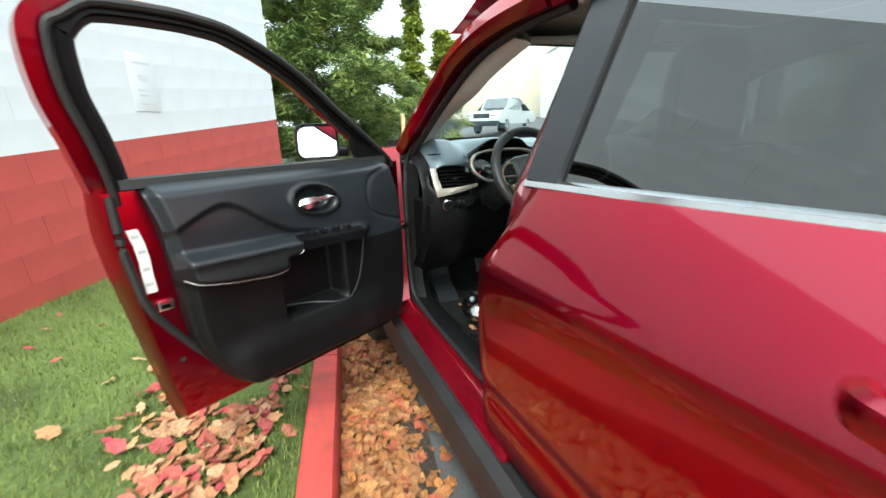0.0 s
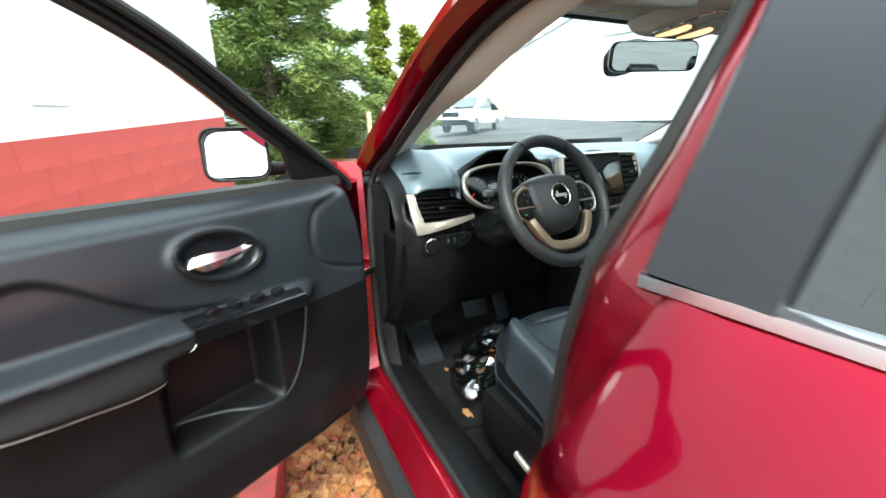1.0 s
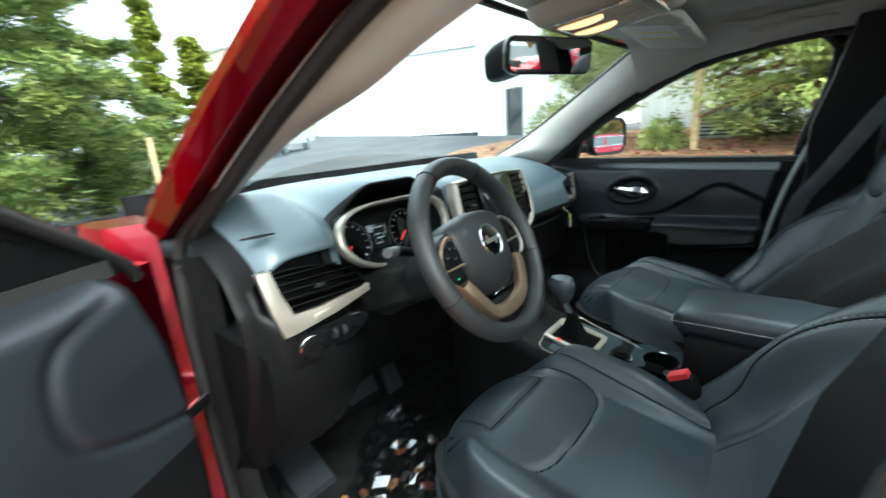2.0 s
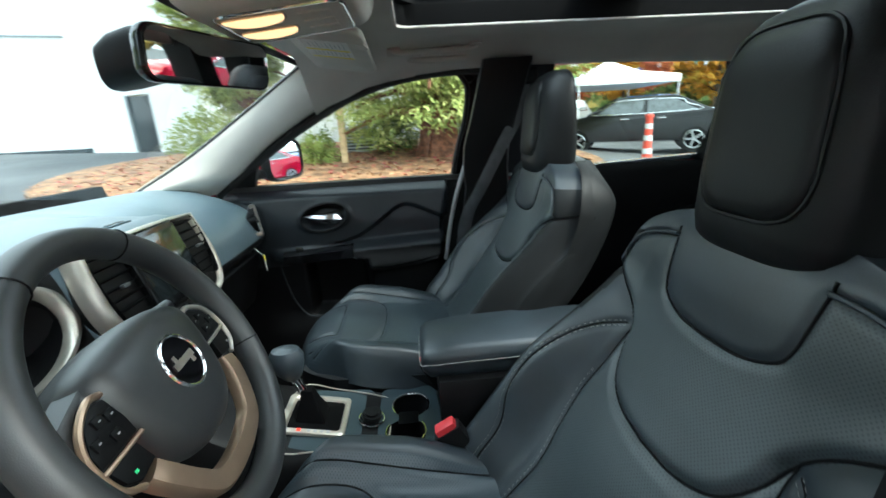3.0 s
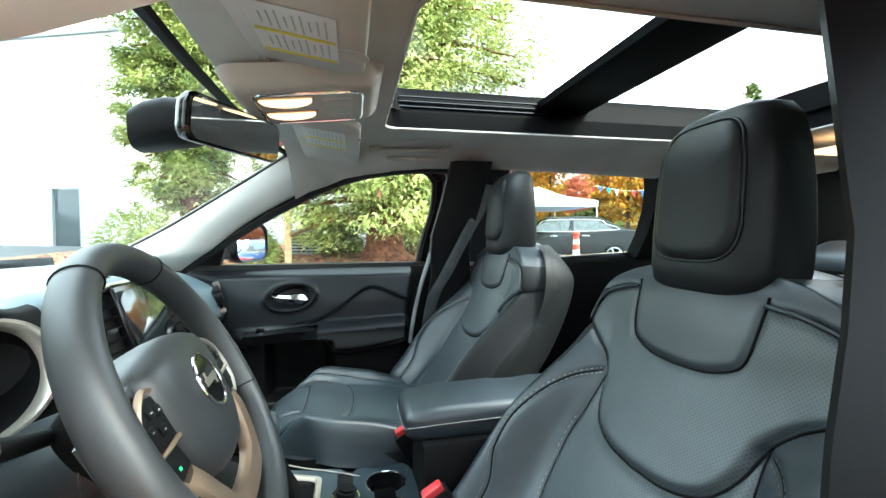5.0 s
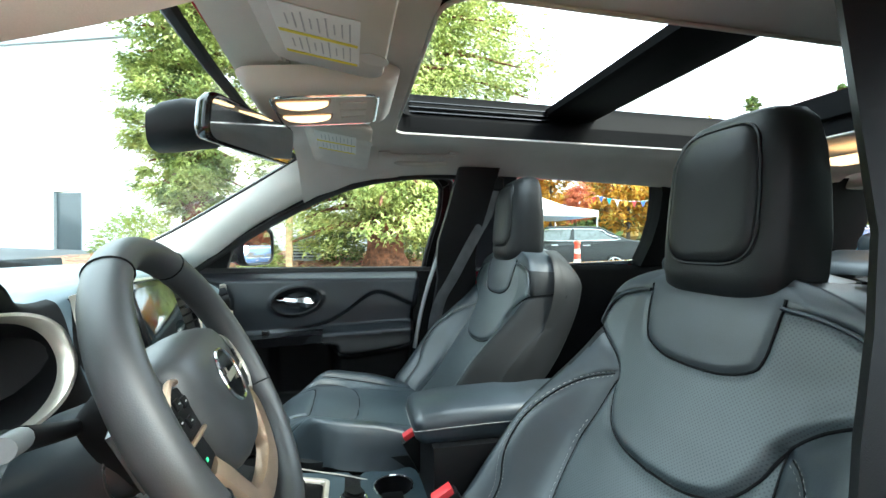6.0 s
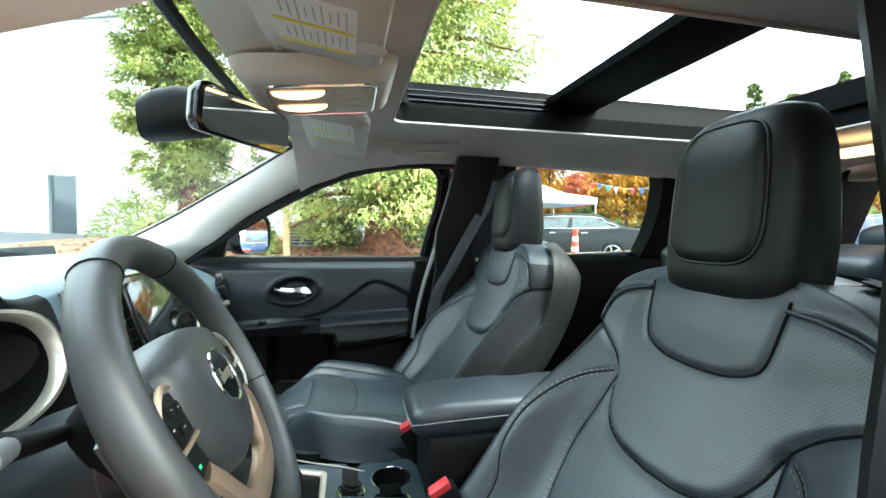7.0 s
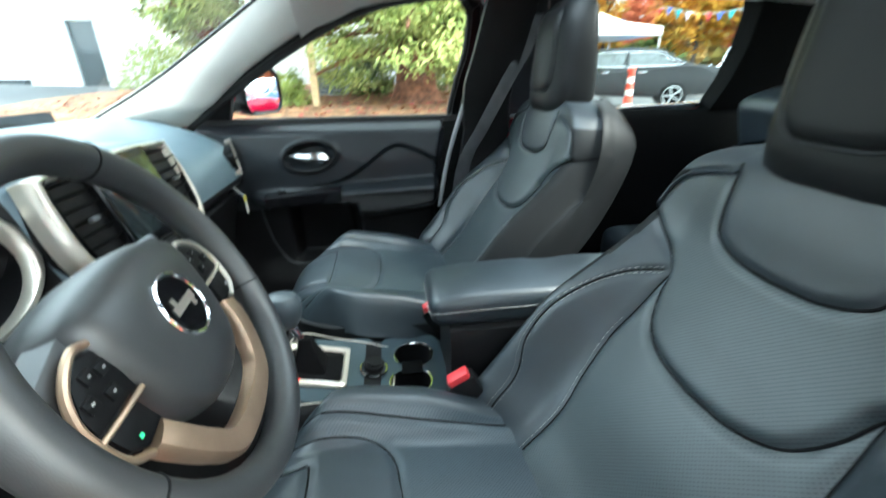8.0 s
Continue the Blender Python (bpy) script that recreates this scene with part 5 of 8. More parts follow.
rear = thing("rear_bench", (0, -1.0, 0.36), "black leather rear bench seat with headrests", "car seat")
_ri = Matrix.Translation(-rear.location)
part("bench_cushion", box_bm((1.30, 0.50, 0.20), 0.06, _ri @ Matrix.Translation((0, -0.78, 0.62)), 4), LEATHER, rear, "black leather bench cushion")
for x, w in ((-0.37, 0.54), (0.0, 0.19), (0.37, 0.54)):
    part("bench_backrest", box_bm((w, 0.16, 0.56), 0.05, _ri @ pose(x, -1.10, 0.90, -18, 0, 0), 4), LEATHER, rear, "black leather bench back")
    part("bench_headrest", box_bm((min(w, 0.26), 0.10, 0.15), 0.04, _ri @ pose(x, -1.22, 1.21 - (0.05 if x == 0 else 0), -12, 0, 0), 4), LEATHER, rear, "black rear headrest")


# ---- dashboard ----
dash = thing("dashboard", (0, 0.85, 0.55), "black soft-touch dashboard with silver-trimmed vents and screen", "dashboard")
_di = Matrix.Translation(-dash.location)


def dadd(nm, bm, mat, lab="", parent=None, **k):
    bm.transform(_di)
    return part(nm, bm, mat, parent or dash, lab, **k)


def profile(pts):
    return spline([Vector((y, z, 0)) for y, z in pts], 6)


PLAIN = profile(((1.20, 1.115), (1.10, 1.128), (1.0, 1.128), (0.90, 1.114), (0.82, 1.092), (0.76, 1.064), (0.725, 1.035), (0.705, 0.99), (0.695, 0.93), (0.70, 0.87), (0.725, 0.80), (0.77, 0.71), (0.84, 0.62), (0.92, 0.56)))
HOOD = profile(((1.20, 1.115), (1.10, 1.131), (1.0, 1.138), (0.87, 1.144), (0.75, 1.150), (0.702, 1.146), (0.714, 1.131), (0.815, 1.075), (0.738, 0.948), (0.69, 0.90), (0.725, 0.80), (0.77, 0.71), (0.84, 0.62), (0.92, 0.56)))
STACK = profile(((1.20, 1.115), (1.10, 1.129), (1.0, 1.131), (0.88, 1.130), (0.76, 1.125), (0.69, 1.117), (0.672, 1.10), (0.645, 1.03), (0.622, 0.955), (0.625, 0.90), (0.66, 0.80), (0.72, 0.71), (0.80, 0.62), (0.90, 0.56)))


def dash_surface(s, t):
    x = (2 * s - 1) * 0.735
    p = along(PLAIN, t)
    p = p.lerp(along(HOOD, t), ease(abs(x + 0.330), 0.215, 0.055))
    p = p.lerp(along(STACK, t), ease(abs(x - 0.01), 0.225, 0.150))
    y, z = p.x, p.y
    base_y = 1.20 - 0.20 * abs(x / 0.70) ** 2.5
    if y > 0.85:
        y = 0.85 + (y - 0.85) * (base_y - 0.85) / 0.35
    # passenger side leans towards the cabin's middle
    y -= 0.030 * ease(x, 0.17, 0.30) * ease(x, 0.73, 0.6) * ease(z, 1.11, 1.0) * ease(z, 0.84, 0.92)
    # glovebox set back
    y += 0.045 * ease(z, 0.94, 0.90) * ease(x, 0.2, 0.26)
    # the outer vent sits in a hollow
    y += 0.06 * ease(abs(x + 0.616), 0.088, 0.078) * ease(abs(z - 0.985), 0.038, 0.028) * ease(y, 0.80, 0.77)
    # shallow tray on top
    tray = ease(abs(x - 0.02), 0.215, 0.20) * ease(y, 1.04, 1.02) * ease(y, 0.72, 0.74)
    z -= 0.005 * tray
    # the driver's end stands nearer to the seat, and higher
    end = ease(x, -0.47, -0.57)
    y -= 0.092 * end * ease(y, 1.05, 0.85)
    z += 0.030 * end * ease(z, 0.90, 1.0) * ease(y, 0.95, 0.80)
    # ends roll away to the doors
    y += 0.05 * ease(abs(x), 0.66, 0.735) ** 2
    z -= 0.05 * ease(abs(x), 0.62, 0.735) ** 2 * ease(z, 0.95, 1.05)
    return Vector((x, y, z)) - dash.location


v, q = grid(dash_surface, 160, 78)
# sky-paled colour on top, black below and under the hood
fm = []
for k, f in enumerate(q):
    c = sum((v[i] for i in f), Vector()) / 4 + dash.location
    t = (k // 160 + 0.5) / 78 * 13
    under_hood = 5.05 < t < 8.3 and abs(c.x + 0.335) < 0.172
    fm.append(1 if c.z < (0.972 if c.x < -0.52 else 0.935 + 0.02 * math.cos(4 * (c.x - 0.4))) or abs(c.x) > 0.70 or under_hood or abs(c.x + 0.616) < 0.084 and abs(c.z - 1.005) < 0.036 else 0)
mesh_ob("dash_pad", v, q, DASH, dash, "soft dashboard pad, top coloured pale blue for sky sheen, black below", mats=[DASH, HARD], face_mats=fm)

# airbag seam and sensor on the pad's top
slot = dadd("dash_slot", box_bm((0.060, 0.024, 0.004), 0.0015, pose(0.075, 0.745, 1.1205, -4, 0, 0)), DASH)
for k in (-0.016, 0.010):
    dadd("slot_hole", box_bm((0.016, 0.012, 0.003), 0.001, pose(0.075 + k, 0.745, 1.123, -4, 0, 0)), GLOSSBLACK, "", slot)
dadd("speaker_slot", slab_bm([(-0.028, 0), (0.0, 0.012), (0.028, 0.002), (0.0, -0.010)], 0.003, pose(-0.680, 0.655, 1.094, 70, 0, -12), 0.0008), HARD, "black corner slot")

# instrument cluster
CC = Vector((-0.335, 0.676, 1.034))
CM = Matrix.Translation(CC) @ pose(0, 0, 0, -20, 0, 0)


def cluster_outline(w, h, n=48):
    pts = []
    for i in range(n):
        a = 2 * math.pi * i / n
        c, s = math.cos(a), math.sin(a)
        x = math.copysign(abs(c) ** 0.62, c) * w
        z = math.copysign(abs(s) ** 0.75, s) * h
        if s < 0:
            x *= 1 - 0.18 * abs(s)
        pts.append((x, z))
    return pts


ring = cluster_outline(0.170, 0.072)
dadd("cluster_ring", loft_bm([[CM @ Vector((x * k - 0.004 * (1 - k), y, z * k)) for x, z in ring] for k, y in ((1.03, 0.012), (1.035, 0.0), (1.015, -0.006), (0.955, -0.007), (0.925, -0.002), (0.915, 0.010))], True, False), SATIN, "satin silver instrument surround", angle=60)
dadd("cluster_bowl", loft_bm([[CM @ Vector((x * k, y, z * k)) for x, z in ring] for k, y in ((0.93, 0.004), (0.92, 0.04), (0.90, 0.082), (0.02, 0.084))], True, False), HARD, "black instrument bowl")
dadd("cluster_shroud", loft_bm([[CM @ Vector((x * k, y, z * k + o)) for x, z in ring] for k, y, o in ((1.0, 0.004, 0.0), (1.02, 0.02, 0.006), (1.0, 0.05, 0.012), (0.96, 0.075, 0.012))], True, False), HARD, "black inner face of the instrument hood")
for dx in (-0.092, 0.080):
    dial = dadd("dial", cyl_bm(0.052, 0.006, CM @ pose(dx, 0.075, 0, 90, 0, 0), 32, 0.001), GLOSSBLACK, "round black dial with a red needle")
    dadd("dial_ring", tube_bm([CM @ Vector((dx + 0.053 * math.cos(a), 0.070, 0.053 * math.sin(a))) for a in (2 * math.pi * i / 32 for i in range(32))], 0.0016, 6, closed=True), STEELDARK, parent=dial)
    bm = bmesh.new()
    for i in range(13):
        a = radians(225 - 270 * i / 12)
        b = box_bm((0.006, 0.001, 0.0016), 0, CM @ Matrix.Translation((dx, 0.0705, 0)) @ Matrix.Rotation(-a, 4, "Y") @ Matrix.Translation((0.043, 0, 0)))
        tmp = bpy.data.meshes.new("tmp")
        b.to_mesh(tmp)
        b.free()
        bm.from_mesh(tmp)
        bpy.data.meshes.remove(tmp)
    dadd("dial_marks", bm, DIALWHITE, parent=dial, smooth=False)
    dadd("needle", box_bm((0.030, 0.0015, 0.0022), 0.0005, CM @ Matrix.Translation((dx, 0.069, 0)) @ Matrix.Rotation(radians(-222), 4, "Y") @ Matrix.Translation((0.02, 0, 0))), NEEDLE, "red needle", dial)
dadd("cluster_display", box_bm((0.062, 0.003, 0.062), 0.001, CM @ Matrix.Translation((-0.006, 0.075, 0.004))), SCREEN, "dark trip display")
bars("display_text", _di @ CM @ Matrix.Translation((-0.006, 0.072, 0.004)), [(0, 0.020, 0.036, 0.0024), (-0.004, 0.004, 0.020, 0.0022), (0.002, -0.006, 0.024, 0.0022), (-0.006, -0.018, 0.018, 0.0022)], DIALWHITE, dash)


def vent(name, origin, outline, inset, slats, lab, tilt=0):
    """A vent on a local x, z face: satin rim, dark hollow, slats."""
    vt = dadd(name, loft_bm([[origin @ Vector((x * k, y, z * k)) for x, z in outline] for k, y in ((1.0, 0.0), (0.96, 0.02), (0.90, 0.045), (0.02, 0.046))], True, False), HARD, lab)
    xs = [p[0] for p in outline]
    zs_ = [p[1] for p in outline]
    x0, x1, z0, z1 = min(xs), max(xs), min(zs_), max(zs_)
    for i in range(slats):
        z = z0 + (z1 - z0) * (i + 0.8) / (slats + 0.6)
        cut = [x for x, zz in [(p[0], p[1]) for p in outline] if abs(zz - z) < (z1 - z0) * 0.09]
        a, b = (min(cut), max(cut)) if len(cut) > 1 else (x0, x1)
        dadd("vent_slat", box_bm((max(0.01, (b - a) * 0.95), 0.022, 0.0032), 0.001, origin @ pose((a + b) / 2, 0.012, z, -16, 0, 0)), MATTBLACK, "", vt)
    dadd("vent_tab", box_bm((0.016, 0.009, 0.006), 0.002, origin @ Matrix.Translation(((x0 + x1) / 2, -0.002, (z0 + z1) / 2))), STALKTIP if slats > 5 else COLUMN, "small grey vent tab", vt)
    return vt


# driver's outer vent with the silver bracket
OV = pose(-0.622, 0.600, 1.005, -8, 0, -9)
ov = [(-0.075, 0.032), (0.02, 0.030), (0.075, 0.010), (0.088, -0.012), (0.088, -0.026), (0.0, -0.036), (-0.055, -0.038), (-0.068, 0.0)]
vent("outer_vent", OV, [(p.x, p.y) for p in spline([(a, b, 0) for a, b in ov], 4, True)], 0.9, 5, "black slatted air vent")
br = [(-0.092, 0.040), (-0.070, 0.040), (-0.060, 0.0), (-0.046, -0.040), (0.0, -0.040), (0.10, -0.026), (0.10, -0.038), (0.03, -0.058), (-0.045, -0.072), (-0.068, -0.074), (-0.082, -0.02)]
dadd("vent_bracket", slab_bm(br, 0.02, OV @ Matrix.Translation((0, -0.006, 0)), 0.003), SATIN, "satin silver vent bracket")
dadd("trunk_button", box_bm((0.028, 0.006, 0.009), 0.002, OV @ pose(0.0, -0.008, -0.052, 0, -8, 0)), SATIN)
# headlamp switch panel
SP = pose(-0.612, 0.600, 0.898, 8, 0, -9)
dadd("switch_panel", slab_bm([(p.x, p.y) for p in spline([(-0.065, 0.018, 0), (0.0, 0.030, 0), (0.075, 0.028, 0), (0.082, 0.008, 0), (0.05, -0.018, 0), (-0.02, -0.030, 0), (-0.060, -0.018, 0)], 4, True)], 0.02, SP, 0.003), GLOSSBLACK, "black headlamp switch panel")
dadd("headlamp_knob", cyl_bm(0.019, 0.018, SP @ pose(-0.032, -0.008, -0.002, 90, 0, 0), 24, 0.003), HARD, "ribbed black headlamp knob with a bright ring")
dadd("knob_ring", tube_bm([SP @ Vector((-0.032 + 0.0215 * math.cos(a), -0.004, -0.002 + 0.0215 * math.sin(a))) for a in (2 * math.pi * i / 24 for i in range(24))], 0.0018, 6, closed=True), CHROME)
for k in range(2):
    dadd("dimmer_wheel", cyl_bm(0.010, 0.006, SP @ pose(0.012 + 0.018 * k, -0.003, 0.008, 0, 90, 0), 16, 0.001), COLUMN)
dadd("dimmer_button", cyl_bm(0.008, 0.006, SP @ pose(0.06, -0.002, 0.014, 90, 0, 0), 16, 0.001), HARD)
# knee panel and steering column
dadd("knee_panel", loft_bm([[Vector((x, y + 0.03 * ease(abs(x + 0.37), 0.15, 0.3) - 0.11 * ease(x, -0.44, -0.58), z)) for y, z in ((0.695, 0.90), (0.690, 0.84), (0.72, 0.74), (0.80, 0.63), (0.92, 0.60), (0.92, 0.90))] for x in (-0.72, -0.66, -0.60, -0.53, -0.45, -0.30, -0.19)]), HARD, "black knee panel")
def column_ring(d, w, h, crumple=0.0):
    pts = []
    for i in range(40):
        a = 2 * math.pi * i / 40
        k = 1 + crumple * noise.noise((3.1 * math.cos(a), 3.1 * math.sin(a), d * 28))
        pts.append(Vector((-0.365 + w * k * math.cos(a), 0.455 + d, 1.0 - d * 0.40 + h * k * math.sin(a))))
    return pts


dadd("column_shroud", loft_bm([column_ring(d, w, h) for d, w, h in ((0.0, 0.050, 0.045), (0.02, 0.064, 0.055), (0.07, 0.066, 0.058), (0.125, 0.068, 0.060), (0.132, 0.062, 0.054))]), COLUMN, "dark grey steering column shroud")
dadd("column_seam", tube_bm(column_ring(0.045, 0.0655, 0.0570), 0.0014, 6, closed=True), STEELDARK, "grey joint line round the column")
dadd("column_gaiter", loft_bm([column_ring(0.125 + 0.012 * k, 0.060 + 0.0035 * k, 0.052 + 0.0022 * k, 0.16) for k in range(15)], True, False), GAITER, "crumpled dark gaiter behind the column", angle=80)
dadd("ignition_button", cyl_bm(0.016, 0.012, pose(-0.30, 0.53, 0.955, 70, 0, 20), 20, 0.002), CHROME)
for sx in (-1, 1):
    st_ = spline([(-0.37 + sx * 0.05, 0.520, 1.020), (-0.37 + sx * 0.10, 0.517, 1.034), (-0.37 + sx * 0.136, 0.515, 1.045)], 5)
    dadd("column_stalk", tube_bm(st_, lambda t: 0.007 + 0.003 * t, 10), HARD, "black column stalk")
    dadd("stalk_tip", tube_bm([st_[-1], st_[-1] + Vector((sx * 0.028, -0.007, 0.004))], 0.0092, 12), STALKTIP, "pale grey stalk tip")

# centre stack
KM = pose(0.015, 0.633, 1.030, -18, 0, 0)
stack = [(-0.160, 0.078), (-0.143, 0.090), (0.0, 0.096), (0.143, 0.090), (0.160, 0.078), (0.169, 0.0), (0.156, -0.055), (0.116, -0.086), (0.0, -0.100), (-0.116, -0.086), (-0.156, -0.055), (-0.169, 0.0)]
stack = [(p.x, p.y) for p in spline([(a * 1.07, b, 0) for a, b in stack], 4, True)]
dadd("stack_body", slab_bm(stack, 0.05, KM, 0.003, 3), HARD, "black centre stack")
dadd("stack_rim", loft_bm([[KM @ Vector((x * k, y, z * k)) for x, z in stack] for k, y in ((1.03, 0.020), (1.035, 0.004), (1.015, -0.006), (0.965, -0.010), (0.915, -0.006), (0.90, 0.004))], True, False), SATIN, "satin silver frame of the centre stack", angle=70)
dadd("screen_bezel", box_bm((0.166, 0.012, 0.150), 0.006, KM @ Matrix.Translation((0.0, -0.006, 0.018)), 3), GLOSSBLACK, "gloss black screen bezel")
dadd("touch_screen", box_bm((0.150, 0.003, 0.118), 0.001, KM @ Matrix.Translation((0.0, -0.0125, 0.020))), SCREEN, "dark glossy touch screen with reflections")
for sx in (-1, 1):
    ov2 = [(-0.037, 0.066), (0.029, 0.068), (0.038, 0.060), (0.036, -0.046), (0.012, -0.058), (-0.032, -0.054)]
    ov2 = [(p.x * -sx, p.y) for p in spline([(a, b, 0) for a, b in ov2], 4, True)]
    vent("stack_vent", KM @ Matrix.Translation((sx * 0.1235, -0.010, 0.014)), ov2 if sx < 0 else ov2[::-1], 0.9, 7, "black slatted centre vent")
dadd("button_row", box_bm((0.17, 0.012, 0.020), 0.004, KM @ Matrix.Translation((0, -0.006, -0.073))), HARD, "row of black buttons")
for k in range(5):
    dadd("stack_button", box_bm((0.030, 0.006, 0.015), 0.002, KM @ Matrix.Translation((-0.064 + 0.032 * k, -0.013, -0.073))), HARD)
LM = pose(0.01, 0.600, 0.860, -5, 0, 0)
dadd("climate_panel", slab_bm([(p.x, p.y) for p in spline([(-0.13, 0.060, 0), (0.13, 0.060, 0), (0.125, 0.0, 0), (0.10, -0.060, 0), (-0.10, -0.060, 0), (-0.125, 0.0, 0)], 4, True)], 0.10, LM, 0.006), HARD, "black climate control panel")
for x in (-0.075, 0.0, 0.075):
    kn = dadd("climate_knob", cyl_bm(0.018, 0.02, LM @ pose(x, -0.008, 0.008, 90, 0, 0), 24, 0.003), HARD, "black rotary knob with a bright ring")
    dadd("knob_ring", tube_bm([LM @ Vector((x + 0.020 * math.cos(a), -0.001, 0.008 + 0.020 * math.sin(a))) for a in (2 * math.pi * i / 24 for i in range(24))], 0.002, 6, closed=True), CHROME, parent=kn)
for k in range(6):
    dadd("climate_button", box_bm((0.020, 0.006, 0.010), 0.002, LM @ Matrix.Translation((-0.06 + 0.024 * k, -0.002, -0.028))), SATIN if k in (0, 5) else HARD)
dadd("stack_chrome", tube_bm([LM @ Vector((x, -0.006, -0.058 + 0.003 * math.cos(x * 9))) for x in (-0.10, -0.05, 0.0, 0.05, 0.10)], 0.004, 6), CHROME, "bright strip under the climate controls")

# passenger's outer vent
PV = pose(0.640, 0.682, 1.000, -8, 0, 20)
pv = [(-0.060, 0.030), (0.035, 0.040), (0.050, 0.030), (0.044, -0.034), (-0.03, -0.030), (-0.062, -0.008)]
vent("outer_vent", PV, [(p.x, p.y) for p in spline([(a, b, 0) for a, b in pv], 4, True)], 0.9, 5, "black slatted air vent")
br = [(0.040, 0.048), (0.068, 0.050), (0.078, 0.01), (0.066, -0.058), (0.03, -0.060), (-0.060, -0.038), (-0.060, -0.026), (0.0, -0.036), (0.046, -0.036), (0.054, 0.0)]
dadd("vent_bracket", slab_bm(br, 0.02, PV @ Matrix.Translation((0, -0.006, 0)), 0.003), SATIN, "satin silver vent bracket")
dadd("glovebox", box_bm((0.44, 0.02, 0.19), 0.012, pose(0.45, 0.735, 0.80, 14, 0, 0), 3), HARD, "black glovebox lid")

# ---- steering wheel ----
wheel = thing("steering_wheel", (-0.3593, 0.4283, 1.0301), "black leather steering wheel with bronze-coloured lower spokes", "steering wheel")
WM = pose(0, 0, 0, -27.6, 0, 5.2)     # local x right, z up in its plane, -y towards the seat


WI = WM @ Matrix.Translation((-0.004, 0.018, 0.012))


def wadd(nm, bm, mat, lab="", parent=None, **k):
    bm.transform(WM if nm in ("rim", "rim_seam") else WI)
    return part(nm, bm, mat, parent or wheel, lab, **k)


N = 96
rimpts = [Vector((0.1667 * math.cos(a), 0, 0.1667 * math.sin(a))) for a in (2 * math.pi * i / N for i in range(N))]
bm = tube_bm(rimpts, 0.0172, 18, closed=True, flat=1.12, up=(0, 1, 0))
wadd("rim", bm, RIMLEATHER, "black leather-wrapped rim")
for a in (62, 118, 200, 340):
    c, s = math.cos(radians(a)), math.sin(radians(a))
    ringp = [Vector(((0.1667 + 0.0178 * math.cos(b)) * c, 0.0198 * math.sin(b), (0.1667 + 0.0178 * math.cos(b)) * s)) for b in (2 * math.pi * i / 20 for i in range(20))]
    wadd("rim_seam", tube_bm(ringp, 0.0010, 5, closed=True), HARD)
hub = [(-0.082, 0.040), (-0.062, 0.058), (0.0, 0.066), (0.062, 0.058), (0.082, 0.040), (0.078, 0.0), (0.062, -0.045), (0.035, -0.070), (0.0, -0.076), (-0.035, -0.070), (-0.062, -0.045), (-0.078, 0.0)]
hub = [(p.x * 1.08, p.y * 1.10 - 0.014) for p in spline([(a, b, 0) for a, b in hub], 5, True)]
wadd("hub", loft_bm([[Vector((x * k, y, z * k)) for x, z in hub] for k, y in ((0.80, 0.045), (1.0, 0.030), (1.03, 0.004), (1.015, -0.010), (0.97, -0.020), (0.88, -0.029), (0.72, -0.035), (0.45, -0.038), (0.05, -0.039))]), RIMLEATHER, "black padded wheel hub", angle=70)
emblem = wadd("emblem", cyl_bm(0.031, 0.006, pose(0, -0.037, -0.008, 90, 0, 0), 36, 0.002), GLOSSBLACK, "round emblem with a chrome ring")
wadd("emblem_ring", tube_bm([Vector((0.0305 * math.cos(a), -0.0395, -0.008 + 0.0305 * math.sin(a))) for a in (2 * math.pi * i / 36 for i in range(36))], 0.0022, 8, closed=True, up=(0, 1, 0)), CHROME, parent=emblem)
bars("emblem_bar", WI @ Matrix.Translation((0, -0.0410, -0.008)), [(0, 0, 0.040, 0.008), (-0.012, 0.006, 0.006, 0.010), (0.013, -0.005, 0.006, 0.010)], SATIN, emblem)
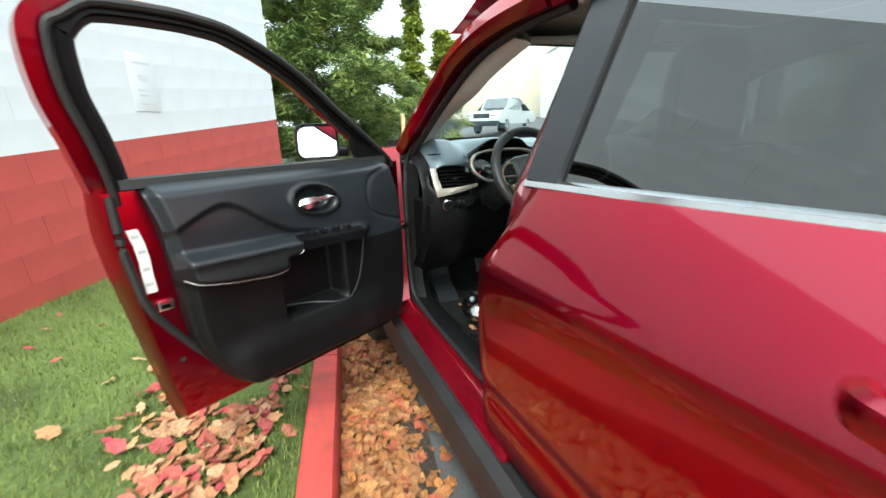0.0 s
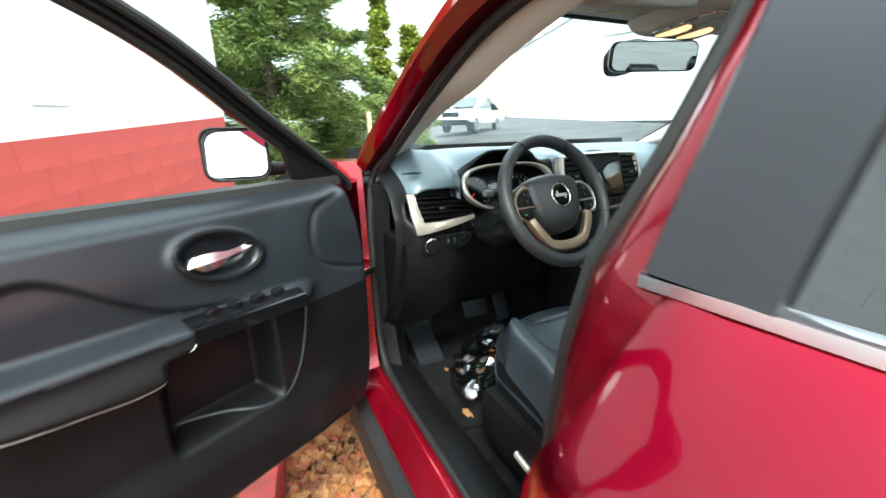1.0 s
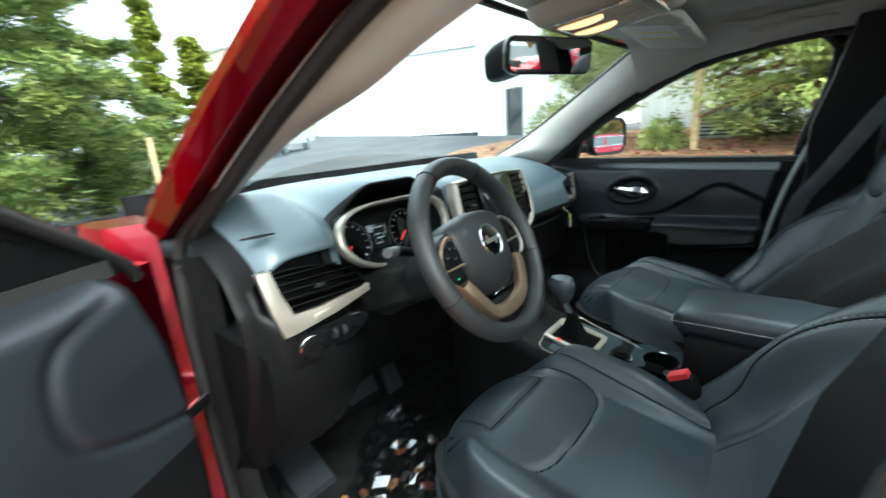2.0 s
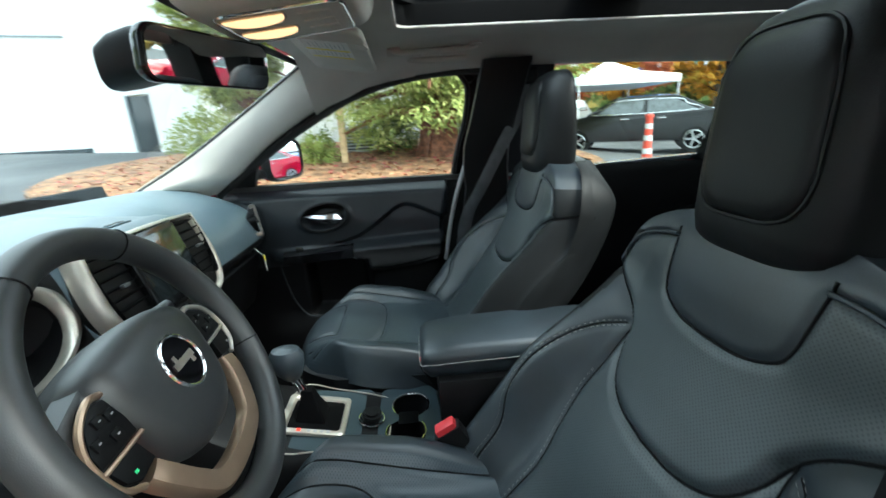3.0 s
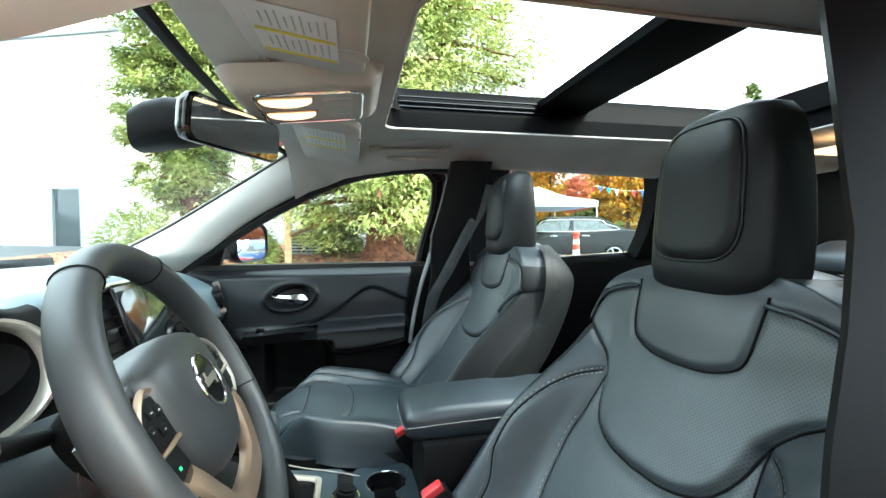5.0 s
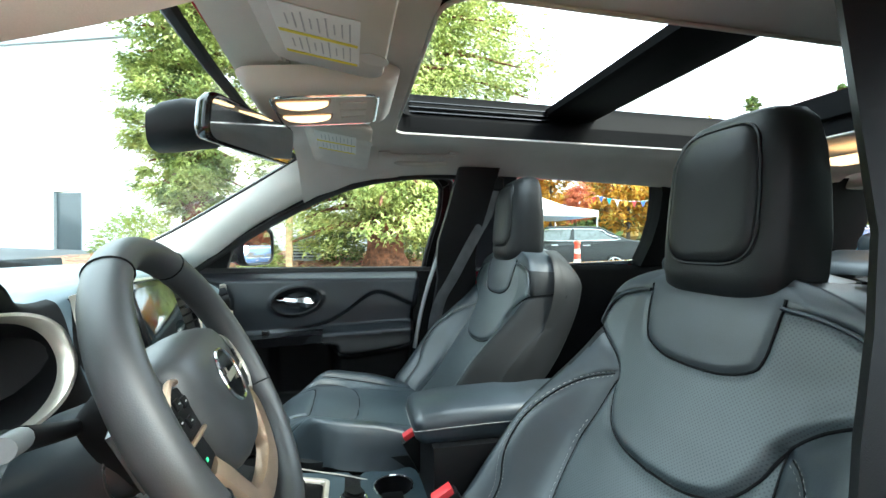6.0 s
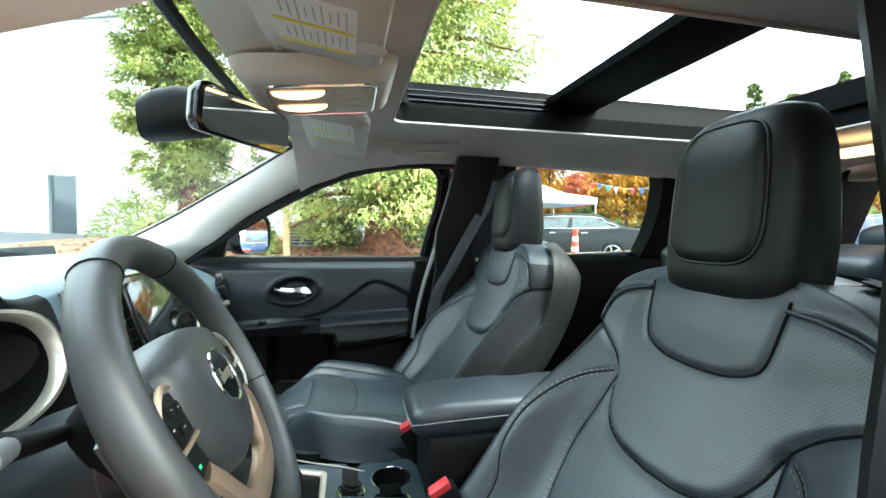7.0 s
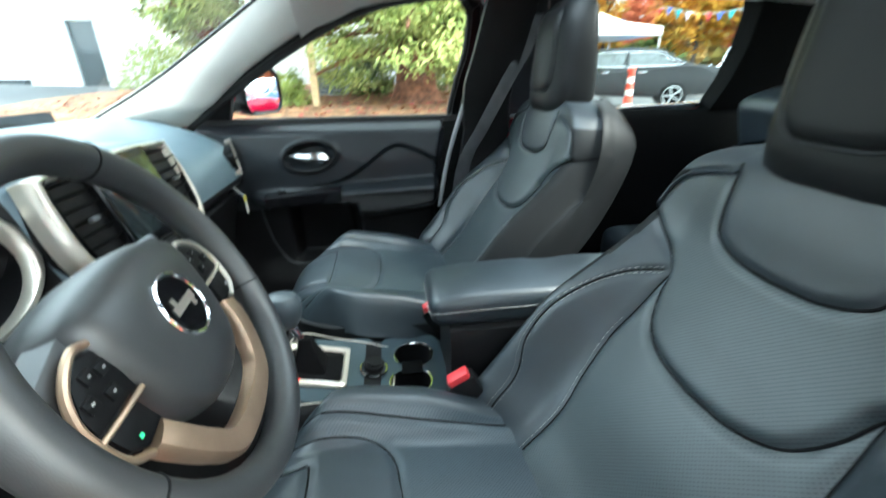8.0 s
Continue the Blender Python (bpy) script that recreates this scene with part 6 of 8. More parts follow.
for sx in (-1, 1):
    arm = [[Vector((sx * x, y, z)) for x, y, z in ((xx, 0.012, zz + h), (xx, -0.012, zz + h * 0.9), (xx, -0.018, zz), (xx, -0.012, zz - h * 0.9), (xx, 0.012, zz - h))] for xx, zz, h in ((0.06, 0.010, 0.036), (0.09, 0.006, 0.034), (0.12, 0.0, 0.030), (0.150, -0.006, 0.026))]
    wadd("side_spoke", loft_bm(arm), RIMLEATHER, "black side spoke")
    face = COPPER if sx < 0 else SATIN
    pod = [(0.080, 0.014), (0.086, 0.020), (0.100, 0.022), (0.121, 0.011), (0.133, -0.006), (0.135, -0.021), (0.084, -0.022)]
    key = [(0.094, -0.028), (0.133, -0.027), (0.130, -0.044), (0.116, -0.054), (0.091, -0.051)]
    pd = wadd("switch_pod", slab_bm([(sx * a, b) for a, b in (pod if sx > 0 else pod[::-1])], 0.012, Matrix.Translation((0, -0.021, 0.0)), 0.002), HARD, "black switch pod")
    kp = wadd("lower_key", slab_bm([(sx * a, b) for a, b in (key if sx > 0 else key[::-1])], 0.012, Matrix.Translation((0, -0.021, 0.0)), 0.003), HARD, "black lower key", pd)
    rim_ = spline([(sx * 0.084, -0.020, 0.024), (sx * 0.101, -0.021, 0.0265), (sx * 0.125, -0.021, 0.014), (sx * 0.1375, -0.020, -0.005), (sx * 0.140, -0.020, -0.024), (sx * 0.135, -0.019, -0.046), (sx * 0.118, -0.018, -0.059)], 5)
    wadd("pod_trim", tube_bm(rim_, 0.0034, 8, up=(0, 1, 0)), face, "metallic pod rim", pd)
    wadd("pod_bar", tube_bm([(sx * 0.139, -0.021, -0.0245), (sx * 0.110, -0.022, -0.025), (sx * 0.082, -0.021, -0.0255)], 0.0024, 8, up=(0, 1, 0)), face, "metallic bar between the keys", pd)
    for kx, kz in ((0.093, 0.006), (0.107, 0.009), (0.103, -0.010), (0.122, -0.004)):
        wadd("wheel_button", box_bm((0.012, 0.003, 0.010), 0.003, Matrix.Translation((sx * kx, -0.0220, kz))), HARD, "", pd)
        bars("button_mark", WI @ Matrix.Translation((sx * kx, -0.0238, kz)), [(0, 0, 0.003, 0.0012)], INK, pd)
    bars("key_mark", WI @ Matrix.Translation((sx * 0.118, -0.0232, -0.043)), [(0, 0, 0.004, 0.0030)], GREENMARK if sx < 0 else INK, pd)
U = spline([(-0.101, -0.015, -0.056), (-0.094, -0.018, -0.074), (-0.076, -0.018, -0.104), (-0.052, -0.016, -0.128), (0.0, -0.015, -0.136), (0.052, -0.016, -0.128), (0.076, -0.018, -0.104), (0.094, -0.018, -0.074), (0.101, -0.015, -0.056)], 7)
rings = []
for i, p in enumerate(U):
    d = (U[min(i + 1, len(U) - 1)] - U[max(i - 1, 0)]).normalized()
    nrm = Vector((-d.z, 0, d.x))
    rings.append([p + nrm * a + Vector((0, b, 0)) for a, b in ((-0.014, 0.010), (-0.0145, -0.001), (-0.011, -0.006), (0.0, -0.007), (0.010, -0.005), (0.013, 0.0), (0.012, 0.010))])
wadd("lower_spoke", loft_bm(rings), COPPER, "bronze-coloured lower spoke")
wadd("spoke_foot", loft_bm([[Vector((x * k, y, z)) for x, y in ((-0.04, -0.006), (0.04, -0.006), (0.04, 0.014), (-0.04, 0.014))] for k, z in ((1.2, -0.138), (1.35, -0.176))]), HARD)
wadd("rear_cover", loft_bm([[Vector((x * k, y, z * k)) for x, z in hub] for k, y in ((1.0, 0.02), (0.9, 0.05), (0.7, 0.075))]), HARD)

# ---- centre console ----
con = thing("centre_console", (0, 0.25, 0.36), "black centre console with shifter, cup holders and padded armrest", "console")
_ci = Matrix.Translation(-con.location)


def cadd(nm, bm, mat, lab="", parent=None, **k):
    bm.transform(_ci)
    return part(nm, bm, mat, parent or con, lab, **k)


def con_z(y):
    return smooth_lerp(y, [(-0.30, 0.655), (0.15, 0.655), (0.30, 0.668), (0.42, 0.69), (0.52, 0.72), (0.60, 0.78), (0.68, 0.84)])


def body_z(y):
    """The console's top, let down under the cup holders."""
    return con_z(y) - 0.082 * ease(y, 0.131, 0.134) * ease(y, 0.259, 0.256)


cadd("console_body", loft_bm([[Vector((x, y, z)) for x, z in ((-0.118, 0.36), (-0.122, body_z(y) - 0.04), (-0.112, body_z(y) - 0.008), (-0.10, body_z(y)), (0.10, body_z(y)), (0.112, body_z(y) - 0.008), (0.122, body_z(y) - 0.04), (0.118, 0.36))] for y in (0.72, 0.66, 0.60, 0.55, 0.50, 0.45, 0.38, 0.30, 0.259, 0.256, 0.20, 0.134, 0.131, 0.10, 0.0, -0.15, -0.32)]), HARD, "black plastic console body")
tm = lambda y: Matrix.Translation((0, y, con_z(y) + 0.002)) @ Matrix.Rotation(math.atan2(con_z(y + 0.02) - con_z(y - 0.02), 0.04), 4, "X")
deck = [(p.x, p.y) for p in spline([(-0.098, 0.09, 0), (0.098, 0.09, 0), (0.10, 0.0, 0), (0.085, -0.10, 0), (0.06, -0.125, 0), (-0.06, -0.125, 0), (-0.085, -0.10, 0), (-0.10, 0.0, 0)], 4, True)]
cadd("console_deck", slab_bm(deck, -0.004, tm(0.36) @ pose(0, 0, 0, 90, 0, 0), 0.001), DECK, "dark grey-blue console deck")
cadd("deck_edge", tube_bm([tm(0.36) @ Vector((x * 1.0, y, 0.0035)) for x, y in deck], 0.0016, 6, closed=True), SATIN, "thin bright edge of the deck")
gate = tm(0.385)
sil = ring_outline(0.062, 0.075, -0.060, 0.012)
cadd("shifter_bezel", loft_bm([[gate @ Vector((x * a, y * a, z)) for x, y in sil] for a, z in ((1.0, 0.003), (1.0, 0.010), (0.96, 0.012), (0.84, 0.012), (0.80, 0.009), (0.78, 0.003))], True, False), SATIN, "satin silver shifter bezel")
cadd("shifter_boot", loft_bm([[gate @ Vector((x * a, y * a + o, z)) for x, y in sil] for a, o, z in ((0.82, 0, 0.004), (0.78, 0, 0.0055), (0.46, 0.012, 0.007), (0.40, 0.014, 0.022), (0.26, 0.022, 0.045), (0.17, 0.03, 0.07))]), MATTBLACK, "black shifter gate and boot")
cadd("shifter_stem", tube_bm([(0.0, 0.405, 0.74), (0.0, 0.425, 0.79)], 0.010, 12), CHROME, "metal shifter stem")
cadd("shifter_knob", loft_bm([[Vector((w * math.cos(a), 0.428 + o + d * math.sin(a), z)) for a in (2 * math.pi * i / 20 for i in range(20))] for z, w, d, o in ((0.785, 0.012, 0.014, 0), (0.80, 0.022, 0.026, 0.002), (0.82, 0.027, 0.034, 0.004), (0.84, 0.027, 0.036, 0.005), (0.853, 0.022, 0.028, 0.005), (0.858, 0.010, 0.012, 0.005))]), LEATHER, "black shifter knob")
bars("gear_letters", _ci @ gate @ pose(-0.056, -0.01, 0.0125, 90, 0, 90), [(-0.03 + 0.013 * k, 0, 0.007, 0.007) for k in range(1, 5)], INK, con)
bars("gear_lamp", _ci @ gate @ pose(-0.056, 0.032, 0.0125, 90, 0, 90), [(0, 0, 0.008, 0.008)], NEEDLE, con)
cadd("drive_selector", cyl_bm(0.021, 0.020, tm(0.275) @ Matrix.Translation((0.0, 0, 0.012)), 24, 0.005), HARD, "black rotary drive selector with a bright ring")
cadd("selector_ring", tube_bm([tm(0.275) @ Vector((0.027 * math.cos(a), 0.027 * math.sin(a), 0.004)) for a in (2 * math.pi * i / 24 for i in range(24))], 0.0022, 6, closed=True), CHROME)
CUPS = ((-0.0435, 0.200), (0.0435, 0.190))
CUP_R = 0.0415


def cup_plate():
    """The plate round the cup holders, with two round holes and a skirt."""
    zt = con_z(0.195) + 0.006
    rim = [(p.x, p.y + 0.195) for p in spline([(-0.096, 0.068, 0), (0.096, 0.068, 0), (0.104, 0.0, 0), (0.098, -0.062, 0), (-0.098, -0.062, 0), (-0.104, 0.0, 0)], 4, True)]
    bm = bmesh.new()
    loops = [rim] + [[(x + CUP_R * math.cos(2 * math.pi * i / 28), y + CUP_R * math.sin(2 * math.pi * i / 28)) for i in range(28)] for x, y in CUPS]
    edges, skirts = [], []
    for loop in loops:
        vs = [bm.verts.new((x, y, zt)) for x, y in loop]
        skirts.append(vs)
        edges += [bm.edges.new((p, q)) for p, q in zip(vs, vs[1:] + vs[:1])]
    bmesh.ops.triangle_fill(bm, use_beauty=True, edges=edges)
    for vs, deep in zip(skirts, (0.085, 0.006, 0.006)):
        low = [bm.verts.new(v.co - Vector((0, 0, deep))) for v in vs]
        for i in range(len(vs)):
            j = (i + 1) % len(vs)
            bm.faces.new((vs[i], vs[j], low[j], low[i]))
    return bm


cadd("cup_surround", cup_plate(), DECK, "grey-blue plate round the cup holders", angle=30)
for x, y in CUPS:
    zt = con_z(0.195) + 0.006
    circle = lambda r, z: [Vector((x + r * math.cos(a), y + r * math.sin(a), zt + z)) for a in (2 * math.pi * i / 28 for i in range(28))]
    cup = cadd("cup_holder", loft_bm([circle(CUP_R, -0.001), circle(0.037, -0.06), circle(0.033, -0.072), circle(0.002, -0.073)], True, False), HARD, "deep black cup well with a chrome rim")
    arc = [radians(d) + (0 if x > 0 else math.pi) for d in range(-125, 126, 10)]
    cadd("cup_rim", tube_bm([Vector((x + (CUP_R + 0.0005) * math.cos(a), y + (CUP_R + 0.0005) * math.sin(a), zt + 0.001)) for a in arc], 0.0020, 6), CHROME, "bright rim", cup)
# flat black slab added to read as a dark channel joining the wells
cadd("cup_channel_patch", box_bm((0.040, 0.044, 0.004), 0.001, Matrix.Translation((0, 0.195, con_z(0.195) + 0.0055))), MATTBLACK, "black patch standing for the dark channel between the cup wells")
cadd("armrest_box", loft_bm([[Vector((x, y, z)) for x, z in ((-0.085, 0.60), (-0.085, 0.77), (-0.078, 0.796), (0.078, 0.796), (0.085, 0.77), (0.085, 0.60))] for y in (0.125, 0.10, -0.10, -0.32)]), HARD, "black armrest box")
lidr = []
for y, w, h0, h1 in ((0.158, 0.060, 0.812, 0.828), (0.155, 0.072, 0.804, 0.840), (0.140, 0.080, 0.794, 0.850), (0.08, 0.083, 0.790, 0.857), (-0.05, 0.084, 0.792, 0.860), (-0.20, 0.084, 0.796, 0.860), (-0.30, 0.08, 0.80, 0.856)):
    lidr.append([Vector((0.022 + a * w, y, h0 + (h1 - h0) * b)) for a, b in ((-0.93, 0.0), (-1.0, 0.25), (-1.0, 0.68), (-0.93, 0.90), (-0.78, 1.0), (0.78, 1.0), (0.93, 0.90), (1.0, 0.68), (1.0, 0.25), (0.93, 0.0))])
arm = cadd("armrest_lid", loft_bm(lidr), LEATHER, "padded black leather armrest with pale stitching", angle=75)
cadd("armrest_seam", tube_bm(spline([(0.022 + a, b, c) for a, b, c in ((-0.081, -0.30, 0.832), (-0.0852, -0.05, 0.830), (-0.0842, 0.08, 0.827), (-0.078, 0.145, 0.822), (-0.058, 0.160, 0.819), (0.058, 0.160, 0.819))], 5), 0.0007, 6), STITCH, "pale stitched seam", arm)
# buckles
bk = thing("seat_belt_buckle", (-0.138, 0.09, 0.66), "black seat belt buckle with a red button", "buckle", "buckles")
part("buckle_body", box_bm((0.030, 0.055, 0.10), 0.006, pose(0, 0.005, 0.035, -30, 0, 0)), HARD, bk)
part("buckle_button", box_bm((0.024, 0.040, 0.016), 0.004, pose(0, 0.030, 0.082, -30, 0, 0)), REDPLASTIC, bk, "red release button")
copy_thing(bk, pose(0.115, 0.112, 0.66))

# ---- overhead: console, visors, mirror ----
oc = thing("overhead_console", (-0.01, 0.33, 1.465), "grey overhead console with two warm lit map lamps", "lamp")
_oi = Matrix.Translation(-oc.location)


def oadd(nm, bm, mat, lab="", parent=None, **k):
    bm.transform(_oi)
    return part(nm, bm, mat, parent or oc, lab, **k)


OM = pose(-0.01, 0.325, 1.466, -6, 0, 0)
oadd("console_housing", loft_bm([[OM @ Vector((x * k, y * k, z)) for x, y in ring_outline(0.115, 0.125, -0.115, 0.03)] for k, z in ((1.15, 0.02), (1.1, 0.004), (1.0, -0.010), (0.90, -0.016), (0.2, -0.016))]), VISOR, "light grey console housing", angle=60)
oadd("console_ring", tube_bm([OM @ Vector((x, y, -0.0165)) for x, y in ring_outline(0.088, 0.098, -0.092, 0.025)], 0.003, 6, closed=True), CHROME, "bright console frame")
oadd("console_plate", box_bm((0.168, 0.182, 0.006), 0.0025, OM @ Matrix.Translation((0, 0.003, -0.0165))), VISOR)
def lamp_outline(x, w, h, n=20):
    """A half lens: straight along the driver's side, bowed on the other."""
    bow = [(x + w * math.cos(math.pi * (k / n - 0.5)) ** 0.8, h * math.sin(math.pi * (k / n - 0.5))) for k in range(1, n)]
    return [(x, -h), *bow, (x, h)]


for x in (-0.076, 0.006):
    lp = oadd("map_lamp", loft_bm([[OM @ Vector((a, b + 0.044, z)) for a, b in lamp_outline(x - 0.004, 0.068, 0.050)] for z in (-0.016, -0.0202)]), BRONZEWELL, "brown reflector well of a map lamp")
    oadd("lamp_lens", loft_bm([[OM @ Vector((x + 0.006 + (a - x) * k, b * k + 0.044, z)) for a, b in lamp_outline(x, 0.044, 0.045)] for k, z in ((1.0, -0.0196), (1.0, -0.022), (0.9, -0.0235), (0.1, -0.024))]), LAMPGLOW, "warm glowing half-round lens", lp)
for x, y in ((-0.044, -0.045), (0.044, -0.045), (0.0, -0.045)):
    oadd("lamp_button", box_bm((0.034, 0.050, 0.006), 0.0025, OM @ Matrix.Translation((x, y, -0.019))), VISOR, "grey lamp button")


def visor(name, side, label):
    vs = thing(name, (side * 0.36, 0.33, 1.475), label, "sun visor", "sun visors")
    inv = Matrix.Translation(-vs.location)
    m = inv @ pose(side * 0.355, 0.315, 1.470 - 0.004, 8, side * 4, 0)
    ol = ring_outline(0.195, 0.085, -0.085, 0.03)
    part("visor_panel", loft_bm([[m @ Vector((x * k, y * k, z)) for x, y in ol] for k, z in ((0.96, 0.010), (1.0, 0.004), (1.0, -0.004), (0.96, -0.010), (0.3, -0.011))]), VISOR, vs, "light grey vinyl visor", angle=60)
    lb = m @ Matrix.Translation((-side * 0.06, 0.005, -0.0125))
    part("visor_label", box_bm((0.15, 0.105, 0.0008), 0, lb), PAPER, vs, "printed white warning label", smooth=False)
    rows = []
    for col_ in (-0.036, 0.036):
        for r in range(9):
            rows.append((col_, 0.040 - r * 0.0095, 0.052 - 0.012 * ((r * 7) % 3), 0.0018))
    bars("label_text", lb @ pose(0, 0, -0.0008, 90, 0, 0), rows, INK, vs)
    for hx in (0.0, 0.071):
        bars("label_heading", lb @ pose(0, 0, -0.0010, 90, 0, 0), [(hx, 0, 0.008, 0.10)], YELLOW, vs)
    part("visor_rod", tube_bm([m @ Vector((side * 0.20, 0.075, -0.002)), m @ Vector((-side * 0.225, 0.075, -0.002))], 0.006, 8), VISOR, vs)
    part("visor_clip", box_bm((0.022, 0.022, 0.02), 0.006, m @ Matrix.Translation((-side * 0.222, 0.075, 0.002))), VISOR, vs, "grey visor clip")
    part("visor_logo", cyl_bm(0.022, 0.001, m @ Matrix.Translation((-side * 0.10, -0.068, -0.0105)), 24), VISOR, vs)
    return vs


visor("sun_visor", -1, "raised light grey sun visor with a printed label")
visor("sun_visor", 1, "raised light grey sun visor with a small white label")

mir = thing("rear_view_mirror", (0.022, 0.47, 1.40), "black rear-view mirror on the windscreen", "mirror")
MM = pose(-0.040, -0.012, -0.004, 6, 0, -24)
mo = ring_outline(0.124, 0.040, -0.040, 0.022)
part("mirror_case", loft_bm([[MM @ Vector((x * k, y, z * k)) for x, z in mo] for k, y in ((0.97, -0.004), (1.0, 0.0), (1.0, 0.012), (0.92, 0.028), (0.7, 0.036))]), GLOSSBLACK, mir, "black mirror case")
part("mirror_pane", slab_bm([(x * 0.95, z * 0.9) for x, z in mo], -0.0015, MM @ Matrix.Translation((0, -0.0042, 0)), 0), MIRROR, mir, "mirror glass")
part("mirror_pod", loft_bm([[Vector((math.copysign(abs(math.cos(a)) ** 0.6, math.cos(a)) * w * (1 + 0.12 * math.sin(a)), 0.06 + d, 0.012 + dz + math.copysign(abs(math.sin(a)) ** 0.6, math.sin(a)) * h)) for a in (2 * math.pi * i / 32 for i in range(32))] for d, dz, w, h in ((0.0, 0.004, 0.034, 0.028), (0.012, 0.004, 0.050, 0.040), (0.05, 0.002, 0.054, 0.043), (0.085, -0.006, 0.052, 0.042), (0.11, -0.015, 0.044, 0.036))]), HARD, mir, "black sensor pod")
part("mirror_stalk", tube_bm([(-0.036, 0.012, 0.002), (0.0, 0.05, 0.02), (0.0, 0.085, 0.045)], 0.012, 10), HARD, mir)

# grab handle over the passenger door
gh = thing("grab_handle", (0.60, 0.05, 1.475), "light grey folding grab handle above the door", "handle")
part("grip", tube_bm(spline([(-0.004, 0.09, 0.012), (-0.022, 0.08, -0.006), (-0.026, 0.0, -0.010), (-0.022, -0.08, -0.006), (-0.004, -0.09, 0.012)], 5), 0.009, 10), VISOR, gh, "grey grip")

# seat belts at the centre pillars
for side, nm in ((1, "seat_belt"), (-1, "seat_belt")):
    sb = thing(nm, (side * 0.65, -0.16, 0.9), "black seat belt hanging at the centre pillar", "seat belt", "seat belts")
    inv = Matrix.Translation(-sb.location)
    back = 0.03 if side > 0 else 0.07
    if side > 0:
        line = spline([Vector(p) for p in ((0.592, -0.205, 1.40), (0.602, -0.180, 1.30), (0.605, -0.125, 1.201), (0.604, -0.053, 1.068), (0.606, -0.006, 0.985), (0.625, 0.012, 0.88), (0.650, 0.020, 0.70), (0.652, 0.0, 0.45))], 8)
        wide, face = Vector((0.20, -0.98, 0)) * 0.047, Vector((-0.98, -0.20, 0))
    else:
        line = spline([(-x, y - back * ease(z, 0.8, 1.05), z) for x, y, z in ((0.610, -0.130, 1.42), (0.640, -0.095, 1.30), (0.667, -0.064, 1.20), (0.671, -0.027, 1.107), (0.660, -0.006, 1.02), (0.660, 0.004, 0.92), (0.658, 0.022, 0.70), (0.652, 0.0, 0.45))], 8)
        wide, face = Vector((-0.80, -0.60, 0)) * 0.047, Vector((0.60, 0.80, 0))
    rings = [[p + wide * a + face * b for a, b in ((0.0, 0.0), (0.2, 0.0025), (0.5, 0.0035), (0.8, 0.0025), (1.0, 0.0), (1.0, -0.0014), (0.5, 0.0015), (0.0, -0.0014))] for p in line]
    bm = loft_bm(rings)
    bm.transform(inv)
    part("webbing", bm, WEBBING, sb, "black woven webbing")
    part("belt_guide", box_bm((0.02, 0.075, 0.05), 0.01, inv @ Matrix.Translation((side * 0.600, -0.225 if side > 0 else -0.135 - back, 1.41)), 3), HARD, sb)
    part("belt_tongue", box_bm((0.008, 0.05, 0.06), 0.003, inv @ Matrix.Translation((side * 0.672, 0.010, 0.80))), HARD, sb, "black belt tongue")

# paper tag hanging under the passenger's dashboard
tag = thing("paper_tag", (0.534, 0.640, 0.885), "small white and yellow paper tag hanging below the dashboard", "tag")
part("tag_sheet", box_bm((0.036, 0.002, 0.052), 0.0008, pose(0, 0, 0, 0, 12, 25)), PAPER, tag)
part("tag_band", box_bm((0.037, 0.003, 0.016), 0.0008, pose(-0.004, -0.0005, 0.018, 0, 12, 25)), YELLOW, tag, "yellow band")
part("tag_string", tube_bm([(0, 0, 0.02), (-0.002, 0.03, 0.055)], 0.001, 5), PAPER, tag)


# ---- footwell: mat, footrest, pedals, a crumpled clear bag and a few leaves ----
mat_ = thing("floor_mat", (-0.38, 0.72, 0.362), "black carpet floor mat in the driver footwell", "floor mat")
part("mat_sheet", slab_bm([(p.x, p.y) for p in spline([(-0.26, -0.24, 0), (0.24, -0.24, 0), (0.26, 0.0, 0), (0.23, 0.26, 0), (-0.16, 0.28, 0), (-0.26, 0.10, 0)], 5, True)], 0.012, Matrix(((1, 0, 0, 0), (0, 0, 1, 0), (0, 1, 0, 0), (0, 0, 0, 1))), 0.004), CARPET, mat_)
foot = thing("footrest", (-0.56, 0.98, 0.36), "dark grey ribbed footrest beside the pedals", "footrest")
part("rest_wedge", loft_bm([[Vector((x, y, z)) for y, z in ((-0.16, 0.0), (-0.15, 0.03), (0.03, 0.13), (0.05, 0.12), (0.05, 0.0))] for x in (-0.05, 0.05)]), SOFT, foot)
for nm, x, w, z in (("brake_pedal", -0.30, 0.11, 0.49), ("accelerator_pedal", -0.175, 0.06, 0.475)):
    pe = thing(nm, (x, 0.96, z), "black rubber foot pedal on a steel arm", "pedal", "pedals")
    part("pedal_pad", box_bm((w, 0.016, 0.07 if w > 0.1 else 0.12), 0.005, pose(0, 0, 0, -25, 0, 0)), SOFT, pe, "grooved rubber pad")
    part("pedal_arm", tube_bm([(0, 0.01, 0.0), (0, 0.06, 0.10), (0, 0.10, 0.20)], 0.009, 6), HARD, pe)
bag = thing("plastic_bag", (-0.41, 0.68, 0.378), "crumpled clear plastic bag on the footwell floor", "plastic bag")


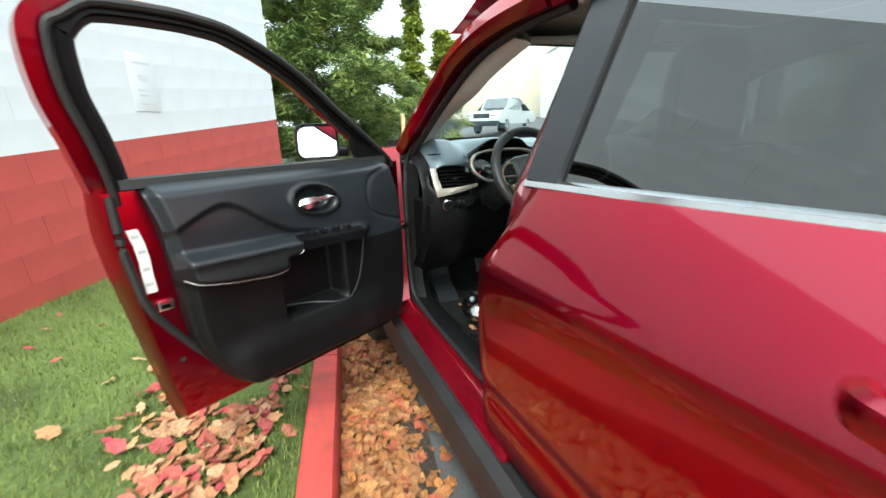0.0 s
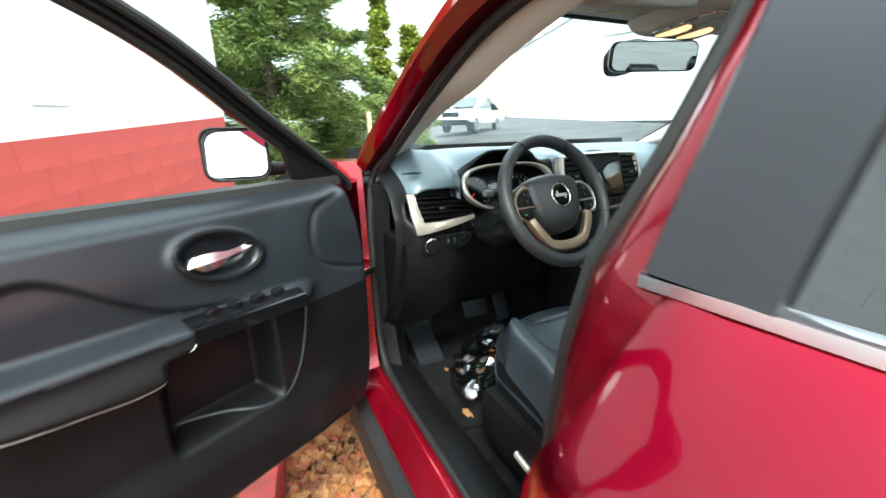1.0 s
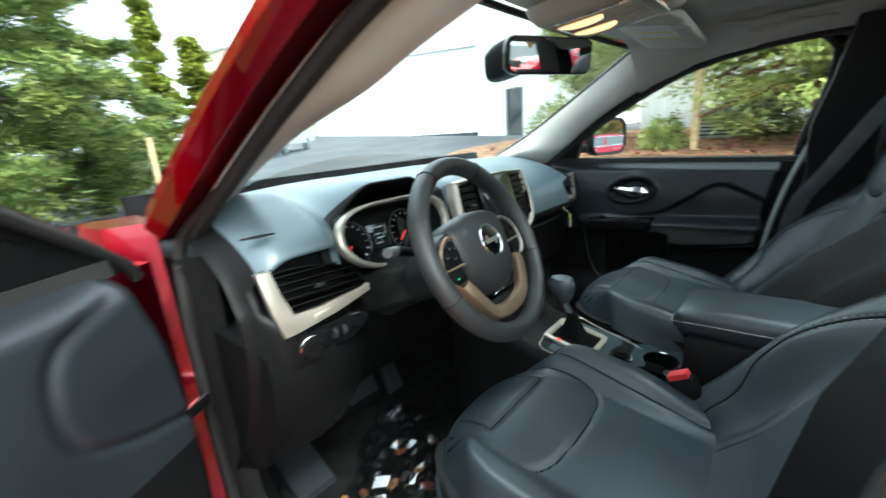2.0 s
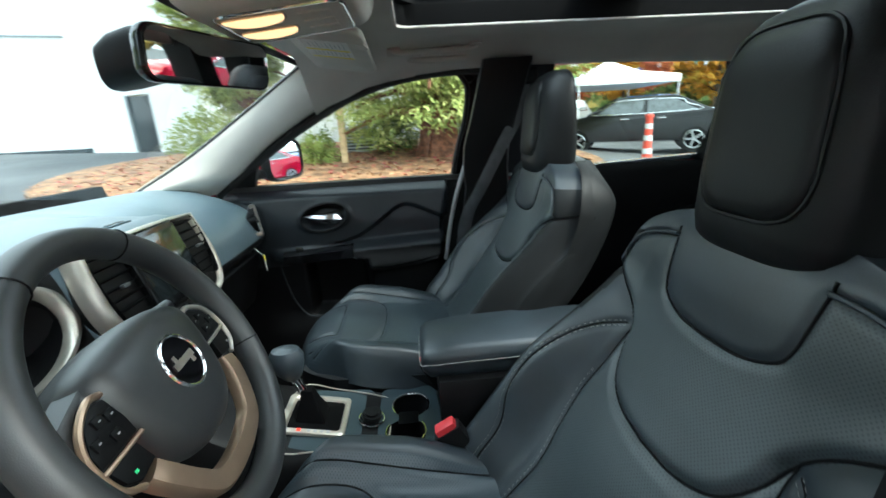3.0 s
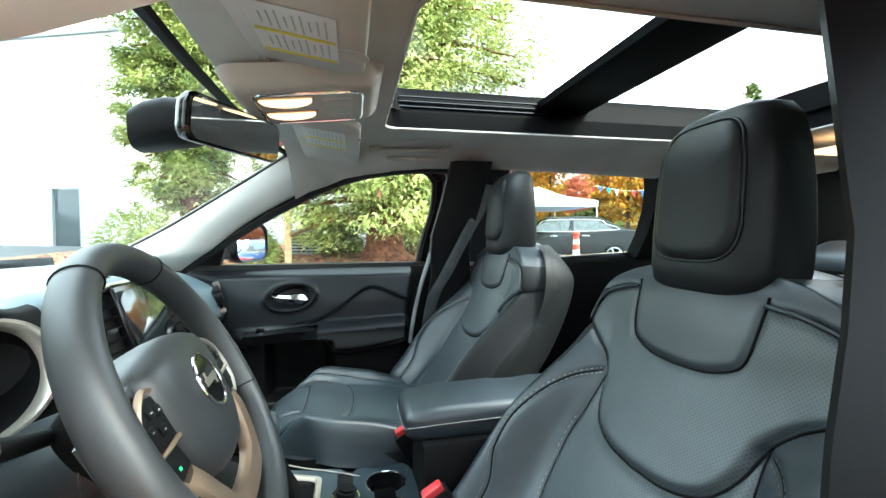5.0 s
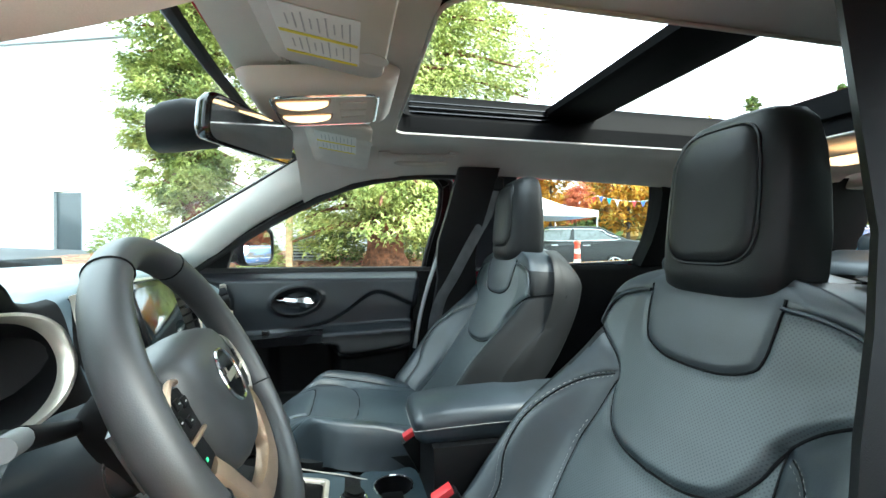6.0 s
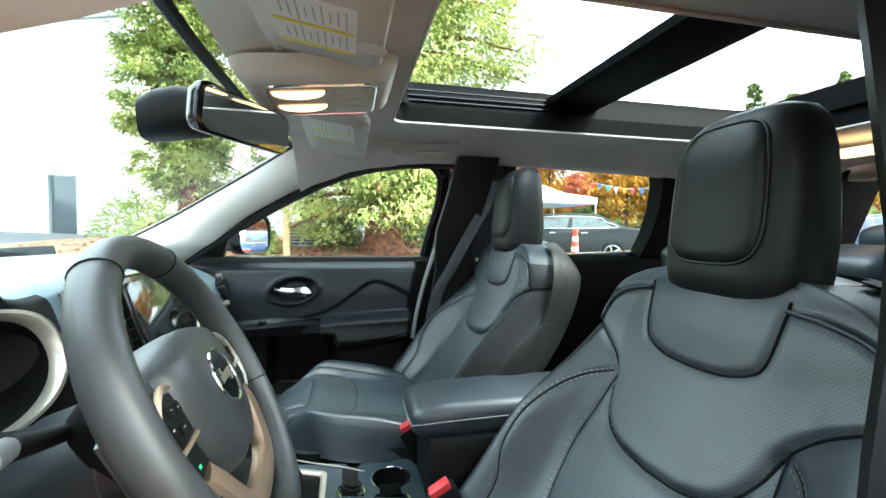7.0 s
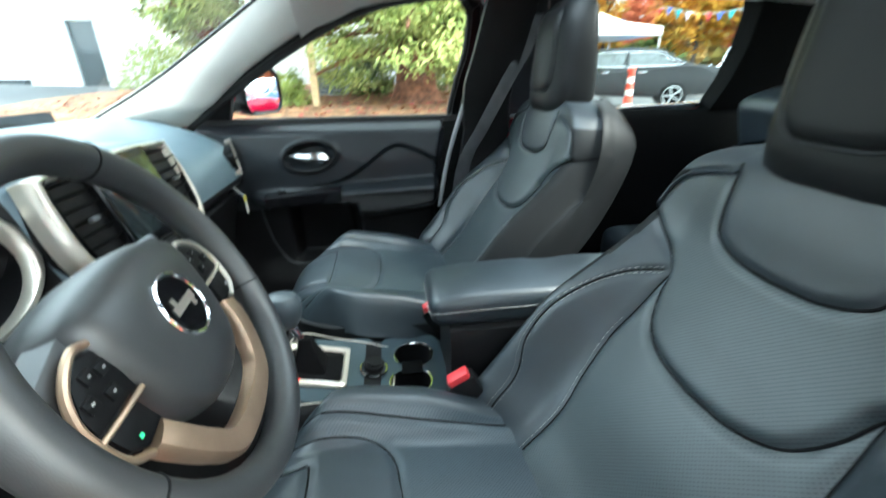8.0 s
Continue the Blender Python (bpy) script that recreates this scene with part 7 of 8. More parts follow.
def bag_point(s, t):
    a, b = 2 * math.pi * s, math.pi * (t - 0.5)
    u, w, h = 0.24 * math.sin(b), 0.085 * math.cos(b) * math.cos(a), 0.05 * math.cos(b) * math.sin(a)
    n = Vector((u * 16, w * 20, h * 24))
    k = 1 + 0.55 * (0.5 - abs(noise.noise(n))) + 0.3 * (0.5 - abs(noise.noise(n * 2.3)))
    return Vector((0.70 * u - 0.70 * w * k, 0.70 * u + 0.70 * w * k, 0.048 + h * k * (1.2 if h > 0 else 0.7)))


v, q = grid(bag_point, 40, 36)
mesh_ob("bag_film", v, q, FILM, bag, smooth=False)


# ---- the place outside ----
def ground_z(x, y):
    """The lot rises gently away from the car's kerb side."""
    return 0.07 * max(0.0, min(x, 40) - 1.0) * ease(x, 0.9, 2.5) * (1 - 0.65 * ease(-y, 1.5, 7.0))


ASPHALT = material("asphalt", (0.085, 0.085, 0.088), 0.9, 0, 0.006, 0.012, 0.25, 1.8, bump=0.7, second=(0.062, 0.062, 0.066))
GRASSBASE = material("turf", (0.095, 0.13, 0.032), 0.95, 0, 0.02, 0.02, 0.4, 0.5, bump=0.8)
SOIL = material("damp_soil", (0.05, 0.036, 0.026), 0.95, 0, 0.01, 0.02, 0.4, 0.3, bump=0.8)
KERBRED = material("red_painted_kerb", (0.50, 0.055, 0.05), 0.6, 0, 0.003, 0.006, 0.25, 0.12, bump=0.6, second=(0.34, 0.06, 0.05))
WALLWHITE = material("white_painted_block", (0.74, 0.76, 0.79), 0.75, 0, 0.003, 0.006, 0.08, 0.9, bump=0.5)
WALLRED = material("red_painted_block", (0.50, 0.075, 0.065), 0.65, 0, 0.003, 0.006, 0.16, 0.6, bump=0.5)
WHITEPAINT = material("white_stucco", (0.80, 0.80, 0.78), 0.8, 0, 0.004, 0.01, 0.06, 2.0)
MULCH = material("bark_mulch", (0.30, 0.16, 0.08), 0.95, 0, 0.02, 0.03, 0.5, 0.25, bump=0.9)
BARK = material("red_bark", (0.20, 0.085, 0.045), 0.9, 0, 0.03, 0.05, 0.45, 0.12, bump=1.0)
DARKBARK = material("grey_bark", (0.10, 0.075, 0.055), 0.9, 0, 0.02, 0.03, 0.4, 0.1, bump=0.9)
TIMBER = material("new_timber", (0.55, 0.40, 0.22), 0.8, 0, 0.002, 0.01, 0.2, 0.1)
LEAF_GROUND = island_colors("fallen_leaves", [(0.28, 0.11, 0.04), (0.38, 0.16, 0.05), (0.19, 0.08, 0.035), (0.42, 0.21, 0.085), (0.32, 0.14, 0.05), (0.36, 0.09, 0.05), (0.25, 0.12, 0.06), (0.34, 0.17, 0.07)], 0.75)
LEAF_PALE = island_colors("scattered_leaves", [(0.46, 0.25, 0.12), (0.36, 0.15, 0.07), (0.42, 0.05, 0.08), (0.26, 0.11, 0.05), (0.50, 0.31, 0.18), (0.38, 0.18, 0.09), (0.30, 0.05, 0.06)], 0.75)
BLADE = island_colors("grass_blades", [(0.13, 0.18, 0.035), (0.19, 0.23, 0.055), (0.09, 0.13, 0.025), (0.25, 0.26, 0.075)], 0.8)
NEEDLES = island_colors("pine_foliage", [(0.05, 0.085, 0.03), (0.12, 0.175, 0.05), (0.21, 0.28, 0.075), (0.32, 0.37, 0.11)], 0.7, trans=0.15, clump=0.45)
CEDAR = island_colors("cedar_foliage", [(0.14, 0.19, 0.055), (0.29, 0.35, 0.095), (0.44, 0.49, 0.15), (0.56, 0.58, 0.22)], 0.7, trans=0.2, clump=0.5)
LIME = island_colors("yellow_green_foliage", [(0.20, 0.26, 0.03), (0.28, 0.32, 0.05), (0.14, 0.20, 0.03)], 0.7, trans=0.2, clump=0.4)
AUTUMN = island_colors("orange_foliage", [(0.62, 0.30, 0.03), (0.75, 0.42, 0.05), (0.50, 0.22, 0.03), (0.45, 0.40, 0.06)], 0.7, trans=0.25, clump=1.2)
RUSSET = island_colors("russet_foliage", [(0.45, 0.10, 0.05), (0.55, 0.16, 0.07), (0.36, 0.08, 0.05)], 0.7, trans=0.2, clump=0.8)
TENTWHITE = material("white_canvas", (0.85, 0.85, 0.84), 0.7, 0, vary=0.05)
CONERED = material("orange_red_plastic", (0.80, 0.09, 0.05), 0.5, vary=0.1)
STEELGREY = material("grey_metal", (0.30, 0.32, 0.33), 0.5, 0.3, vary=0.1)
CARGLASS = material("car_window", (0.10, 0.115, 0.12), 0.05, 0, vary=0.25, spec=0.8, coat=0.5)
DARKWIN = material("dark_window", (0.02, 0.025, 0.028), 0.08, 0, vary=0.1)


def sheet_object(name, xs, ys, zf, mat, label, kind="structure"):
    vs = [(x, y, zf(x, y)) for y in ys for x in xs]
    n = len(xs)
    fs = [(j * n + i, j * n + i + 1, (j + 1) * n + i + 1, (j + 1) * n + i) for j in range(len(ys) - 1) for i in range(n - 1)]
    return tagged(mesh_ob(name, vs, fs, mat), label, name, kind=kind)


far = [-2500, -900, -300, -120, -60, -35, -20, -12, -10, -8, -7, -6, -5.5, -5, -4.5, -4, -3.5, -3, -2.5, -2, -1.5, -1, 0, 1, 2, 3, 5, 8, 12, 16, 20, 26, 33, 40, 60, 120, 300, 900, 2500]
sheet_object("ground", far, far, ground_z, ASPHALT, "grey asphalt car park rising gently away from the kerb")

# kerb line: it draws nearer to the car ahead
K0, KD = Vector((-1.245, 0.0, 0)), Vector((0.155, 0.988, 0))
KN = Vector((-KD.y, KD.x, 0))       # towards the lawn


def kerb_point(along_, off, z):
    p = K0 + KD * along_ + KN * off
    return Vector((p.x, p.y, z))


kerb = thing("kerb", kerb_point(0, 0.065, 0), "worn red-painted concrete kerb beside the leaf-filled gutter", "kerb", kind="structure")
_ki = Matrix.Translation(-kerb.location)
for k in range(8):
    a0, a1 = -7.0 + 2.0 * k, -5.01 + 2.0 * k
    prof = [(0.0, -0.05), (0.006, 0.105), (0.018, 0.122), (0.05, 0.126), (0.115, 0.126), (0.128, 0.118), (0.132, -0.05)]
    rr = [[kerb_point(a, o + 0.002 * math.sin(a * 5), z + 0.0015 * math.sin(a * 9)) for o, z in prof] for a in [a0 + (a1 - a0) * i / 8 for i in range(9)]]
    bm = loft_bm(rr)
    bm.transform(_ki)
    part("kerb_stone", bm, KERBRED, kerb)

# lawn between kerb and wall
W0, WD = Vector((-2.83, 2.37, 0)), Vector((0.435, 0.90, 0)).normalized()
WNORM = Vector((WD.y, -WD.x, 0))


def lawn_z(x, y):
    p = Vector((x, y, 0)) - K0
    off = p.dot(KN)
    return 0.115 + 0.03 * ease(off, 0.2, 1.6) + 0.012 * noise.noise((x * 2, y * 2, 0))


vs, fs = [], []
NA, NB = 60, 30
for j in range(NA + 1):
    a = -7 + 16 * j / NA
    for i in range(NB + 1):
        o = 0.131 + 12.0 * (i / NB) ** 2
        p = kerb_point(a, o, 0)
        vs.append((p.x, p.y, lawn_z(p.x, p.y)))
for j in range(NA):
    for i in range(NB):
        b = j * (NB + 1) + i
        fs.append((b, b + NB + 1, b + NB + 2, b + 1))
lawn = tagged(mesh_ob("lawn", vs, fs, GRASSBASE), "short green lawn strewn with fallen leaves", "lawn", kind="structure")


def scatter_mesh(name, count, place, shape, mat, label, category, seed=1):
    """Many small loose pieces in one mesh."""
    rnd = random.Random(seed)
    vs, fs = [], []
    for _ in range(count):
        p, m = place(rnd)
        if p is None:
            continue
        sv, sf = shape(rnd)
        b = len(vs)
        for v in sv:
            w = m @ Vector(v)
            vs.append((p[0] + w.x, p[1] + w.y, p[2] + w.z))
        fs += [tuple(b + i for i in f) for f in sf]
    ob = mesh_ob(name, vs, fs, mat, smooth=False)
    return tagged(ob, label, category, kind="stuff")


def maple_leaf(rnd):
    s = rnd.uniform(0.018, 0.042)
    c = rnd.uniform(-0.35, 0.5)
    w = rnd.uniform(0.55, 0.95)
    f = rnd.uniform(0.0, 0.8)     # how far the lobes are filled in
    rim = [(0, -1.0), (0.50 * w, -0.62 - 0.12 * f), (0.90 * w, -0.38), (0.66 * w * (1 + 0.3 * f), 0.08), (0.80 * w, 0.52), (0.34 * w * (1 + 0.5 * f), 0.55 + 0.25 * f), (0, 1.1), (-0.34 * w * (1 + 0.5 * f), 0.55 + 0.25 * f), (-0.80 * w, 0.52), (-0.66 * w * (1 + 0.3 * f), 0.08), (-0.90 * w, -0.38), (-0.50 * w, -0.62 - 0.12 * f)]
    v = [(0, 0, 0)] + [(x * s, y * s, s * (c * (x * x) + rnd.uniform(-0.12, 0.18) + 0.25 * c * y * y)) for x, y in rim]
    return v, [(0, i, i % 12 + 1) for i in range(1, 13)]


def lay(rnd, tilt=0.5):
    return Euler((rnd.uniform(-tilt, tilt), rnd.uniform(-tilt, tilt), rnd.uniform(0, 6.28))).to_matrix()


def gutter_place(rnd):
    a = rnd.uniform(-2.5, 4.5)
    o = -abs(rnd.gauss(0, 0.145))
    if o < -0.46:
        return None, None
    p = kerb_point(a, o - 0.01, 0)
    return (p.x, p.y, 0.004 + rnd.uniform(0, 0.035) * max(0.0, 1 + o * 1.8)), lay(rnd, 0.45)


tagged(mesh_ob("gutter_litter", *(lambda g: (g[0], g[1]))(grid(lambda s, t: kerb_point(-3 + 8 * t, -0.002 - 0.34 * s, 0.004 + 0.022 * (1 - s) ** 1.2 + 0.008 * noise.noise((s * 5, t * 40, 3)) * (1 - s)), 20, 160)), SOIL), "dark wet leaf mould in the gutter", "ground", kind="structure")
scatter_mesh("gutter_leaves", 9000, gutter_place, maple_leaf, LEAF_GROUND, "thick bed of orange-brown fallen leaves in the gutter", "leaves", 3)


def lawn_leaf_place(rnd):
    a = rnd.uniform(-2.2, 4.5)
    o = rnd.gauss(0.46, 0.16) if rnd.random() < 0.96 else rnd.uniform(0.3, 2.4)
    p = kerb_point(a, o, 0)
    if o < 0.24 and rnd.random() < 0.8 or o < 0.15 or noise.noise((p.x * 2.2, p.y * 2.2, 4)) < -0.25:
        return None, None
    return (p.x, p.y, lawn_z(p.x, p.y) + rnd.uniform(0.012, 0.040)), lay(rnd, 0.5)


scatter_mesh("lawn_leaves", 3200, lawn_leaf_place, maple_leaf, LEAF_PALE, "tan, brown and crimson maple leaves in a band on the grass", "leaves", 5)


def blade(rnd):
    h, w, b = rnd.uniform(0.02, 0.05), rnd.uniform(0.0012, 0.0025), rnd.uniform(-0.02, 0.02)
    return [(-w, 0, 0), (w, 0, 0), (w * 0.7, b * 0.4, h * 0.6), (-w * 0.7, b * 0.4, h * 0.6), (0, b, h)], [(0, 1, 2, 3), (3, 2, 4)]


def blade_place(rnd):
    a = rnd.uniform(-1.2, 4.2)
    o = 0.135 + 2.0 * rnd.random() ** 1.15
    p = kerb_point(a, o, 0)
    d = noise.noise((p.x * 3, p.y * 3, 7))
    if d < -0.28 and o < 1.0:
        return None, None
    return (p.x, p.y, lawn_z(p.x, p.y) - 0.003), Euler((rnd.uniform(-0.35, 0.35), rnd.uniform(-0.35, 0.35), rnd.uniform(0, 6.28))).to_matrix()


scatter_mesh("grass", 45000, blade_place, blade, BLADE, "short green grass blades", "grass", 9)

# block wall of the neighbouring building, red below and white above
wall = thing("wall_west", tuple(W0), "painted concrete block wall, white above a red band", "wall", kind="structure")
SLOPE = 0.067
LEFT, RIGHT = -11.0, 3.80


def wp(a, n, z):
    p = W0 + WD * a + WNORM * n
    return Vector((p.x, p.y, z)) - wall.location


part("wall_core", loft_bm([[wp(a, n, z) for n, z in ((-0.004, -0.05), (-0.004, 4.2), (-0.25, 4.2), (-0.25, -0.05))] for a in (LEFT, RIGHT - 0.01)]), WALLWHITE, wall, "white painted wall")
part("wall_return", loft_bm([[wp(RIGHT - 0.004 + o, n, z) for o, z in ((0, -0.05), (0, 4.2), (-0.25, 4.2), (-0.25, -0.05))] for n in (-0.01, -9.0)]), WALLWHITE, wall, "white return wall")
BLOCK = {}


def block_mesh(w, h, mat):
    key = (round(w, 3), mat.name)
    if key not in BLOCK:
        gap = 0.0008 if mat is WALLRED else 0.0002
        bm = box_bm((w - gap, 0.03, h - gap), 0.0010, None, 1)
        me = bpy.data.meshes.new("block")
        bm.to_mesh(me)
        bm.free()
        me.materials.append(mat)
        BLOCK[key] = me
    return BLOCK[key]


ang = math.atan2(WD.y, WD.x)
for r in range(-1, 15):
    for c in range(-9, 11):
        a0 = c * 0.40 + (0.2 if r % 2 else 0)
        if a0 - 0.2 > RIGHT - 0.03 or a0 < -3.2:
            continue
        w = min(0.40, RIGHT - (a0 - 0.2))
        z = 0.266 + r * 0.20 + SLOPE * (a0 - 1.1)
        mat = WALLRED if r < 5 else WALLWHITE
        b = new("block", block_mesh(w, 0.20, mat))
        b.parent = wall
        b.matrix_local = Matrix.Translation(wp(a0 - (0.40 - w) / 2, 0.0, z)) @ Matrix.Rotation(ang, 4, "Z") @ Matrix.Rotation(-math.atan(SLOPE), 4, "Y")
part("wall_red_band", loft_bm([[wp(a, n, z + SLOPE * (a - 1.1)) for n, z in ((0.011, -0.05), (0.011, 1.166), (-0.01, 1.166), (-0.01, -0.05))] for a in (LEFT, -3.1)]), WALLRED, wall, "red painted band")
sg = thing("wall_notice", wp(1.35, 0.02, 1.62) + wall.location, "faint white notice board on the wall", "sign")
part("notice_board", box_bm((0.30, 0.006, 0.46), 0.002, Matrix.Rotation(ang, 4, "Z")), WALLWHITE, sg)
bars("notice_text", Matrix.Rotation(ang, 4, "Z") @ Matrix.Translation((0, -0.0045, 0)), [(0, 0.16, 0.20, 0.02), (0.0, 0.04, 0.12, 0.05), (0, -0.06, 0.18, 0.015), (0, -0.10, 0.16, 0.015), (0, -0.17, 0.2, 0.012)], material("faded_print", (0.68, 0.68, 0.72), 0.8, vary=0.1), sg)


# ---- trees ----
def clump_leaf(size, droop=0.0, slim=1.0):
    def shape(rnd):
        s = size * rnd.uniform(0.6, 1.3)
        k = s * slim
        b = rnd.uniform(-0.25, 0.25) * s
        return [(-k * 0.18, 0, 0), (0, -s * 0.18, s * 0.08), (k * 0.18, 0, 0), (b, s * 1.0, -droop * s + rnd.uniform(-0.2, 0.2) * s), (-k * 0.20 + b * 0.4, s * 0.5, 0.05 * s), (k * 0.20 + b * 0.4, s * 0.5, 0.02 * s)], [(0, 1, 5, 4), (1, 2, 5), (4, 5, 3)]
    return shape


def tree(name, at, height, spread, trunk_r, bare, mat, bark, label, count, leaf, seed, cone=True, gaps=0.35, droop=0.4, limbs=26, taper=0.75, low=0.65, skirt=1.0, slim=1.0):
    rnd = random.Random(seed)
    tr = thing(name, at, label, "tree")
    pts = [Vector((rnd.uniform(-0.05, 0.05) * z, rnd.uniform(-0.05, 0.05) * z, z * height)) for z in (0, 0.1, 0.25, 0.45, 0.7, 0.97)]
    trunk = [Vector((0, 0, -0.1))] + pts[1:]
    line = spline(trunk, 5)
    k = len(line)
    rings = []
    for i, p in enumerate(line):
        f = i / (k - 1)
        r = trunk_r * (1 - 0.93 * f) * (1 + 0.45 * max(0, 1 - f * 12))
        rings.append([p + Vector((math.cos(a) * r * (1 + 0.10 * math.sin(5 * a + 3 * f) + 0.06 * math.sin(11 * a)), math.sin(a) * r * (1 + 0.10 * math.sin(5 * a + 3 * f)), 0)) for a in (2 * math.pi * j / 18 for j in range(18))])
    part("trunk", loft_bm(rings), bark, tr, "")
    bm_all = bmesh.new()
    tips = []
    for i in range(limbs):
        f = bare + (0.96 - bare) * (i + rnd.random()) / limbs
        a = i * 2.4 + rnd.uniform(-0.4, 0.4)
        L = spread * ((1 - f) ** taper if cone else math.sin(math.pi * min(1, 0.15 + 0.85 * (1 - f))) ** 0.6) * rnd.uniform(low, 1.1) * (skirt + (1 - skirt) * min(1, (f - bare) / 0.22))
        base = Vector((0, 0, f * height))
        tip = base + Vector((math.cos(a) * L, math.sin(a) * L, L * (0.25 if not cone else -0.12) + rnd.uniform(-0.1, 0.1)))
        mid = base.lerp(tip, 0.5) + Vector((0, 0, 0.12 * L))
        tips.append((base, mid, tip, L))
        t = tube_bm(spline([base, mid, tip], 3), lambda q, rr=trunk_r * (1 - f) * 0.28 + 0.008: rr * (1 - 0.8 * q), 5)
        me = bpy.data.meshes.new("tmp")
        t.to_mesh(me)
        t.free()
        bm_all.from_mesh(me)
        bpy.data.meshes.remove(me)
    part("limbs", bm_all, bark, tr, "")
    shape = clump_leaf(leaf, droop, slim)
    tufts = []
    for base, mid, tip, L in tips:
        for q in range(max(4, int(L / 0.22))):
            q = ((q + rnd.random()) / max(4, int(L / 0.22))) ** 0.7
            p = (base.lerp(mid, q * 2) if q < 0.5 else mid.lerp(tip, q * 2 - 1))
            j = L * 0.13 + 0.06
            p = p + Vector((rnd.gauss(0, j), rnd.gauss(0, j), rnd.gauss(-0.2 * j, j * 0.7)))
            if noise.noise(p * (3.2 / max(0.5, spread)) + Vector((seed, 0, 0))) > gaps - 0.62:
                tufts.append((p, (0.10 + 0.06 * L) * rnd.uniform(0.7, 1.3)))
    vs, fs = [], []
    for _ in range(count):
        c, r = rnd.choice(tufts)
        p = c + Vector((rnd.gauss(0, r), rnd.gauss(0, r), rnd.gauss(0, r * 0.55)))
        out = math.atan2(p.y, p.x) + rnd.uniform(-0.9, 0.9)
        m = Euler((rnd.uniform(-0.7, 0.5), rnd.uniform(-0.6, 0.6), out - math.pi / 2)).to_matrix()
        sv, sf = shape(rnd)
        b = len(vs)
        for v in sv:
            w = m @ Vector(v)
            vs.append(p + w)
        fs += [tuple(b + i for i in f) for f in sf]
    crown = mesh_ob("crown", vs, fs, mat, tr, smooth=False)
    return tr


tree("pine_tree", (-0.25, 9.7, 0.1), 8.5, 2.3, 0.17, 0.06, NEEDLES, DARKBARK, "dark green pine with layered boughs beside the building", 105000, 0.15, 11, droop=-0.15, gaps=0.42, limbs=44, slim=0.42, low=0.5)
tree("pine_tree", (1.25, 11.4, 0.1), 8.0, 1.9, 0.15, 0.06, NEEDLES, DARKBARK, "dark green pine behind the lawn", 75000, 0.15, 12, droop=-0.15, gaps=0.42, limbs=36, slim=0.42, low=0.5)
for x, y, h, s in ((3.68, 14.2, 5.1, 21), (4.95, 14.6, 4.4, 22)):
    tree("arborvitae", (x, y, ground_z(x, y)), h, 0.75, 0.10, 0.03, LIME, DARKBARK, "slender yellow-green arborvitae beside the car park", 22000, 0.13, s, droop=0.1, gaps=0.2)
tree("cedar_tree", (9.2, -0.50, 0.55), 13.0, 3.3, 0.46, 0.068, CEDAR, BARK, "broad light green cedar with a red fibrous trunk", 230000, 0.10, 31, droop=0.4, gaps=-0.3, limbs=170, taper=0.22, low=0.8, skirt=0.62)
tree("cedar_tree", (10.2, 3.95, 0.64), 12.0, 1.35, 0.34, 0.11, CEDAR, BARK, "light green cedar with a reddish trunk", 115000, 0.10, 32, droop=0.4, gaps=-0.3, limbs=125, taper=0.2, low=0.8, skirt=0.7)
for x, y, h, sp, mt, s, lab in ((30, -22, 9, 5, AUTUMN, 41, "orange autumn tree"), (36, -18, 10, 5, AUTUMN, 42, "golden autumn tree"), (27, -27, 8, 5, AUTUMN, 43, "orange autumn tree"), (24, -34, 9, 5, AUTUMN, 45, "golden autumn tree"), (44, -16, 9, 4, RUSSET, 44, "russet autumn tree"), (20, -40, 9, 5, RUSSET, 46, "russet autumn tree")):
    tree("autumn_tree", (x, y, ground_z(x, y)), h, sp, 0.2, 0.18, mt, DARKBARK, lab + " beyond the car park", 6000, 0.45, s, cone=False, gaps=0.3, limbs=30)
tree("autumn_tree", (25.0, -14.4, 1.6), 3.6, 0.75, 0.07, 0.3, RUSSET, DARKBARK, "narrow young russet tree in the car park", 2600, 0.18, 47, cone=False, gaps=0.2)
for x, y, h, s in ((48, -30, 14, 51), (52, -25, 14, 52), (39.2, -44.6, 18.2, 53), (60, -12, 14, 54), (36.4, -46.8, 16.5, 55), (33.2, -49.2, 17.8, 56)):
    tree("fir_tree", (x, y, ground_z(x, y)), h, 3.2, 0.3, 0.05, NEEDLES, DARKBARK, "distant dark green fir tree", 9000, 0.42, s, droop=0.2, gaps=-0.3, limbs=64)
for x, y, h, s in ((49.5, -32.4, 14.6, 57), (45.4, -38.0, 15.6, 58), (42.2, -41.4, 14.6, 59)):
    tree("autumn_tree", (x, y, ground_z(x, y)), h, 4.5, 0.3, 0.15, RUSSET, DARKBARK, "tall russet autumn tree on the skyline", 6000, 0.5, s, cone=False, gaps=0.3, limbs=30)

# mulch bed under the cedars
vs, fs = [], []
bed = [(p.x, p.y) for p in spline([(6.6, 6.5, 0), (6.4, 3, 0), (6.4, -1, 0), (6.8, -3.2, 0), (9, -3.8, 0), (12, -3.0, 0), (13, 1, 0), (13, 6, 0), (10, 8, 0)], 6, True)]
bm = slab_bm([(x, y) for x, y in bed], 0.10, None, 0.03)
for v_ in bm.verts:
    x, y, h = v_.co.x, v_.co.z, v_.co.y
    v_.co = Vector((x, y, ground_z(x, y) + h + (0.02 if h > 0.05 else -0.05)))
tagged(part("mulch_bed", bm, MULCH, None), "orange-brown bark mulch bed covered in leaves", "mulch", kind="structure")


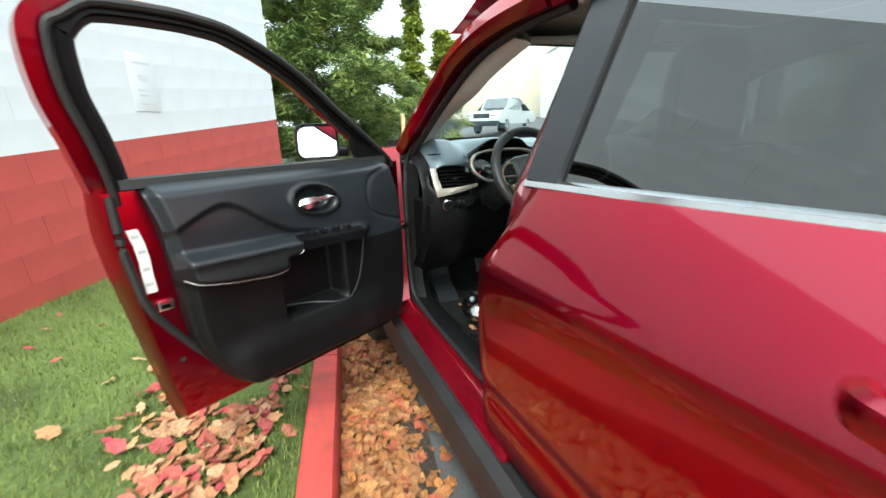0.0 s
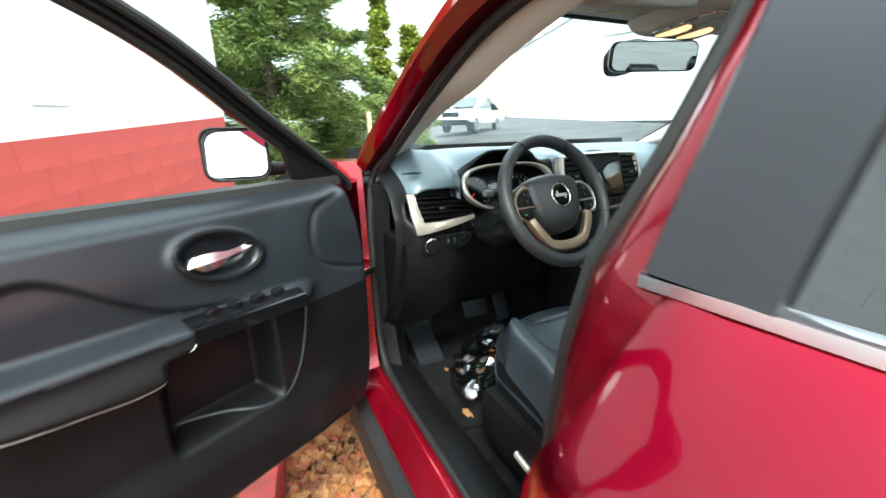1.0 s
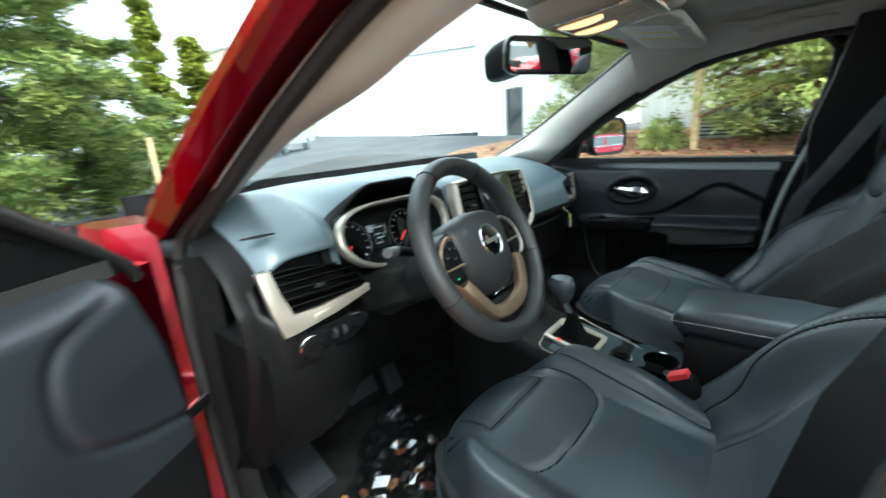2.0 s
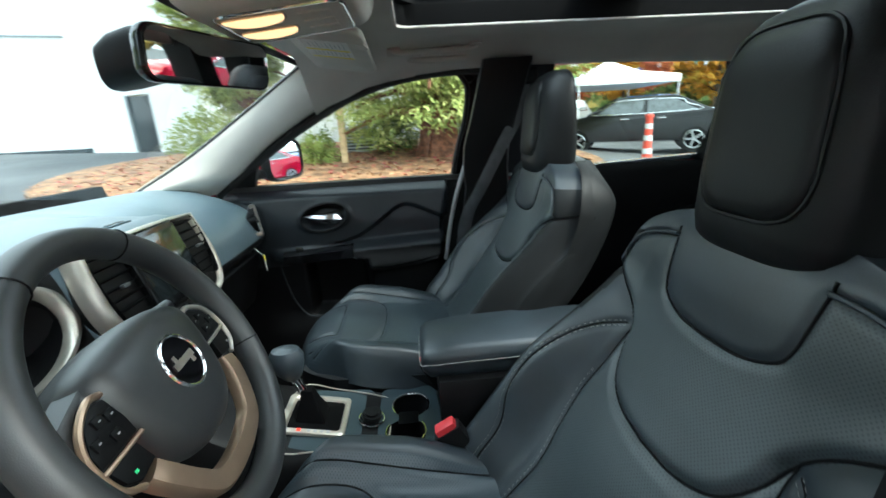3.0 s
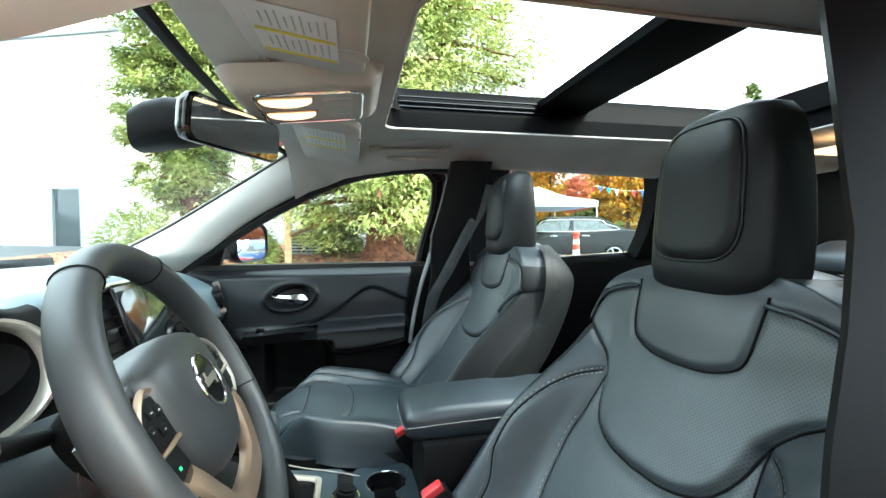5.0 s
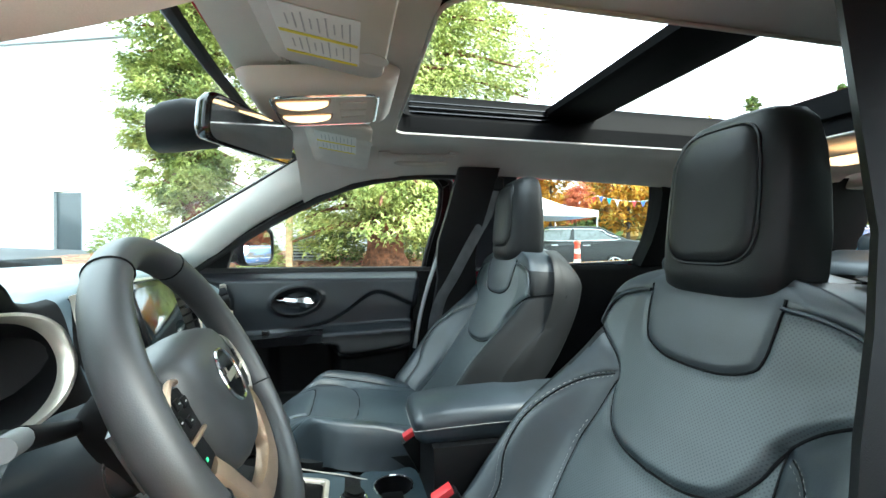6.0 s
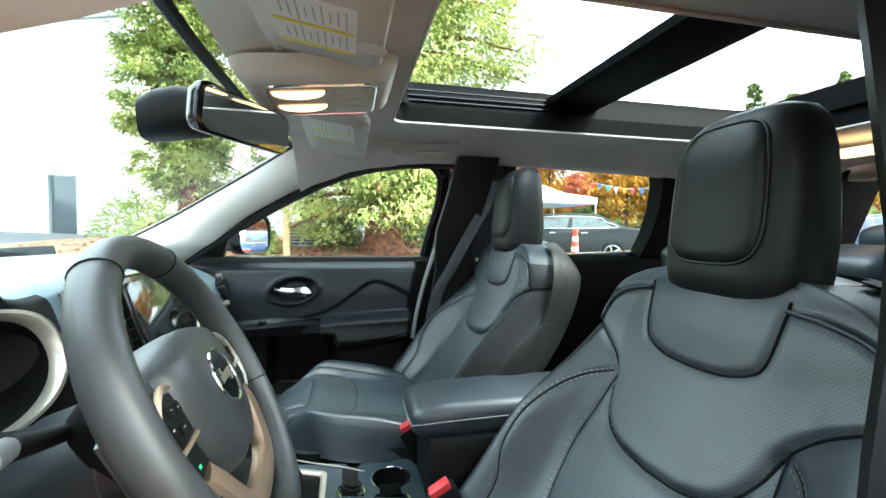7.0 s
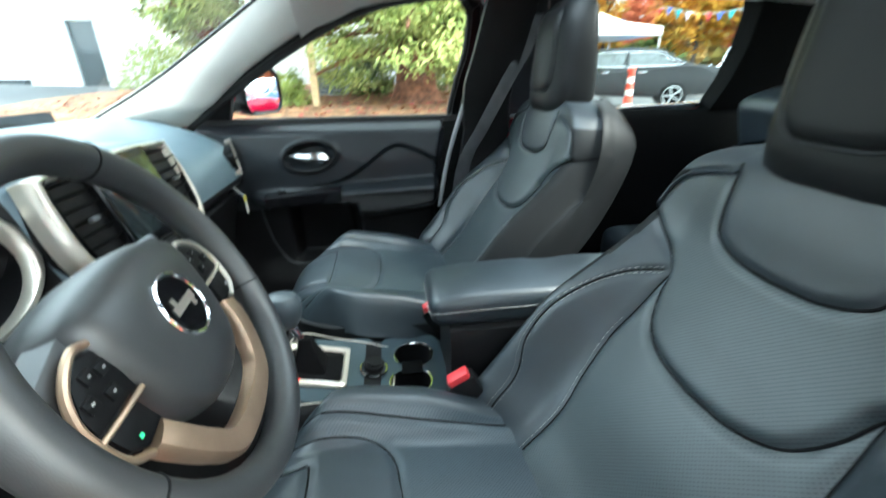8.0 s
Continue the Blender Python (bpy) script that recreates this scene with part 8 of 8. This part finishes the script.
def bed_place(rnd):
    x, y = rnd.uniform(6.3, 12.5), rnd.uniform(-3.6, 7.5)
    if not inside(x, y, bed):
        return None, None
    return (x, y, ground_z(x, y) + 0.125), lay(rnd, 0.4)


scatter_mesh("mulch_leaves", 2600, bed_place, lambda r: (lambda g: ([(a * 1.5, b * 1.5, c * 1.5) for a, b, c in g[0]], g[1]))(maple_leaf(r)), LEAF_PALE, "tan fallen leaves on the mulch", "leaves", 15)


def bush(name, at, r, h, mat, label, count, seed):
    rnd = random.Random(seed)
    b = thing(name, at, label, "bush")
    vs, fs = [], []
    sh = clump_leaf(0.10, 0.2)
    for _ in range(count):
        a, q = rnd.uniform(0, 6.28), rnd.random() ** 0.4
        e = rnd.random()
        p = Vector((math.cos(a) * r * q * math.sqrt(1 - e * e * 0.8), math.sin(a) * r * q * math.sqrt(1 - e * e * 0.8), h * e * (0.75 + 0.35 * noise.noise((math.cos(a) * 2, math.sin(a) * 2, seed)))))
        m = Euler((rnd.uniform(-1, 1), rnd.uniform(-1, 1), a - 1.57)).to_matrix()
        sv, sf = sh(rnd)
        k = len(vs)
        vs += [p + m @ Vector(v) for v in sv]
        fs += [tuple(k + i for i in f) for f in sf]
    mesh_ob("leaves", vs, fs, mat, b, smooth=False)
    part("stems", tube_bm([(0, 0, -0.05), (0.02, 0, h * 0.4), (0.05, 0.03, h * 0.75)], 0.02, 6), DARKBARK, b)
    return b


bush("shrub", (13.2, 6.4, 0.86), 1.3, 1.5, LIME, "yellow-green shrub against the white building", 2600, 61)
bush("shrub", (9.6, 4.6, 0.66), 0.7, 0.9, CEDAR, "low green shrub in the mulch bed", 1500, 62)
bush("shrub", (8.8, 2.2, 0.62), 0.45, 0.8, CEDAR, "low green shrub in the mulch bed", 900, 63)
bush("dark_hedge", (11.0, 0.8, 0.75), 0.9, 1.5, NEEDLES, "dark green hedge behind the cedar", 3000, 64)
bush("dark_hedge", (11.3, -1.8, 0.75), 0.9, 1.3, NEEDLES, "dark green hedge behind the cedar", 2600, 65)

post = thing("timber_post", (8.45, 1.58, 0.55), "square pale timber post in the mulch bed", "post")
part("post_shaft", box_bm((0.13, 0.13, 1.95), 0.008, Matrix.Translation((0, 0, 0.93))), TIMBER, post)
part("post_cap", box_bm((0.20, 0.20, 0.05), 0.01, Matrix.Translation((0, 0, 1.90))), WHITEPAINT, post)
stake = thing("timber_stake", (1.25, 7.6, 0.1), "thin weathered timber stake on the lawn", "post")
part("stake_shaft", box_bm((0.07, 0.07, 1.4), 0.008, Matrix.Translation((0, 0, 0.65))), TIMBER, stake)

# low shed and fence behind the cedars
shed = thing("white_shed", (14.5, 2.2, 0.9), "white panelled shed wall behind the trees", "building", kind="structure")
for k in range(12):
    part("wall_board", box_bm((0.03, 0.34, 2.2), 0.006, Matrix.Translation((0, -2.0 + 0.35 * k, 1.05))), WHITEPAINT, shed)
unit = thing("cooling_unit", (10.6, 1.5, 0.68), "grey metal cooling unit on the ground", "cooling unit")
part("unit_case", box_bm((0.6, 0.8, 0.7), 0.03, Matrix.Translation((0, 0, 0.35))), STEELGREY, unit)
for k in range(6):
    part("unit_slat", box_bm((0.01, 0.7, 0.03), 0.004, Matrix.Translation((-0.305, 0, 0.15 + 0.08 * k))), HARD, unit)

# large white building ahead, with its dark door
BD = Vector((0.34, 0.94, 0)).normalized()
B0 = Vector((14.6, 9.0, 0))
bld = thing("white_building", tuple(B0), "large plain white commercial building with a dark door", "building")


def bpnt(a, n, z):
    p = BD * a + Vector((BD.y, -BD.x, 0)) * n
    return Vector((p.x, p.y, z))


def wall_seg(nm, a0, a1, z0, z1, mat=WHITEPAINT, n=0.0, t=0.25):
    return part(nm, loft_bm([[bpnt(a, nn, z) for nn, z in ((n, z0), (n, z1), (n + t, z1), (n + t, z0))] for a in (a0, a1)]), mat, bld)


DOOR_A0, DOOR_A1 = -0.45, 0.62
wall_seg("wall", -2.2, DOOR_A0, 0.5, 7.5)
wall_seg("wall", DOOR_A1, 31.0, 0.5, 7.5)
wall_seg("wall", DOOR_A0, DOOR_A1, 2.80, 7.5)
wall_seg("door_leaf", DOOR_A0 + 0.03, DOOR_A1 - 0.03, 0.88, 2.77, DARKWIN, 0.08, 0.05)
for a in (DOOR_A0, DOOR_A1 - 0.04):
    wall_seg("door_frame", a, a + 0.04, 0.88, 2.80, STEELGREY, -0.01, 0.12)
wall_seg("wall_return", -2.45, -2.2, 0.5, 7.5, WHITEPAINT, 0.0, 9.0)
wall_seg("low_window", 2.64, 10.0, 0.84, 1.18, DARKWIN, -0.02, 0.03)
part("conduit", tube_bm([bpnt(2.6, -0.04, 4.80), bpnt(10.1, -0.04, 5.62)], 0.035, 8), STEELGREY, bld, "thin grey conduit")
wall_seg("roof", -2.45, 29.0, 7.5, 7.62, STEELGREY, -0.1, 9.2)
beige = thing("beige_building", (30.0, 44.0, 2.0), "pale beige building beyond the car park", "building")
part("wall", box_bm((24, 8, 8), 0.05, Matrix.Translation((0, 0, 3.5))), material("beige_stucco", (0.62, 0.55, 0.42), 0.8, 0, 0.004, 0.01, 0.08, 2.0), beige)
part("roof", box_bm((24.4, 8.4, 0.3), 0.05, Matrix.Translation((0, 0, 7.6))), STEELGREY, beige)


# ---- parked vehicles ----
SILVERPAINT = material("silver_car_paint", (0.55, 0.57, 0.58), 0.3, 0.5, vary=0.05, coat=0.8)


def parked_car(name, m, body_mat, label, kind="sedan"):
    c = thing(name, (0, 0, 0), label, "car")
    c.matrix_world = m
    if kind == "pickup":
        prof = [(-2.6, 0.55), (-2.6, 1.15), (-0.75, 1.18), (-0.72, 1.22), (-0.60, 1.82), (-0.35, 1.90), (0.55, 1.90), (0.80, 1.84), (1.25, 1.25), (1.35, 1.22), (2.35, 1.10), (2.5, 0.95), (2.52, 0.55)]
        glassp = [(-0.50, 1.28), (-0.46, 1.74), (0.72, 1.78), (1.12, 1.28)]
        wy, wr, hw = (-1.55, 1.65), 0.38, 0.90
    elif kind == "suv":
        prof = [(-2.2, 0.40), (-2.3, 0.95), (-2.15, 1.25), (-1.85, 1.62), (-1.6, 1.70), (0.3, 1.70), (0.55, 1.64), (1.15, 1.15), (2.1, 1.0), (2.25, 0.85), (2.27, 0.40)]
        glassp = [(-1.95, 1.16), (-1.68, 1.58), (0.42, 1.58), (0.95, 1.16)]
        wy, wr, hw = (-1.35, 1.4), 0.36, 0.90
    else:
        prof = [(-2.4, 0.38), (-2.45, 0.85), (-2.3, 1.02), (-1.75, 1.08), (-1.1, 1.40), (-0.8, 1.46), (0.3, 1.46), (0.55, 1.42), (1.25, 1.02), (2.25, 0.88), (2.42, 0.72), (2.45, 0.38)]
        glassp = [(-1.45, 1.06), (-0.95, 1.36), (0.42, 1.37), (0.98, 1.04)]
        wy, wr, hw = (-1.42, 1.45), 0.34, 0.90
    prof = [(p.x, p.y) for p in spline([(a, b, 0) for a, b in prof], 3, True)]
    rings = []
    for x, k in ((-hw, 0.96), (-hw * 0.97, 1.0), (hw * 0.97, 1.0), (hw, 0.96)):
        rings.append([Vector((x * (1 - 0.16 * ease(z, 1.0, 1.6)), y * k, 0.4 + (z - 0.4) * (0.98 if k < 1 else 1))) for y, z in prof])
    part("body", loft_bm(rings), body_mat, c, "")
    for sx in (-1, 1):
        def flank(y, z, o):
            return Vector((sx * (hw * (1 - 0.16 * ease(z, 1.0, 1.6)) + o), y, z))
        for y0, y1 in ((0.0, 0.47), (0.53, 1.0)):
            def at(k, t):
                lo = Vector((glassp[0][0], glassp[0][1], 0)).lerp(Vector((glassp[3][0], glassp[3][1], 0)), k)
                hi = Vector((glassp[1][0], glassp[1][1], 0)).lerp(Vector((glassp[2][0], glassp[2][1], 0)), k)
                return lo.lerp(hi, t)
            rings = []
            for k in (y0, y1):
                rings.append([flank(at(k, t).x, at(k, t).y, o) for t, o in ((0.0, 0.008), (0.5, 0.010), (1.0, 0.008), (1.0, -0.02), (0.0, -0.02))])
            part("side_window", loft_bm(rings), CARGLASS, c)
        trim = spline([flank(a, b, 0.012) for a, b in (glassp[0], ((glassp[0][0] + glassp[1][0]) / 2, (glassp[0][1] + glassp[1][1]) / 2 + 0.02), glassp[1], glassp[2], ((glassp[2][0] + glassp[3][0]) / 2, (glassp[2][1] + glassp[3][1]) / 2 + 0.02), glassp[3])], 4, True)
        part("window_trim", tube_bm(trim, 0.014, 6, closed=True), CHROME, c, "thin bright window trim")
        for y in (-0.35, 0.55):
            part("door_handle", box_bm((0.03, 0.20, 0.03), 0.01, Matrix.Translation((sx * (hw + 0.012), y - 0.3, 0.90 if kind == "sedan" else 1.02))), CHROME, c)
        for y in wy:
            hubm = pose(sx * (hw - 0.04), y, wr, 0, 90, 0)
            wh = part("wheel", cyl_bm(wr * 0.66, 0.10, hubm, 20, 0.01), MATTBLACK, c)
            part("rim", tube_bm([hubm @ Vector((wr * 0.64 * math.cos(a), wr * 0.64 * math.sin(a), sx * 0.052)) for a in (2 * math.pi * i / 24 for i in range(24))], 0.016, 6, closed=True), SILVERPAINT, wh, "silver alloy rim")
            for k in range(5):
                part("spoke", box_bm((wr * 0.60, 0.045, 0.02), 0.006, hubm @ Matrix.Rotation(radians(72 * k + 18), 4, "Z") @ Matrix.Translation((wr * 0.31, 0, sx * 0.052))), SILVERPAINT, wh)
            part("tyre", cyl_bm(wr, 0.20, pose(sx * (hw - 0.10), y, wr, 0, 90, 0), 24, 0.03), RUBBER, wh)
        part("headlamp", box_bm((0.30, 0.08, 0.14), 0.03, Matrix.Translation((sx * 0.62, prof and max(p[0] for p in prof) - 0.04, 0.80 if kind != "pickup" else 0.95))), CHROME, c, "clear headlamp")
        part("tail_lamp", box_bm((0.25, 0.06, 0.16), 0.02, Matrix.Translation((sx * 0.66, min(p[0] for p in prof) + 0.01, 0.90))), CONERED, c, "red tail lamp")
    top = max(p[1] for p in prof)
    ws_a, ws_b = (glassp[3], glassp[2])
    part("front_window", loft_bm([[Vector((x, y, z)) for x in (-hw * 0.72, hw * 0.72)][::1] + [Vector((x, y - 0.02, z - 0.02)) for x in (hw * 0.72, -hw * 0.72)] for y, z in ((ws_a[0] + 0.24, ws_a[1] + 0.03), (ws_b[0] + 0.12, ws_b[1] + 0.03))]), CARGLASS, c)
    part("grille", box_bm((0.9, 0.06, 0.22), 0.03, Matrix.Translation((0, max(p[0] for p in prof), 0.72 if kind != "pickup" else 0.9))), HARD, c)
    part("bumper", box_bm((1.7, 0.16, 0.18), 0.05, Matrix.Translation((0, max(p[0] for p in prof) - 0.02, 0.48))), HARD if kind == "pickup" else body_mat, c)
    return c


BLACKPAINT = material("black_car_paint", (0.006, 0.006, 0.007), 0.25, 0.0, vary=0.05, coat=0.25)
WHITECAR = material("white_car_paint", (0.75, 0.76, 0.77), 0.25, 0, vary=0.04, coat=0.8)
BLUEPAINT = material("blue_car_paint", (0.06, 0.14, 0.30), 0.2, 0.3, vary=0.05, coat=1.0)


def gm(x, y, yaw):
    return pose(x, y, ground_z(x, y), 0, 0, yaw)


parked_car("pickup_truck", gm(11.05, 20.85, 128), SILVERPAINT, "silver pickup truck facing across the car park", "pickup")
parked_car("parked_sedan", gm(11.3, -6.2, -28), BLACKPAINT, "glossy black sedan parked behind the cone", "sedan")
parked_car("parked_sedan", gm(15.5, -8.8, -28), WHITECAR, "white sedan parked in the lot", "sedan")
parked_car("parked_car", gm(19.5, -11.0, 40), BLUEPAINT, "blue car parked in the lot", "suv")
parked_car("parked_car", gm(17.5, -15.5, 50), WHITECAR, "white parked car beneath the bunting", "suv")
parked_car("parked_car", gm(9.0, -17.0, 60), BLUEPAINT, "dark blue car parked in the lot", "suv")
parked_car("parked_car", gm(5.6, -15.0, 75), RED, "bright red car parked in the lot", "sedan")
parked_car("parked_car", gm(13.0, -20.0, 60), SILVERPAINT, "silver car parked in the lot", "suv")
parked_car("parked_car", gm(24.0, -8.0, 30), SILVERPAINT, "silver parked car far across the lot", "suv")

cone = thing("traffic_cone", (7.4, -4.45, ground_z(7.4, -4.45)), "tall red and white plastic traffic cone", "cone")
part("cone_base", box_bm((0.38, 0.38, 0.05), 0.015, Matrix.Translation((0, 0, 0.025))), HARD, cone)
part("cone_body", loft_bm([[Vector((r * math.cos(a), r * math.sin(a), z)) for a in (2 * math.pi * i / 20 for i in range(20))] for z, r in ((0.04, 0.11), (0.10, 0.095), (0.80, 0.06), (0.92, 0.055), (0.93, 0.075), (0.98, 0.07), (1.0, 0.03))]), CONERED, cone)
for z in (0.25, 0.50, 0.72):
    part("cone_band", loft_bm([[Vector((r * math.cos(a), r * math.sin(a), zz)) for a in (2 * math.pi * i / 20 for i in range(20))] for zz, r in ((z, 0.0975 - (z - 0.10) * 0.05), (z + 0.10, 0.0975 - z * 0.05))], True, False), TENTWHITE, cone, "white reflective band")

# canopy tent with its posts, and bunting
tent = thing("canopy_tent", (20.5, -9.5, ground_z(20.5, -9.5)), "white canvas canopy on thin posts", "canopy")
part("canopy", loft_bm([[Vector((x * 2.3, y * 2.3, z)) for x, y in ((-1, -1), (1, -1), (1, 1), (-1, 1))] for z in (2.15, 2.45)] + [[Vector((x * 1.1, y * 1.1, 2.75)) for x, y in ((-1, -1), (1, -1), (1, 1), (-1, 1))]] + [[Vector((x * 0.15, y * 0.15, 3.3)) for x, y in ((-1, -1), (1, -1), (1, 1), (-1, 1))]]), TENTWHITE, tent, smooth=False)
for x in (-2.25, 2.25):
    for y in (-2.25, 2.25):
        part("tent_post", tube_bm([(x, y, 0), (x, y, 2.2)], 0.03, 8), TENTWHITE, tent)
FLAGS = [material("flag_" + n, c, 0.7, vary=0.05) for n, c in (("red", (0.6, 0.05, 0.05)), ("white", (0.8, 0.8, 0.8)), ("blue", (0.08, 0.15, 0.5)), ("orange", (0.8, 0.35, 0.05)), ("teal", (0.05, 0.4, 0.4)))]
for k, (p0, p1) in enumerate((((16, -22, 4.3), (34, -10, 4.8)), ((8, -26, 4.0), (16, -22, 4.3)))):
    pole = thing("flag_pole", (p0[0], p0[1], ground_z(p0[0], p0[1])), "thin grey steel pole holding the bunting", "pole", "flag poles")
    part("pole_shaft", tube_bm([(0, 0, -0.1), (0, 0, p0[2] - ground_z(p0[0], p0[1]) + 0.05)], 0.04, 8), STEELGREY, pole)
    if k == 0:
        copy_thing(pole, Matrix.Translation((p1[0], p1[1], p1[2] - p0[2] + ground_z(p0[0], p0[1]))))
    bt = thing("bunting", p0, "string of small coloured pennants", "bunting", "bunting")
    a, b = Vector(p0), Vector(p1)
    line = [a.lerp(b, i / 40) - Vector((0, 0, 0.5 * math.sin(math.pi * ((i / 10) % 1)))) - a for i in range(41)]
    part("cord", tube_bm(line, 0.012, 4), TENTWHITE, bt)
    for i in range(0, 40):
        q = line[i].lerp(line[i + 1], 0.5)
        d = (b - a).normalized()
        part("pennant", slab_bm([(-0.16, 0), (0.16, 0), (0, -0.42)], 0.01, Matrix(((d.x, -d.y, 0, q.x), (d.y, d.x, 0, q.y), (0, 0, 1, q.z), (0, 0, 0, 1))), 0), FLAGS[(i * 3 + k) % 5], bt, smooth=False)

# far wooded rise on the skyline
bm = bmesh.new()
rnd = random.Random(77)
vs, fs = [], []
for i in range(200):
    a = radians(-75 + 120 * i / 199)
    R = 130 + rnd.uniform(-15, 15)
    x, y = math.cos(a) * R, math.sin(a) * R
    h = rnd.uniform(7, 13) * (1 if -60 < math.degrees(a) < 0 else 0.7)
    for s in range(14):
        px_, py_ = x + rnd.gauss(0, 2.2), y + rnd.gauss(0, 2.2)
        z = 2.5 + h * rnd.random()
        r = rnd.uniform(1.0, 2.2)
        b = len(vs)
        vs += [(px_ - r, py_, z), (px_, py_ - r, z + 0.2), (px_ + r, py_, z), (px_, py_ + r, z - 0.2), (px_, py_, z + r * 1.3), (px_, py_, z - r)]
        fs += [(b, b + 1, b + 4), (b + 1, b + 2, b + 4), (b + 2, b + 3, b + 4), (b + 3, b, b + 4), (b + 1, b, b + 5), (b + 2, b + 1, b + 5), (b + 3, b + 2, b + 5), (b, b + 3, b + 5)]
bm.free()
tagged(mesh_ob("far_woods", vs, fs, island_colors("far_wood_foliage", [(0.05, 0.09, 0.03), (0.30, 0.16, 0.04), (0.10, 0.14, 0.04), (0.35, 0.22, 0.05), (0.07, 0.10, 0.05)], 0.9), smooth=False), "distant mixed autumn woodland", "woods", kind="stuff")


def footwell_place(rnd):
    x, y = rnd.uniform(-0.62, -0.30), rnd.uniform(0.48, 0.80)
    return (x, y, 0.382), lay(rnd, 0.3)


scatter_mesh("footwell_leaves", 14, footwell_place, lambda r: (lambda g: ([(a * 0.6, b * 0.6, c * 0.6) for a, b, c in g[0]], g[1]))(maple_leaf(r)), LEAF_GROUND, "small dry orange leaves on the floor mat", "leaves", 23)
